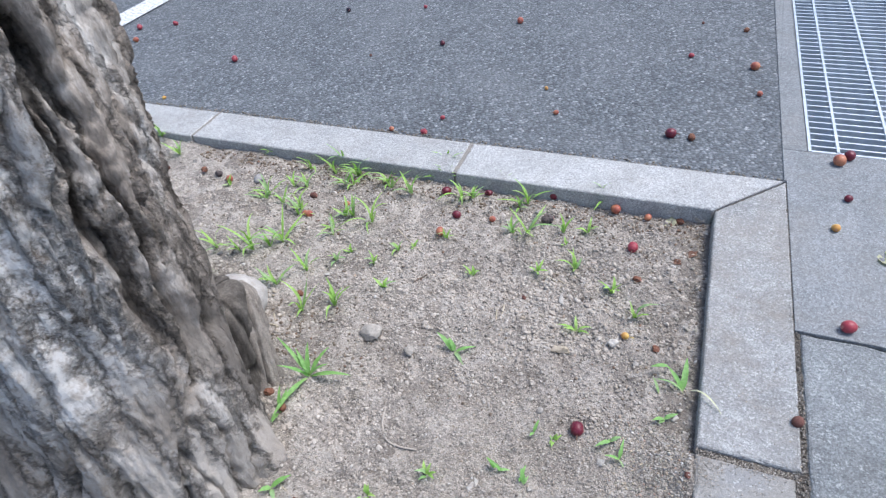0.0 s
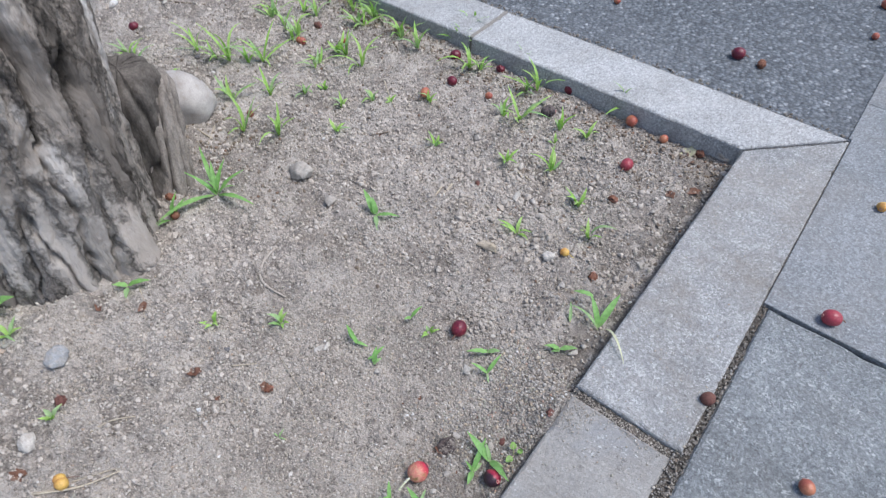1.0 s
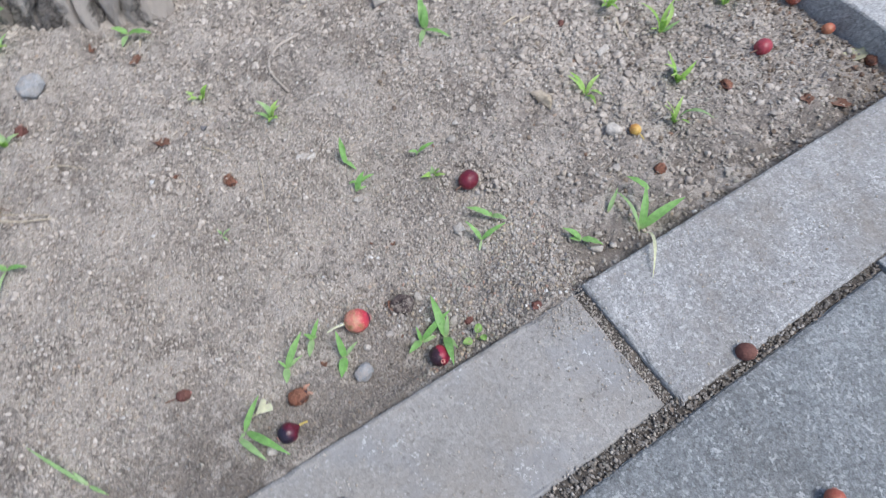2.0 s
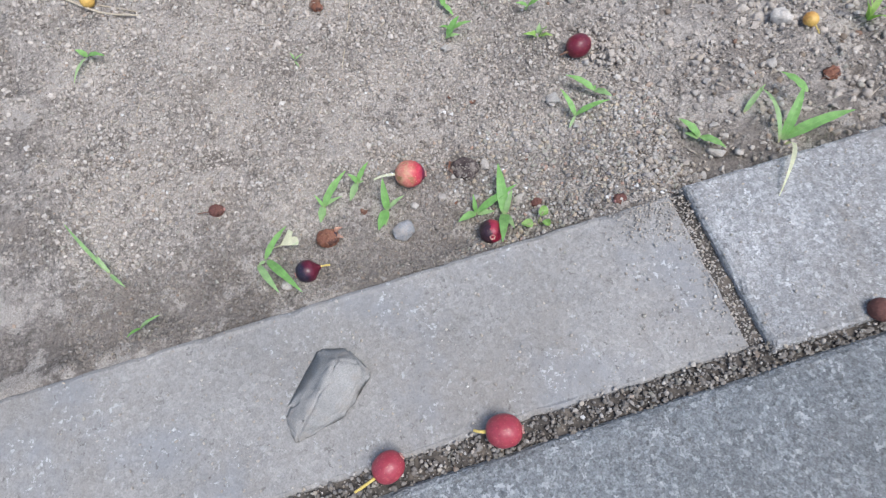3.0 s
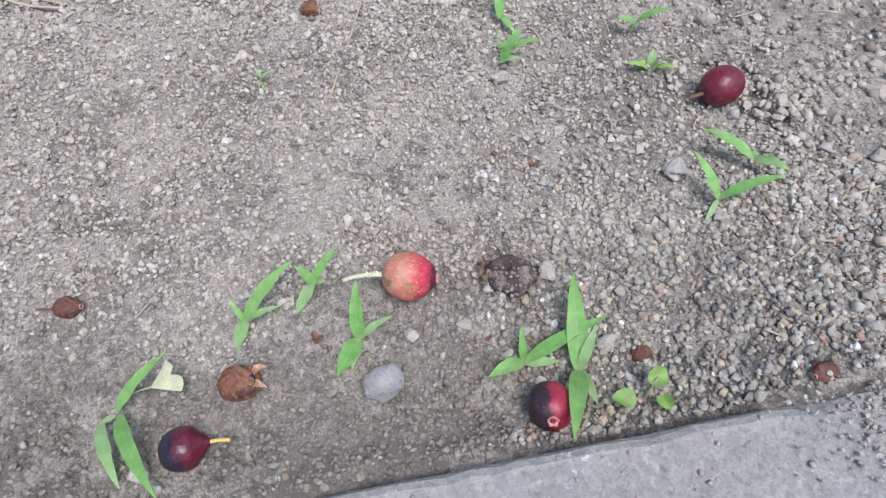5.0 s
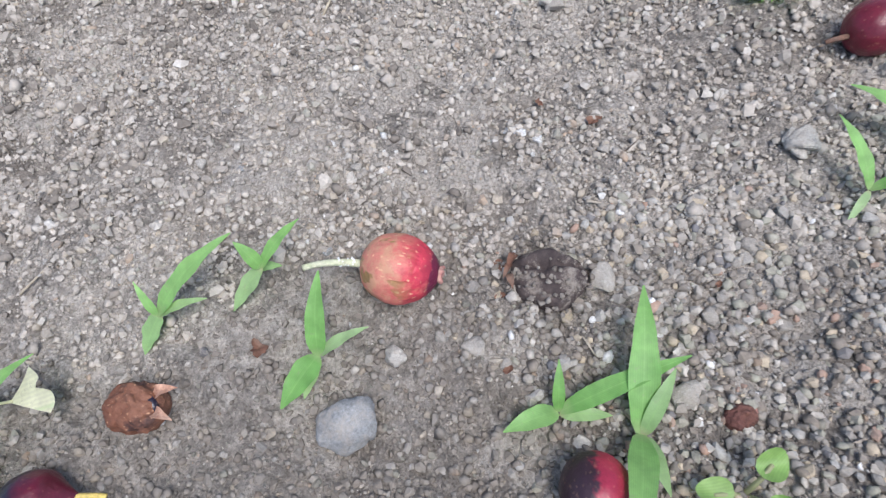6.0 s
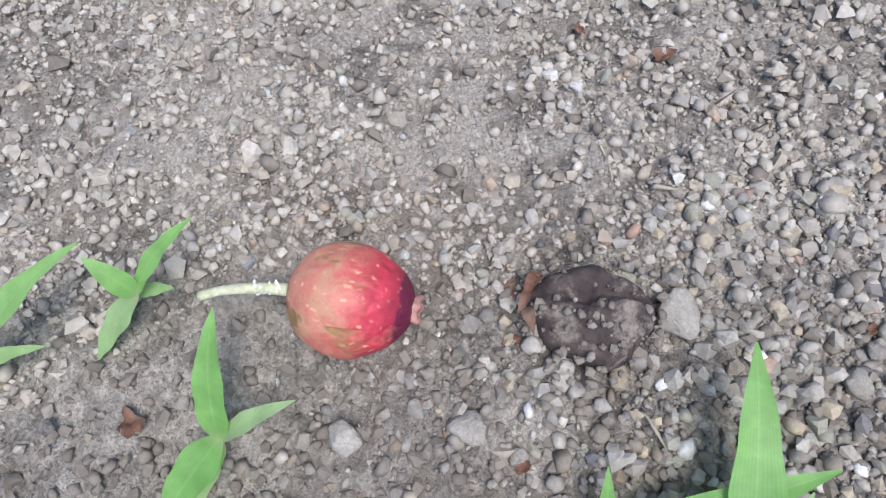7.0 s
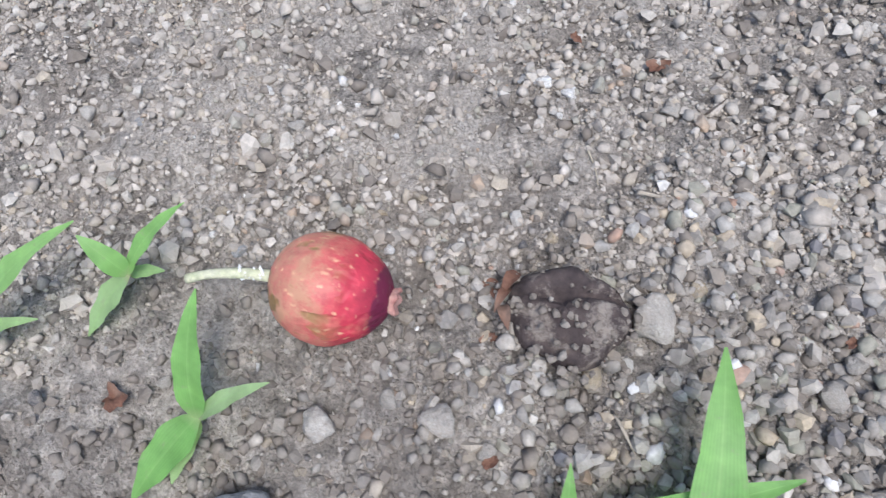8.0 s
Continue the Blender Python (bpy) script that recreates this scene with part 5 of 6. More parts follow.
stone(-0.0776, -0.5403, 0.0028, STONE_GREY, 0, 156)
stone(-0.0778, -0.5434, 0.0028, STONE_TAN, 2, 258)
stone(-0.0758, -0.5378, 0.0028, STONE_DARK, 1, 295)
stone(-0.0770, -0.5481, 0.0026, STONE_DARK, 0, 8)
stone(-0.0458, -0.5091, 0.0032, STONE_GREY, 1, 169)
stone(-0.0843, -0.5718, 0.0035, STONE_TAN, 3, 271)
stone(-0.0408, -0.6178, 0.0042, STONE_GREY, 0, 194)
stone(-0.0876, -0.5660, 0.0049, STONE_TAN, 3, 71)
stone(-0.1166, -0.4841, 0.0052, STONE_PALE, 0, 188)
stone(-0.1234, -0.5009, 0.0043, STONE_GREY, 0, 301)
stone(-0.1193, -0.6326, 0.0036, STONE_GREY, 0, 346)
stone(-0.1164, -0.6120, 0.0049, STONE_GREY, 3, 155)
stone(-0.1199, -0.6207, 0.0027, STONE_GREY, 2, 69)
dead_leaf(-0.0906, -0.5115, 0.0051, 113, None, 95)
dead_leaf(-0.0522, -0.6120, 0.0058, 237, None, 96, label='crumbled red-brown dead leaf scrap')
dead_leaf(-0.0430, -0.5547, 0.0027, 294, None, 97)
dead_leaf(-0.1215, -0.5353, 0.0031, 40, None, 98)
dead_leaf(-0.1120, -0.5212, 0.0046, 283, None, 99)
dead_leaf(-0.0599, -0.5224, 0.0024, 157, None, 100)
dead_leaf(-0.0590, -0.5016, 0.0024, 305, None, 101)
twig([(-0.0816, -0.4969, 0.0010), (-0.0815, -0.4941, 0.0010), (-0.0812, -0.4915, 0.0010)], 0.0003, STRAW, label='short pale straw on gravel')
twig([(-0.0936, -0.5360, 0.0010), (-0.0901, -0.5352, 0.0010), (-0.0867, -0.5350, 0.0010)], 0.0002, STRAW, label='thin pale straw on gravel')

# seedlings near it
seedling([((-0.0610, -0.6348, 0.0060), (-0.0757, -0.6153, 0.0160), 0.0052), ((-0.0610, -0.6348, 0.0060), (-0.0665, -0.6378, 0.0140), 0.0020), ((-0.0610, -0.6344, 0.0060), (-0.0627, -0.6219, 0.0080), 0.0027, PALELEAF), ((-0.0618, -0.6348, 0.0055), (-0.0540, -0.6397, 0.0010), 0.0052, PALELEAF, 0.1)])
seedling([((-0.0706, -0.6107, 0.0070), (-0.0736, -0.6148, 0.0150), 0.0037), ((-0.0706, -0.6107, 0.0070), (-0.0801, -0.6004, 0.0130), 0.0034), ((-0.0708, -0.6106, 0.0070), (-0.0621, -0.6185, 0.0010), 0.0046, PALELEAF, 0.1), ((-0.0716, -0.6118, 0.0050), (-0.0725, -0.6067, 0.0040), 0.0025, PALELEAF)])
seedling([((-0.0490, -0.5977, 0.0050), (-0.0648, -0.5950, 0.0140), 0.0049), ((-0.0492, -0.5975, 0.0050), (-0.0527, -0.5849, 0.0100), 0.0030, PALELEAF), ((-0.0492, -0.5977, 0.0050), (-0.0380, -0.6063, 0.0020), 0.0063, LEAF, 0.12), ((-0.0492, -0.5980, 0.0040), (-0.0402, -0.6014, 0.0020), 0.0038, PALELEAF, 0.1)])
seedling([((-0.0257, -0.5284, 0.0040), (-0.0555, -0.5227, 0.0130), 0.0066, LEAF, 0.16), ((-0.0257, -0.5284, 0.0045), (-0.0008, -0.5384, 0.0105), 0.0060, LEAF, 0.2), ((-0.0257, -0.5280, 0.0040), (-0.0372, -0.5195, 0.0100), 0.0036, PALELEAF), ((-0.0254, -0.5280, 0.0040), (-0.0124, -0.5266, 0.0050), 0.0036, PALELEAF)])
seedling([((-0.0327, -0.5449, 0.0040), (-0.0287, -0.5576, 0.0050), 0.0050, LEAF, 0.25), ((-0.0327, -0.5449, 0.0040), (-0.0418, -0.5437, 0.0105), 0.0027), ((-0.0327, -0.5445, 0.0040), (-0.0395, -0.5156, 0.0100), 0.0049, LEAF, 0.12), ((-0.0325, -0.5445, 0.0030), (-0.0310, -0.5330, 0.0025), 0.0036, PALELEAF, 0.1)])
seedling([((-0.0765, -0.4621, 0.0040), (-0.0930, -0.4670, 0.0140), 0.0038), ((-0.0765, -0.4621, 0.0040), (-0.0753, -0.4401, 0.0120), 0.0041), ((-0.0761, -0.4623, 0.0040), (-0.0694, -0.4691, 0.0010), 0.0021, PALELEAF), ((-0.0894, -0.4437, 0.0060), (-0.1046, -0.4582, 0.0120), 0.0050), ((-0.0894, -0.4437, 0.0060), (-0.0784, -0.4371, 0.0100), 0.0050, PALELEAF), ((-0.0901, -0.4441, 0.0060), (-0.0920, -0.4424, 0.0080), 0.0023)])
seedling([((-0.0373, -0.6765, 0.0060), (-0.0520, -0.6585, 0.0140), 0.0042), ((-0.0366, -0.6754, 0.0060), (-0.0067, -0.6574, 0.0060), 0.0049), ((-0.0353, -0.6812, 0.0060), (-0.0131, -0.6718, 0.0030), 0.0042, PALELEAF), ((-0.0365, -0.6765, 0.0060), (-0.0345, -0.6813, 0.0060), 0.0021, PALELEAF)])
seedling([((-0.1742, -0.5174, 0.0060), (-0.1740, -0.5257, 0.0110), 0.0033), ((-0.1741, -0.5169, 0.0060), (-0.1722, -0.5029, 0.0120), 0.0036), ((-0.1738, -0.5173, 0.0060), (-0.1710, -0.5213, 0.0010), 0.0025, PALELEAF), ((-0.1981, -0.5162, 0.0050), (-0.2097, -0.5145, 0.0160), 0.0044), ((-0.1980, -0.5160, 0.0050), (-0.1949, -0.5114, 0.0020), 0.0027, PALELEAF)])
seedling([((-0.1747, -0.4597, 0.0060), (-0.1774, -0.4677, 0.0090), 0.0035), ((-0.1747, -0.4597, 0.0060), (-0.1716, -0.4449, 0.0140), 0.0038), ((-0.1741, -0.4605, 0.0060), (-0.1757, -0.4604, 0.0010), 0.0027, PALELEAF)])
seedling([((-0.1874, -0.6305, 0.0020), (-0.1901, -0.6322, 0.0060), 0.0017, PALELEAF), ((-0.1855, -0.6306, 0.0020), (-0.1862, -0.6226, 0.0060), 0.0017, PALELEAF), ((-0.1859, -0.6309, 0.0010), (-0.1774, -0.6282, 0.0030), 0.0014, PALELEAF)], label='tiny pale grass seedling')
ROUND = [(-0.0120, -0.5187, 0.0075), (-0.0162, -0.5068, 0.0069), (-0.0085, -0.5074, 0.0052)]
HUB = (-0.0120, -0.5117)
fan_leaf(-0.0447, -0.6603, 0.0125, 99)

# the stone on the kerb and the fruit beside it
kerb_chunk(0.0560, -0.6572, 124)
fruit(0.1009, -0.5730, 'red', 0.0182, 76, 'plump', stalk=0.0060, stalk_mat=STALKY, base=ROAD, label='bright red fallen fruit in the kerb joint')
fruit(0.1004, -0.6325, 'red', 0.0165, 111, 'plump', stalk=0.0140, stalk_mat=STALKY, base=ROAD, label='red fallen fruit with a green-yellow stalk in the joint')
fruit(0.1011, -0.3674, 'dried', 0.0134, 57, 'plump', base=ROAD, label='rotten brown fruit caught in the kerb joint')
fruit(0.1634, -0.2101, 'red', 0.0183, -156, 'plump', stalk=0.0040, stalk_mat=STALKD, base=PAVE, label='red fallen fruit on the paving slab')
fruit(0.1958, -0.3944, 'orange', 0.0130, 136, 'round', base=PAVE, label='red and yellow fallen fruit on the paving slab')
fruit(0.1659, -0.0092, 'yellow', 0.0122, 260, 'round', base=PAVE, label='tiny yellow fallen fruit on the paving')

# fruit on the road and the paving
fruit(-1.0234, 0.7036, 'black', 0.0145, 307, 'round', stalk=0.0050, stalk_mat=STALKD, base=ROAD, label='small fallen dark fruit on the asphalt')
fruit(-1.6224, 0.4902, 'red', 0.0192, 127, 'pear', base=ROAD, label='small fallen red fruit on the asphalt')
fruit(-1.5277, 0.5387, 'red', 0.0174, 176, 'shrunk', base=ROAD, label='small fallen red fruit on the asphalt')
fruit(-1.5659, 0.4107, 'orange', 0.0169, 31, 'pear', base=ROAD, label='small fallen orange fruit on the asphalt')
fruit(-1.1724, 0.3461, 'red', 0.0191, 122, 'pear', base=ROAD, label='small fallen red fruit on the asphalt')
fruit(-0.6615, 0.5242, 'black', 0.0155, 142, 'pear', base=ROAD, label='small fallen dark fruit on the asphalt')
fruit(-0.8016, 0.7555, 'red', 0.0102, 196, 'round', base=ROAD, label='small fallen red fruit on the asphalt')
fruit(-0.8213, 0.4352, 'dried', 0.0088, 289, 'shrunk', stalk=0.0050, stalk_mat=STALKD, base=ROAD, label='small fallen dried fruit on the asphalt')
fruit(-0.5043, 0.6875, 'orange', 0.0176, 290, 'round', base=ROAD, label='small fallen orange fruit on the asphalt')
fruit(-0.3525, 0.3431, 'yellow', 0.0094, 298, 'pear', base=ROAD, label='small fallen yellow fruit on the asphalt')
fruit(-0.3093, 0.2448, 'orange', 0.0114, 15, 'pear', stalk=0.0080, stalk_mat=STALKD, base=ROAD, label='small fallen orange fruit on the asphalt')
fruit(-0.5308, 0.1797, 'red', 0.0105, 34, 'pear', base=ROAD, label='small fallen red fruit on the asphalt')
fruit(-0.6180, 0.1160, 'orange', 0.0104, 185, 'round', base=ROAD, label='small fallen orange fruit on the asphalt')
fruit(-0.5476, 0.1187, 'red', 0.0153, 338, 'shrunk', base=ROAD, label='small fallen red fruit on the asphalt')
fruit(0.0379, 0.7069, 'brown', 0.0138, 43, 'shrunk', base=ROAD, label='small fallen brown fruit on the asphalt')
fruit(-0.0591, 0.7402, 'dried', 0.0082, 109, 'shrunk', base=ROAD, label='small fallen dried fruit on the asphalt')
fruit(-1.2277, 0.1343, 'yellow', 0.0101, 72, 'shrunk', base=ROAD, label='small fallen yellow fruit on the asphalt')
fruit(0.0560, 0.5113, 'orange', 0.0186, 182, 'round', stalk=0.0050, stalk_mat=STALKD, base=ROAD, label='small fallen orange fruit on the asphalt')
fruit(0.0650, 0.3949, 'orange', 0.0115, 290, 'round', base=ROAD, label='small fallen orange fruit on the asphalt')
fruit(-0.0733, 0.5486, 'red', 0.0126, 197, 'pear', base=ROAD, label='small fallen red fruit on the asphalt')
fruit(-0.0860, 0.2065, 'crimson', 0.0199, -168, 'plump', stalk=0.0060, stalk_mat=STALKD, base=ROAD, label='dark red fallen fruit with a stalk on the asphalt')
fruit(-0.0491, 0.2053, 'brown', 0.0160, 100, 'shrunk', base=ROAD, label='shrivelled brown fruit on the asphalt')
fruit(0.1841, 0.1719, 'orange', 0.0205, 107, 'round', base=PAVE, label='orange-red fallen fruit beside the grate')
fruit(0.2009, 0.1915, 'crimson', 0.0180, 97, 'round', base=PAVE, label='dark red fallen fruit beside the grate')
fruit(0.1887, 0.0700, 'crimson', 0.0121, 5, 'round', base=PAVE, label='small dark red fruit on the concrete apron')
fruit(0.1646, -0.0070, 'yellow', 0.0097, 9, 'round', base=PAVE, label='tiny yellow fruit on the concrete apron')
dead_leaf(0.2242, -0.0584, 0.0306, 302, DRYLEAF, 153, label='pale yellow fallen leaf on the concrete', base=PAVE)

# fruit on the soil
fruit(-0.6524, -0.1643, 'orange', 0.0129, 14, 'round', label='orange fallen fruit on the dusty soil')
fruit(-0.6785, -0.1058, 'dried', 0.0144, 354, 'shrunk', label='dried fallen fruit on the dusty soil')
fruit(-0.6031, -0.1162, 'orange', 0.0102, 226, 'round', label='orange fallen fruit on the dusty soil')
fruit(-0.4118, -0.1479, 'orange', 0.0165, 107, 'pear', stalk=0.0060, stalk_mat=STALKD, label='orange fallen fruit on the dusty soil')
fruit(-0.4017, -0.0961, 'crimson', 0.0154, 180, 'plump', label='crimson fallen fruit on the dusty soil')
fruit(-0.4452, -0.0307, 'crimson', 0.0174, 225, 'plump', label='crimson fallen fruit on the dusty soil')
fruit(-0.3714, -0.0110, 'crimson', 0.0138, 185, 'shrunk', label='crimson fallen fruit on the dusty soil')
fruit(-0.3417, -0.0850, 'orange', 0.0113, 358, 'round', label='orange fallen fruit on the dusty soil')
fruit(-0.2567, 0.0073, 'crimson', 0.0197, 70, 'plump', label='crimson fallen fruit on the dusty soil')
fruit(-0.2520, -0.0652, 'rotten', 0.0207, 34, 'shrunk', label='rotten grey and black fruit on the soil')
fruit(-0.1497, -0.0065, 'orange', 0.0165, 334, 'round', stalk=0.0030, stalk_mat=STALKD, label='orange fallen fruit on the dusty soil')
fruit(-0.0968, -0.0156, 'orange', 0.0125, 80, 'round', stalk=0.0020, stalk_mat=STALKD, label='orange fallen fruit on the dusty soil')
fruit(-0.0470, -0.0037, 'brown', 0.0125, 348, 'shrunk', label='brown fallen fruit on the dusty soil')
fruit(-0.1101, -0.1024, 'red', 0.0171, 88, 'plump', stalk=0.0080, stalk_mat=STALKD, label='red fallen fruit on the dusty soil')
fruit(-0.0950, -0.1671, 'brown', 0.0128, 336, 'flat', label='brown fallen fruit on the dusty soil')
fruit(-0.0959, -0.2839, 'yellow', 0.0103, 183, 'round', stalk=0.0130, stalk_mat=STALKY, label='yellow fallen fruit on the dusty soil')
fruit(-0.0553, -0.2892, 'brown', 0.0113, 108, 'flat', stalk=0.0050, stalk_mat=STALKD, label='brown fallen fruit on the dusty soil')
fruit(-0.3687, -0.7337, 'dried', 0.0122, 164, 'flat', label='dried fallen fruit on the dusty soil')
fruit(-0.2971, -0.7727, 'yellow', 0.0115, 186, 'round', label='yellow fallen fruit on the dusty soil')
fruit(-0.5045, -0.5125, 'brown', 0.0130, 199, 'shrunk', label='brown fallen fruit on the dusty soil')
fruit(-0.4755, -0.5270, 'brown', 0.0101, 106, 'round', label='brown fallen fruit on the dusty soil')
fruit(-0.9004, -0.3062, 'crimson', 0.0154, 260, 'round', label='crimson fallen fruit on the dusty soil')
fruit(-0.5598, -0.3456, 'brown', 0.0117, 151, 'shrunk', label='brown fallen fruit on the dusty soil')
fruit(-0.2430, -0.2491, 'dried', 0.0075, 312, 'shrunk', label='dried fallen fruit on the dusty soil')
fruit(-1.1391, -0.0460, 'orange', 0.0146, 6, 'round', label='small orange fallen fruit on the soil')
fruit(-1.0062, -0.1523, 'red', 0.0131, 144, 'round', label='small red fallen fruit on the soil')
fruit(-0.8986, -0.0964, 'rotten', 0.0147, 191, 'shrunk', label='small rotten fallen fruit on the soil')
fruit(-0.8675, -0.1042, 'orange', 0.0144, 315, 'round', label='small orange fallen fruit on the soil')
fruit(-0.9325, -0.0956, 'brown', 0.0128, 285, 'round', label='small brown fallen fruit on the soil')
fruit(-0.6620, -0.1616, 'orange', 0.0116, 195, 'round', label='small orange fallen fruit on the soil')
fruit(-1.0212, -0.1040, 'dried', 0.0112, 238, 'shrunk', label='small dried fallen fruit on the soil')
dead_leaf(-0.2326, -0.6063, 0.0121, 340, None, 186)
dead_leaf(-0.3359, -0.7930, 0.0170, 356, None, 187)
dead_leaf(-0.4030, -0.2564, 0.0098, 19, None, 188)
dead_leaf(-0.4019, -0.6235, 0.0123, 287, None, 189)
dead_leaf(-0.2609, -0.6403, 0.0080, 111, None, 190)
dead_leaf(-0.2994, -0.6369, 0.0150, 226, None, 191)
dead_leaf(-0.4382, -0.6526, 0.0110, 170, None, 192)
dead_leaf(-0.0268, -0.0868, 0.0279, 216, None, 193)
dead_leaf(-0.0453, -0.1110, 0.0154, 325, None, 194)
dead_leaf(-0.0615, -0.0091, 0.0223, 65, DRYLEAF, 195, label='pale scrap of dead leaf')

# stones on the soil
stone(-0.4253, -0.3782, 0.0386, STONE_GREY, 4, 37)
stone(-0.3649, -0.3895, 0.0198, STONE_GREY, 2, 260)
stone(-0.4105, -0.7107, 0.0304, STONE_BLUE, 4, 144)
stone(-0.3511, -0.7724, 0.0251, STONE_PALE, 0, 179, label='pale stone half bedded in the soil')
stone(-0.1915, -0.2360, 0.0270, STONE_PALE, 3, 299, label='pale stone half bedded in the soil')
stone(-0.1688, -0.3254, 0.0392, STONE_TAN, 3, 205)
stone(-0.1089, -0.2965, 0.0196, STONE_PALE, 4, 260, label='pale stone half bedded in the soil')
stone(-0.0768, -0.3203, 0.0101, STONE_PALE, 2, 199)
stone(-0.0216, -0.2406, 0.0108, STONE_GREY, 0, 94)
stone(-0.1337, -0.1963, 0.0173, STONE_BLUE, 0, 353)
stone(-0.2237, -0.5416, 0.0199, STONE_PALE, 3, 271, label='pale stone half bedded in the soil')
stone(-0.1626, -0.5251, 0.0102, STONE_PALE, 0, 320)
stone(-0.0951, -0.4699, 0.0147, STONE_PALE, 0, 346, label='pale stone half bedded in the soil')
stone(-0.0475, -0.1532, 0.0110, STONE_GREY, 0, 313)
stone(-0.0216, 0.0051, 0.0255, STONE_GREY, 0, 247)
stone(-0.0245, -0.3904, 0.0200, STONE_PALE, 3, 74, label='pale stone half bedded in the soil')
stone(-0.2699, -0.0501, 0.0189, STONE_GREY, 0, 27)
stone(-0.0915, -0.4128, 0.0082, STONE_PALE, 0, 318)
stone(-0.2634, -0.6588, 0.0070, STONE_WHITE, 0, 44)
stone(-0.2482, -0.6622, 0.0046, STONE_WHITE, 0, 352)
stone(-0.2128, -0.6755, 0.0045, STONE_WHITE, 0, 290)
stone(-0.2912, -0.6020, 0.0096, STONE_DARK, 0, 41)
stone(-0.4120, -0.7277, 0.0066, STONE_DARK, 0, 39)
stone(-0.5423, -0.2941, 0.0102, STONE_PALE, 0, 286)
stone(-0.4516, -0.3137, 0.0063, STONE_WHITE, 0, 112)
stone(-0.3658, 0.0192, 0.0132, STONE_PALE, 0, 352)
stone(-0.1282, -0.2778, 0.0060, STONE_PALE, 0, 326)
stone(-0.0645, -0.4940, 0.0066, STONE_PALE, 0, 21)
stone(-0.1102, -0.5425, 0.0049, STONE_WHITE, 0, 105)
stone(-0.0110, -0.4027, 0.0081, STONE_PALE, 0, 201)
stone(-0.0486, -0.5618, 0.0084, STONE_GREY, 0, 102)
stone(-0.7679, -0.3103, 0.0160, STONE_GREY, 0, 37)
stone(-0.0034, -0.4824, 0.0054, STONE_GREY, 0, 162)
stone(-0.1890, -0.4122, 0.0099, STONE_PALE, 0, 335)
stone(-0.3425, -0.1728, 0.0081, STONE_PALE, 0, 309)
stone(-0.8142, -0.0864, 0.0300, STONE_BLUE, 0, 133)
stone(-0.0176, 0.0040, 0.0244, STONE_PALE, 0, 29)
stone(-0.9321, -0.2235, 0.0186, STONE_PALE, 3, 305)
stone(-0.7467, -0.2954, 0.0141, STONE_DARK, 0, 70)
boulder(-0.626, -0.402, 0.084)

# twigs, roots and straws
twig([(-0.3563, -0.4814, 0.0020), (-0.3495, -0.5057, 0.0020), (-0.3361, -0.5221, 0.0020), (-0.3187, -0.5246, 0.0020), (-0.2993, -0.5204, 0.0020)], 0.0019, ROOT, label='bent dry root on the bare soil')
twig([(-0.2660, -0.2720, 0.0010), (-0.2629, -0.2932, 0.0010), (-0.2629, -0.3034, 0.0010)], 0.0016, STRAW, label='short pale stick on the soil')
twig([(-0.2177, -0.1763, 0.0010), (-0.2006, -0.2183, 0.0010)], 0.0010, None)
twig([(-0.2218, -0.1942, 0.0010), (-0.2037, -0.2045, 0.0010)], 0.0012, STRAW)
twig([(-0.9956, -0.2327, 0.0030), (-0.9431, -0.2225, 0.0030), (-0.8797, -0.1806, 0.0030)], 0.0022, TWIG, label='bent dark twig on the soil behind the trunk')
twig([(-0.4847, -0.1558, 0.0010), (-0.4553, -0.1787, 0.0010), (-0.4251, -0.1982, 0.0010)], 0.0013, STRAW)
twig([(-0.4060, -0.2574, 0.0010), (-0.3964, -0.2428, 0.0010), (-0.4095, -0.2684, 0.0010)], 0.0012, None)
twig([(-0.2728, -0.2845, 0.0010), (-0.2678, -0.3054, 0.0010)], 0.0014, STRAW)
twig([(-0.2173, -0.1785, 0.0010), (-0.2050, -0.2114, 0.0010)], 0.0010, None)
twig([(-0.2054, -0.1962, 0.0010), (-0.1918, -0.2018, 0.0010)], 0.0013, STRAW)
twig([(-0.4289, -0.6113, 0.0010), (-0.4033, -0.6201, 0.0010)], 0.0009, STRAW)
twig([(-0.2762, -0.6110, 0.0010), (-0.2594, -0.5935, 0.0010)], 0.0009, STRAW)
twig([(-0.3177, -0.7324, 0.0010), (-0.3136, -0.7154, 0.0010), (-0.3034, -0.6989, 0.0010)], 0.0009, STRAW)
twig([(-0.3076, -0.7926, 0.0010), (-0.2851, -0.7652, 0.0010), (-0.2688, -0.7356, 0.0010)], 0.0013, STRAW, label='long thin straw on the soil')
twig([(-0.5395, -0.4082, 0.0010), (-0.5520, -0.3705, 0.0010)], 0.0015, TWIG)
twig([(-0.5744, -0.3940, 0.0010), (-0.5473, -0.4242, 0.0010)], 0.0012, STRAW)
twig([(-0.5826, -0.4146, 0.0010), (-0.5522, -0.4133, 0.0010)], 0.0014, STRAW)
twig([(-0.1692, -0.6001, 0.0010), (-0.2015, -0.5880, 0.0010), (-0.2485, -0.5743, 0.0010)], 0.0005, STRAW, label='long thin straw on the soil')
twig([(-0.2941, -0.7669, 0.0010), (-0.2857, -0.7533, 0.0010), (-0.2718, -0.7346, 0.0010)], 0.0007, STRAW)
twig([(-0.1944, -0.5668, 0.0010), (-0.2109, -0.5434, 0.0010)], 0.0004, STRAW)
twig([(-0.0742, -0.6762, 0.0010), (-0.0818, -0.6690, 0.0010)], 0.0004, STRAW)
twig([(-0.1765, -0.7468, 0.0010), (-0.1923, -0.7401, 0.0010)], 0.0004, STRAW)
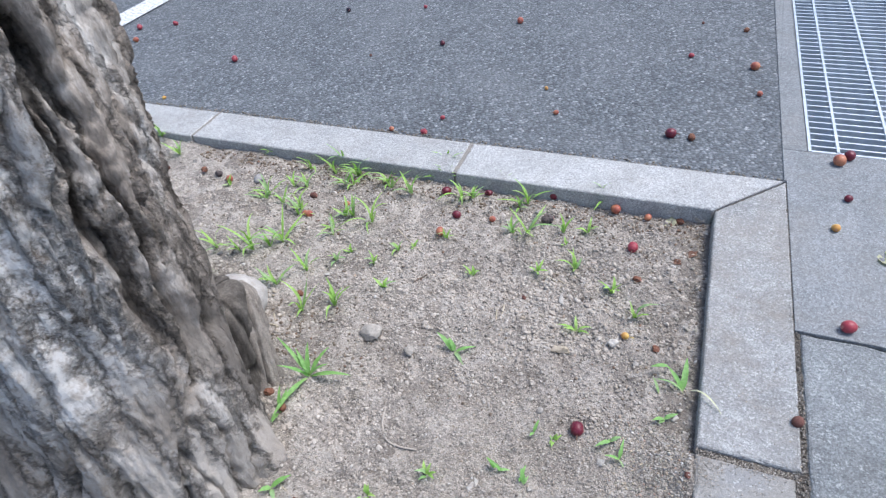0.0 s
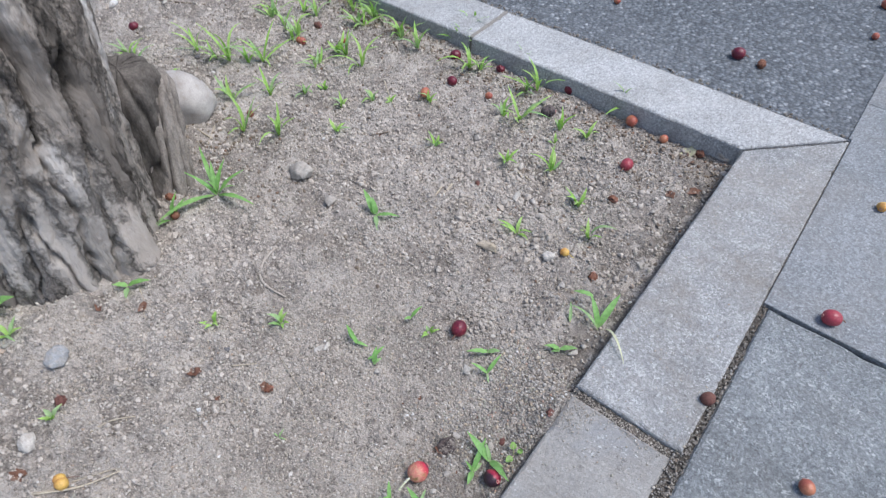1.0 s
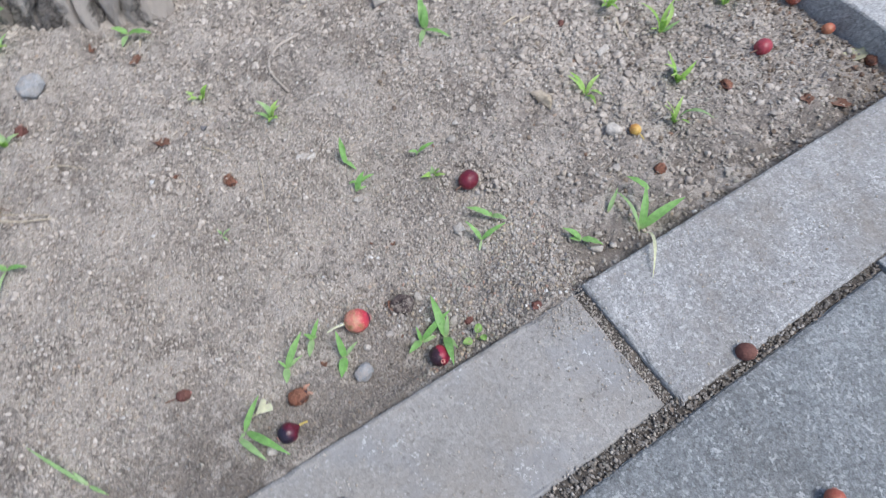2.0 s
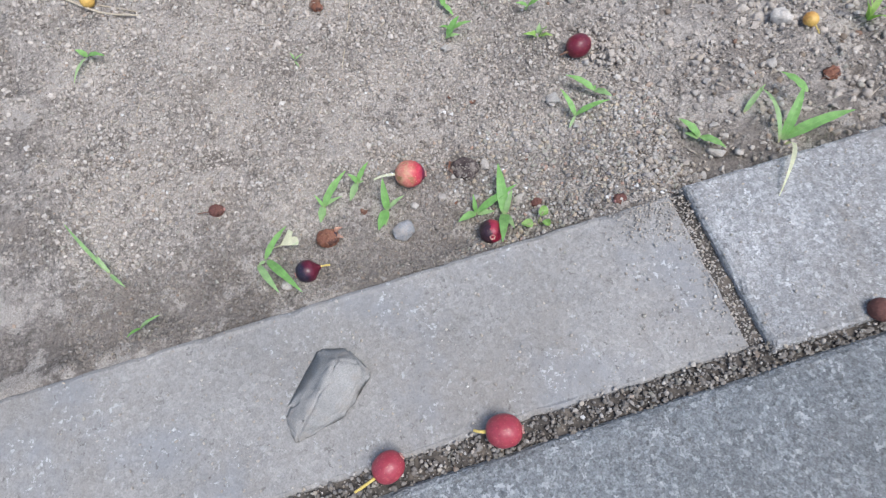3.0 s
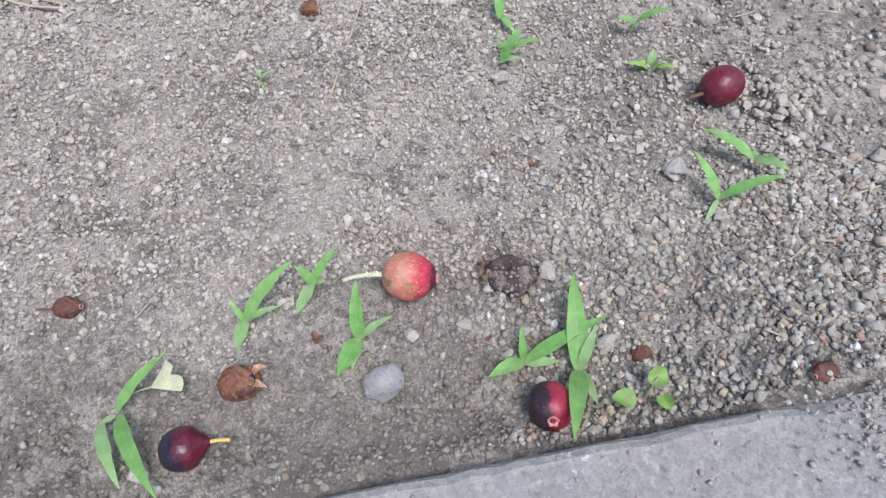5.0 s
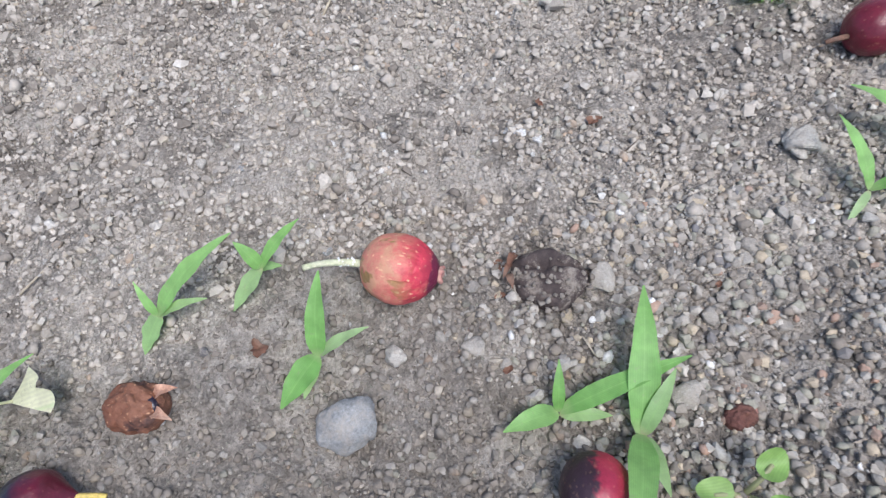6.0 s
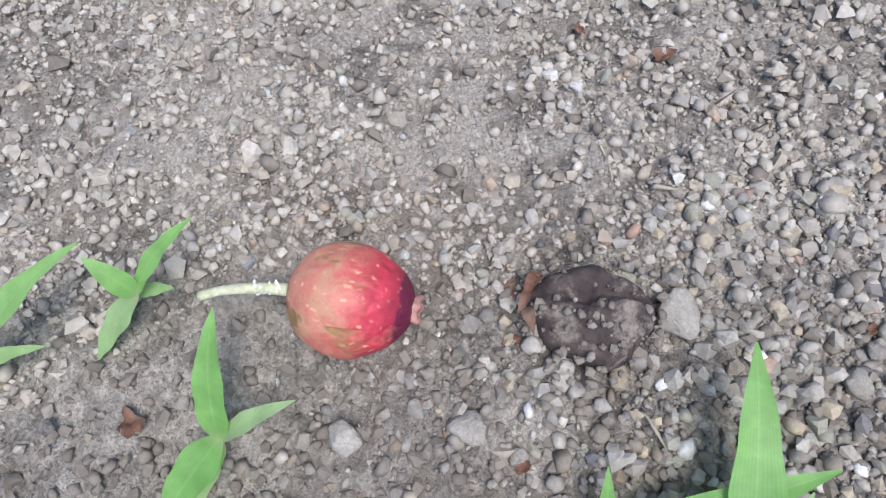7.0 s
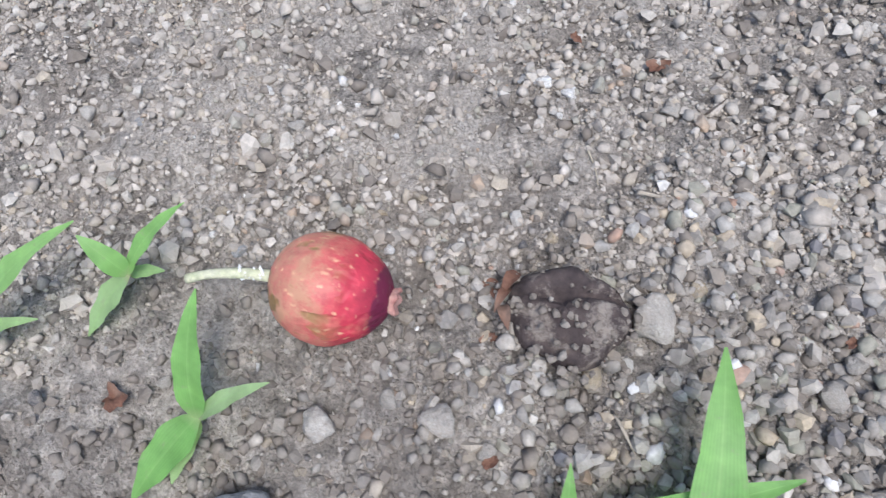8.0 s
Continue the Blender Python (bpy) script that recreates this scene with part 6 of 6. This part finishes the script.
twig([(-0.0667, -0.4198, 0.0010), (-0.0688, -0.4048, 0.0010)], 0.0006, STRAW)
twig([(-0.0735, -0.4637, 0.0010), (-0.0641, -0.4506, 0.0010)], 0.0006, STRAW)

# grass on the bed
tuft(-0.694, -0.274, 0.064, 6, 263, 0.80, 0.0046)
tuft(-0.711, -0.285, 0.043, 4, 264, 0.80, 0.0046)
tuft(-0.661, -0.239, 0.064, 7, 265, 0.80, 0.0046)
tuft(-0.674, -0.256, 0.043, 4, 266, 0.80, 0.0046)
tuft(-0.605, -0.338, 0.047, 5, 267, 0.80, 0.0046)
tuft(-0.540, -0.374, 0.053, 4, 268, 0.80, 0.0046)
tuft(-0.499, -0.349, 0.041, 6, 269, 0.80, 0.0046)
tuft(-0.581, -0.293, 0.045, 4, 270, 0.80, 0.0046)
tuft(-0.448, -0.292, 0.023, 4, 271, 0.80, 0.0046)
tuft(-0.626, -0.335, 0.018, 3, 272, 0.80, 0.0046)
tuft(-0.274, -0.548, 0.023, 5, 273, 0.80, 0.0046)
tuft(-0.330, -0.226, 0.021, 4, 274, 0.80, 0.0046)
tuft(-0.238, -0.192, 0.025, 4, 275, 0.80, 0.0046)
tuft(-0.186, -0.163, 0.034, 5, 276, 0.80, 0.0046)
tuft(-0.159, -0.285, 0.026, 4, 277, 0.80, 0.0046)
tuft(-0.125, -0.200, 0.032, 5, 278, 0.80, 0.0046)
tuft(-0.183, -0.073, 0.028, 4, 279, 0.80, 0.0046)
tuft(-0.221, -0.084, 0.031, 4, 280, 0.80, 0.0046)
tuft(-0.561, -0.029, 0.050, 5, 281, 0.80, 0.0046)
tuft(-0.505, -0.052, 0.054, 5, 282, 0.80, 0.0046)
tuft(-0.637, -0.055, 0.046, 5, 283, 0.80, 0.0046)
tuft(-0.634, -0.017, 0.052, 5, 284, 0.80, 0.0046)
tuft(-0.766, -0.131, 0.048, 5, 285, 0.80, 0.0046)
tuft(-0.725, -0.139, 0.042, 4, 286, 0.80, 0.0046)
tuft(-0.595, -0.183, 0.038, 3, 287, 0.80, 0.0046)
tuft(-0.589, -0.146, 0.043, 6, 288, 0.80, 0.0046)
tuft(-0.538, -0.149, 0.056, 6, 289, 0.80, 0.0046)
tuft(-0.536, -0.229, 0.020, 4, 290, 0.80, 0.0046)
tuft(-0.548, -0.257, 0.021, 4, 291, 0.80, 0.0046)
tuft(-0.461, 0.019, 0.049, 5, 292, 0.80, 0.0046)
tuft(-0.415, -0.035, 0.052, 6, 293, 0.80, 0.0046)
tuft(-0.394, -0.034, 0.037, 5, 294, 0.80, 0.0046)
tuft(-0.277, -0.099, 0.056, 6, 295, 0.80, 0.0046)
tuft(-0.301, -0.107, 0.037, 4, 296, 0.80, 0.0046)
tuft(-0.296, -0.024, 0.054, 5, 297, 0.80, 0.0046)
tuft(-0.360, 0.035, 0.049, 4, 298, 0.80, 0.0046)
tuft(-0.309, -0.035, 0.038, 4, 299, 0.80, 0.0046)
tuft(-0.172, 0.016, 0.059, 5, 300, 0.80, 0.0046)
tuft(-0.462, -0.205, 0.021, 4, 301, 0.80, 0.0046)
tuft(-0.400, -0.152, 0.025, 4, 302, 0.80, 0.0046)
tuft(-0.488, -0.243, 0.023, 4, 303, 0.80, 0.0046)
tuft(-0.830, -0.360, 0.039, 5, 304, 0.80, 0.0046)
tuft(-0.708, -0.082, 0.041, 4, 305, 0.80, 0.0046)
tuft(-0.678, -0.150, 0.045, 4, 306, 0.80, 0.0046)
tuft(-0.763, -0.283, 0.050, 5, 307, 0.80, 0.0046)
tuft(-0.329, -0.590, 0.018, 4, 308, 0.80, 0.0046)
tuft(-0.755, -0.451, 0.025, 4, 309, 0.80, 0.0046)
tuft(-0.358, -0.747, 0.016, 4, 310, 0.80, 0.0046)
tuft(-0.472, -0.728, 0.024, 4, 311, 0.80, 0.0046)
tuft(-0.151, -0.459, 0.013, 4, 312, 0.80, 0.0046)
tuft(-0.088, -0.242, 0.034, 4, 313, 0.80, 0.0046)
tuft(-0.211, -0.115, 0.013, 3, 314, 0.80, 0.0046)
tuft(-0.441, -0.192, 0.015, 3, 315, 0.80, 0.0046)
tuft(-1.123, -0.002, 0.072, 6, 316, 0.80, 0.0046)
tuft(-1.039, -0.046, 0.053, 5, 317, 0.80, 0.0046)
tuft(-0.841, 0.007, 0.041, 4, 318, 0.80, 0.0046)
tuft(-0.736, -0.025, 0.051, 3, 319, 0.80, 0.0046)
tuft(-0.681, -0.019, 0.058, 4, 320, 0.80, 0.0046)
tuft(-0.674, 0.008, 0.056, 5, 321, 0.80, 0.0046)
tuft(-0.629, -0.014, 0.054, 5, 322, 0.80, 0.0046)
tuft(-0.552, -0.039, 0.051, 5, 323, 0.80, 0.0046)
tuft(-0.625, -0.051, 0.043, 4, 324, 0.80, 0.0046)
tuft(-0.734, -0.086, 0.042, 4, 325, 0.80, 0.0046)
tuft(-0.768, -0.117, 0.050, 4, 326, 0.80, 0.0046)
tuft(-0.676, -0.163, 0.041, 4, 327, 0.80, 0.0046)
tuft(-0.782, -0.376, 0.045, 5, 328, 0.80, 0.0046)
tuft(-0.722, -0.359, 0.028, 3, 329, 0.80, 0.0046)
tuft(-0.586, -0.200, 0.036, 3, 330, 0.80, 0.0046)
tuft(-0.576, -0.143, 0.044, 5, 331, 0.80, 0.0046)
tuft(-0.861, -0.114, 0.026, 3, 332, 0.80, 0.0046)
tuft(-0.353, 0.017, 0.045, 4, 333, 0.80, 0.0046)
tuft(-0.180, 0.034, 0.044, 5, 334, 0.80, 0.0046)
tuft(-0.475, 0.054, 0.048, 5, 335, 0.80, 0.0046)
tuft(-0.467, 0.007, 0.042, 4, 336, 0.80, 0.0046)
seedling([((-0.4701, -0.4723, 0.0040), (-0.5285, -0.4455, 0.0300), 0.0052), ((-0.4701, -0.4723, 0.0040), (-0.4947, -0.4540, 0.0300), 0.0059), ((-0.4701, -0.4723, 0.0040), (-0.4822, -0.4425, 0.0350), 0.0059), ((-0.4687, -0.4710, 0.0040), (-0.4538, -0.4374, 0.0300), 0.0065), ((-0.4665, -0.4727, 0.0040), (-0.4123, -0.4614, 0.0180), 0.0064), ((-0.4703, -0.4763, 0.0040), (-0.4774, -0.5506, 0.0120), 0.0072), ((-0.4679, -0.4741, 0.0040), (-0.5013, -0.4869, 0.0300), 0.0051), ((-0.4679, -0.4716, 0.0040), (-0.4415, -0.4620, 0.0300), 0.0050), ((-0.4689, -0.4725, 0.0040), (-0.4733, -0.4792, 0.0300), 0.0051)], label='spreading clump of broad-bladed grass beside the trunk')
seedling([((-0.4784, -0.5342, 0.0040), (-0.4759, -0.5503, 0.0100), 0.0057), ((-0.4774, -0.5310, 0.0040), (-0.4767, -0.5058, 0.0200), 0.0050), ((-0.4760, -0.5321, 0.0040), (-0.4819, -0.5118, 0.0300), 0.0050)])
stone(-0.9918, -0.2878, 0.0401, STONE_WHITE, 3, 146, label='small white scrap on the soil behind the trunk')
seedling([((-0.3076, -0.3714, 0.0040), (-0.3335, -0.3601, 0.0200), 0.0076), ((-0.3060, -0.3702, 0.0040), (-0.3156, -0.3643, 0.0220), 0.0068), ((-0.3047, -0.3715, 0.0040), (-0.2802, -0.3574, 0.0060), 0.0054), ((-0.3060, -0.3713, 0.0030), (-0.2873, -0.3880, 0.0020), 0.0054, PALELEAF)])
seedling([((-0.0182, -0.3465, 0.0040), (-0.0417, -0.3266, 0.0220), 0.0061), ((-0.0182, -0.3465, 0.0040), (-0.0176, -0.3033, 0.0160), 0.0074), ((-0.0389, -0.3234, 0.0160), (-0.0589, -0.3301, 0.0160), 0.0055), ((-0.0166, -0.3496, 0.0040), (-0.0556, -0.3455, 0.0100), 0.0030, PALELEAF, 0.5), ((-0.0131, -0.3484, 0.0060), (0.0256, -0.3819, 0.0220), 0.0029, DRYLEAF, 0.6), ((-0.0443, -0.3587, 0.0020), (-0.0547, -0.3419, 0.0120), 0.0036, PALELEAF)], label='tall grass clump leaning over the kerb stone')
seedling([((-0.0353, -0.3948, 0.0040), (-0.0483, -0.4050, 0.0090), 0.0052), ((-0.0353, -0.3948, 0.0040), (-0.0209, -0.3854, 0.0090), 0.0053), ((-0.0346, -0.3959, 0.0040), (-0.0402, -0.4030, 0.0040), 0.0041, PALELEAF)])
seedling([((-0.2050, -0.5146, 0.0040), (-0.2155, -0.5114, 0.0160), 0.0052), ((-0.2014, -0.5159, 0.0040), (-0.1885, -0.5115, 0.0040), 0.0035), ((-0.1702, -0.5215, 0.0040), (-0.1758, -0.5106, 0.0160), 0.0057), ((-0.1703, -0.5232, 0.0030), (-0.1666, -0.5134, 0.0080), 0.0034, PALELEAF)])
seedling([((-0.4352, -0.6185, 0.0060), (-0.4436, -0.6293, 0.0100), 0.0061), ((-0.4352, -0.6185, 0.0060), (-0.4186, -0.5999, 0.0120), 0.0067), ((-0.4343, -0.6196, 0.0050), (-0.4259, -0.6286, 0.0020), 0.0054, PALELEAF)])
seedling([((-0.0594, -0.7708, 0.0040), (-0.1002, -0.7942, 0.0080), 0.0023, PALELEAF, 0.1), ((-0.0592, -0.7701, 0.0040), (-0.0699, -0.7737, 0.0100), 0.0022, PALELEAF), ((-0.0585, -0.7701, 0.0040), (-0.0474, -0.7620, 0.0040), 0.0022, PALELEAF)], label='blurred pale grass seedling on bare soil')
seedling([((-0.0175, -0.7545, 0.0040), (-0.0123, -0.7603, 0.0060), 0.0021), ((-0.0175, -0.7545, 0.0040), (-0.0205, -0.7405, 0.0090), 0.0021), ((-0.0175, -0.7545, 0.0040), (-0.0167, -0.7434, 0.0120), 0.0017, PALELEAF)])
seedling([((-0.2391, -0.7750, 0.0040), (-0.2421, -0.7804, 0.0100), 0.0043), ((-0.2391, -0.7750, 0.0040), (-0.2289, -0.7596, 0.0100), 0.0042), ((-0.2383, -0.7758, 0.0040), (-0.2178, -0.7863, 0.0020), 0.0024, PALELEAF)])
seedling([((-0.5115, -0.7325, 0.0040), (-0.4824, -0.7014, 0.0300), 0.0172), ((-0.5115, -0.7325, 0.0040), (-0.5190, -0.7225, 0.0300), 0.0131), ((-0.5125, -0.7350, 0.0040), (-0.5374, -0.7402, 0.0200), 0.0133)], label='broad grass clump on the soil near the trunk')
CLODS = (-0.1169, -0.4233)

g = tagged(new("weed_seedling"), "small seedling with round pale green leaves beside the kerb", "weed")
g.location = (HUB[0], HUB[1], soil_z(*HUB))
for k, (cx, cy, w) in enumerate(ROUND):
    round_leaf(cx, cy, (0.005, 0.008, 0.004)[k], w, HUB, g)


# ---- loose gravel and crumbs ----
def away(x, y):
    """Larger clods lie away from the gravelly strip beside the kerb."""
    return 0.0 if x > -0.34 and -0.86 < y < -0.30 else 1.0


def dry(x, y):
    """0 in the darker strip along the kerb, 1 on the rest of the bed."""
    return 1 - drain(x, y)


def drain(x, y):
    """1 in the darker strip along the kerb, 0 on the rest of the bed."""
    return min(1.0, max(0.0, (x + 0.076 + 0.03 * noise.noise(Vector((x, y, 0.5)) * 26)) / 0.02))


# where crusted soil shows bare, and where grit has washed together: x, y, radius, more or less
DRIFTS = [(-0.090, -0.547, 0.014, -1.0), (-0.055, -0.612, 0.020, -0.5), (-0.050, -0.572, 0.015, -0.5), (-0.106, -0.648, 0.013, -0.6),
          (-0.045, -0.640, 0.040, -0.45), (-0.125, -0.570, 0.014, -0.6), (-0.074, -0.519, 0.020, 0.6), (-0.108, -0.596, 0.013, 0.6), (-0.106, -0.539, 0.010, 0.4)]


def gravelly(x, y):
    """How thickly the grit lies: thick along the kerb and in drifts."""
    v = Vector((x, y, 0.1))
    k = 0.55 + 1.1 * noise.noise(v * 7.5) + 0.5 * noise.noise(v * 30)
    k += 0.6 * math.exp(-((x + 0.02) / 0.07) ** 2)
    for sx, sy, r, amt in DRIFTS:
        k += amt * math.exp(-((x - sx) ** 2 + (y - sy) ** 2) / (r * r))
    return min(1.0, max(0.06, k))


scatter("gravel", 19000, (-0.27, -0.002), (-0.80, -0.41), (0.0009, 0.0038), GRAIN, "loose grey and brown grit on dusty soil", "gravel", lambda x, y: gravelly(x, y) * dry(x, y), seed=2, sink=0.35, power=3.2)
scatter("gravel", 12000, (-0.17, -0.004), (-0.69, -0.48), (0.0009, 0.0026), GRAIN, "packed grit bedded in dusty soil", "gravel", lambda x, y: gravelly(x, y) * dry(x, y), seed=22, sink=0.55, power=1.8, kinds=CHIPS)
scatter("gravel", 8000, (-0.11, -0.002), (-0.80, -0.41), (0.0010, 0.0037), MIDGRAIN, "dark grit along the kerb", "gravel", lambda x, y: gravelly(x, y) * drain(x, y), seed=23, sink=0.4)
scatter("gravel", 42000, (-0.20, -0.004), (-0.71, -0.46), (0.0004, 0.0014), GRAIN, "fine grey grit on dusty soil", "gravel", lambda x, y: gravelly(x, y) * (0.12 + 0.88 * dry(x, y)), seed=3, power=1.6, kinds=DUST)
scatter("gravel", 20000, (-1.1, -0.003), (-1.1, -0.003), (0.0014, 0.0048), GRAIN, "scattered grit over the bare tree bed", "gravel", lambda x, y: gravelly(x, y) * (0.2 + 0.8 * dry(x, y)), seed=4, power=3.0, kinds=CHIPS)
scatter("gravel", 11000, (-0.62, -0.004), (-0.76, -0.01), (0.0011, 0.0042), GRAIN, "loose grit strewn over the bare bed", "gravel", lambda x, y: (0.25 + 0.75 * gravelly(x, y)) * (0.2 + 0.8 * dry(x, y)), seed=24, power=3.4, sink=0.15, kinds=CHIPS)
scatter("soil_crumbs", 14000, (-0.27, -0.003), (-0.80, -0.40), (0.0009, 0.0034), CRUMB, "crumbs of dry brown soil", "soil", dry, seed=5, kinds=CHIPS)
scatter("soil_crumbs", 7000, (-0.11, -0.003), (-0.80, -0.40), (0.0008, 0.0036), DARKCRUMB, "crumbs of darker brown soil beside the kerb", "soil", drain, seed=35, kinds=CHIPS, sink=0.3)
scatter("soil_crumbs", 16000, (-1.0, -0.003), (-1.0, -0.003), (0.002, 0.006), CRUMB, "crumbs of dry brown soil over the bed", "soil", dry, seed=6, power=3.0, kinds=CHIPS)
scatter("soil_crumbs", 17000, (-0.85, -0.20), (-0.90, -0.004), (0.0024, 0.0075), CRUMB, "coarse crumbs of broken soil crust over the bed", "soil", lambda x, y: 0.15 + 0.85 * gravelly(y, x), seed=31, power=2.4, sink=0.3, kinds=CHIPS)
scatter("gravel", 7500, (-0.45, -0.08), (-0.82, -0.40), (0.0018, 0.0042), GRAIN, "coarse loose grit on the middle of the bed", "gravel", lambda x, y: min(1.0, max(0.03, 0.45 + 1.6 * noise.noise(Vector((x * 9, y * 9, 3.3))) + 0.7 * noise.noise(Vector((x * 31, y * 31, 1.3))))), seed=33, power=1.7, sink=0.08, kinds=CHIPS)
# dark crumbs stand in for the shade of small pits in the soil
scatter("soil_crumbs", 11000, (-0.85, -0.05), (-0.92, -0.004), (0.0014, 0.0052), DARKCRUMB, "dark crumbs in place of shaded pits over the bed", "soil", lambda x, y: min(1.0, max(0.05, 0.40 + 1.5 * noise.noise(Vector((x * 8, y * 8, 7.3))) + 0.9 * noise.noise(Vector((x * 27, y * 27, 5.3))))) * dry(x, y), seed=36, power=2.0, sink=0.2, kinds=CHIPS)
scatter("gravel", 5200, (-0.085, -0.003), (-0.58, -0.41), (0.0012, 0.0044), KERBGRAIN, "grey and tan gravel washed against the kerb", "gravel", lambda x, y: min(1.0, max(0.0, (y + 0.565 + 0.03 * noise.noise(Vector((x * 40, y * 40, 2.2)))) / 0.04)) * (0.35 + 0.65 * gravelly(x, y)), seed=37, power=2.2, sink=0.2)
scatter("gravel", 4500, (-0.30, -0.004), (-0.44, -0.004), (0.0024, 0.0070), GRAIN, "coarse grit near the corner of the bed", "gravel", lambda x, y: 0.15 + 0.85 * gravelly(x, y), seed=32, power=2.6, sink=0.25)
scatter("gravel", 5200, (0.0985, 0.1115), (-1.0, 0.10), (0.001, 0.0042), DARKGRAIN, "grit in the joint between kerb and paving", "gravel", None, lambda x, y: 0.0152 if y < -0.43 else 0.0170 - 0.0030 * max(0.0, (x - 0.105) / 0.007), seed=8)
scatter("gravel", 600, (0.097, 0.110), (-1.0, -0.30), (0.001, 0.0038), GRAIN, "pale grit in the kerb joint", "gravel", None, lambda x, y: 0.0160 if y < -0.43 else 0.0180, seed=28)
scatter("gravel", 4200, (0.0, 0.10), (-0.53, -0.4275), (0.0006, 0.0025), GRAIN, "grit spilled on the kerb stone", "gravel", lambda x, y: max(0.85 * math.exp(-((x / 0.022) ** 2) - ((y + 0.447) / 0.020) ** 2), 0.012 * math.exp(-((y + 0.46) / 0.04) ** 2), math.exp(-(((y + 0.4335) / 0.0065) ** 2))), lambda x, y: 0.0158 if y < -0.4375 else 0.0136 + 0.0015 * math.exp(-((x / 0.03) ** 2)), seed=10)
scatter("gravel", 1900, (0.003, 0.1), (-0.80, 0.0), (0.0006, 0.0026), GRAIN, "grains of grit on the kerb stones", "gravel", None, lambda x, y: 0.0157 if y < -0.4375 else 0.0198, seed=11, sink=0.55, power=3.5)
scatter("soil_crumbs", 7000, (-1.1, -0.004), (-1.1, -0.004), (0.004, 0.012), CRUMB, "dry clods of brown soil over the bed", "soil", lambda x, y: gravelly(y + 0.3, x - 0.2) * away(x, y), seed=12, power=2.4, sink=0.6)
scatter("gravel", 700, (-1.1, -0.004), (-1.1, -0.004), (0.005, 0.011), GRAIN, "small stones over the bed", "gravel", away, seed=13, power=2.0, sink=0.5)
scatter("plant_litter", 4500, (-0.9, -0.004), (-0.45, -0.004), (0.002, 0.007), LITTER, "dark crumbled leaf litter between grass and soil", "litter",
        lambda x, y: min(1.0, 0.9 * math.exp(-(y / 0.12) ** 2) * (0.5 + noise.noise(Vector((x * 14, y * 14, 2)))) + 0.9 * math.exp(-((x + 0.53) / 0.07) ** 2 - ((y + 0.44) / 0.09) ** 2) + 0.05), seed=14, power=2.0, sink=0.2)
p0 = [ob for ob in bpy.data.objects if ob.get("label", "").startswith("rotten grey-brown")][0].location


def over_rot(x, y):
    """Crumbs lie thickest on the half of the rotten fruit that faces the kerb."""
    d = math.hypot(x - p0.x, y - p0.y)
    near = 0.28 if x - p0.x - 0.4 * (y - p0.y) > 0.001 else 0.10
    return near if d < 0.0085 else 0.6 * math.exp(-((d - 0.0095) / 0.0022) ** 2)


scatter("soil_crumbs", 300, (p0.x - 0.012, p0.x + 0.012), (p0.y - 0.012, p0.y + 0.012), (0.0006, 0.0026), DARKCRUMB, "crumbs strewn over the rotten fruit", "soil",
        over_rot, lambda x, y: p0.z + 0.0030 * max(0.0, 1 - (math.hypot(x - p0.x, y - p0.y) / 0.0100) ** 3) - 0.0003, seed=15, power=2.2)
scatter("soil_crumbs", 260, (CLODS[0] - 0.022, CLODS[0] + 0.022), (CLODS[1] - 0.022, CLODS[1] + 0.022), (0.0014, 0.0058), CLODDY, "small heap of crumbled pale soil beside a fruit", "soil",
        lambda x, y: math.exp(-((x - CLODS[0]) ** 2 + (y - CLODS[1]) ** 2) / 0.00012), lambda x, y: soil_z(x, y) + 0.006 * math.exp(-((x - CLODS[0]) ** 2 + (y - CLODS[1]) ** 2) / 0.0001), seed=16, power=1.6)
scatter("soil_crumbs", 900, (-0.36, -0.08), (-0.40, -0.14), (0.004, 0.013), CLODDY, "broken pale clods of crusted soil on the bed", "soil",
        lambda x, y: math.exp(-((x + 0.19) / 0.075) ** 2 - ((y + 0.27) / 0.08) ** 2), seed=17, power=2.2, sink=0.5)
scatter("plant_litter", 900, (-0.75, -0.01), (-0.55, -0.01), (0.004, 0.014), STRAWS, "bits of dry straw and stalk on the bed", "litter", None, seed=18, power=1.6, sink=0.2, kinds=SLIVERS)
# chips broken from the edge of the asphalt beside the kerb
scatter("gravel", 900, (-1.9, 0.10), (0.1035, 0.115), (0.002, 0.008), DARKGRAIN, "dark crumbs along the broken edge of the asphalt", "gravel", None, lambda x, y: 0.0175, seed=19, power=2.0, sink=0.3)
scatter("plant_litter", 500, (-1.0, -0.01), (-0.05, -0.004), (0.003, 0.010), LITTER, "dry leaf litter gathered against the kerb", "litter", None, seed=20, power=1.6, sink=0.2)
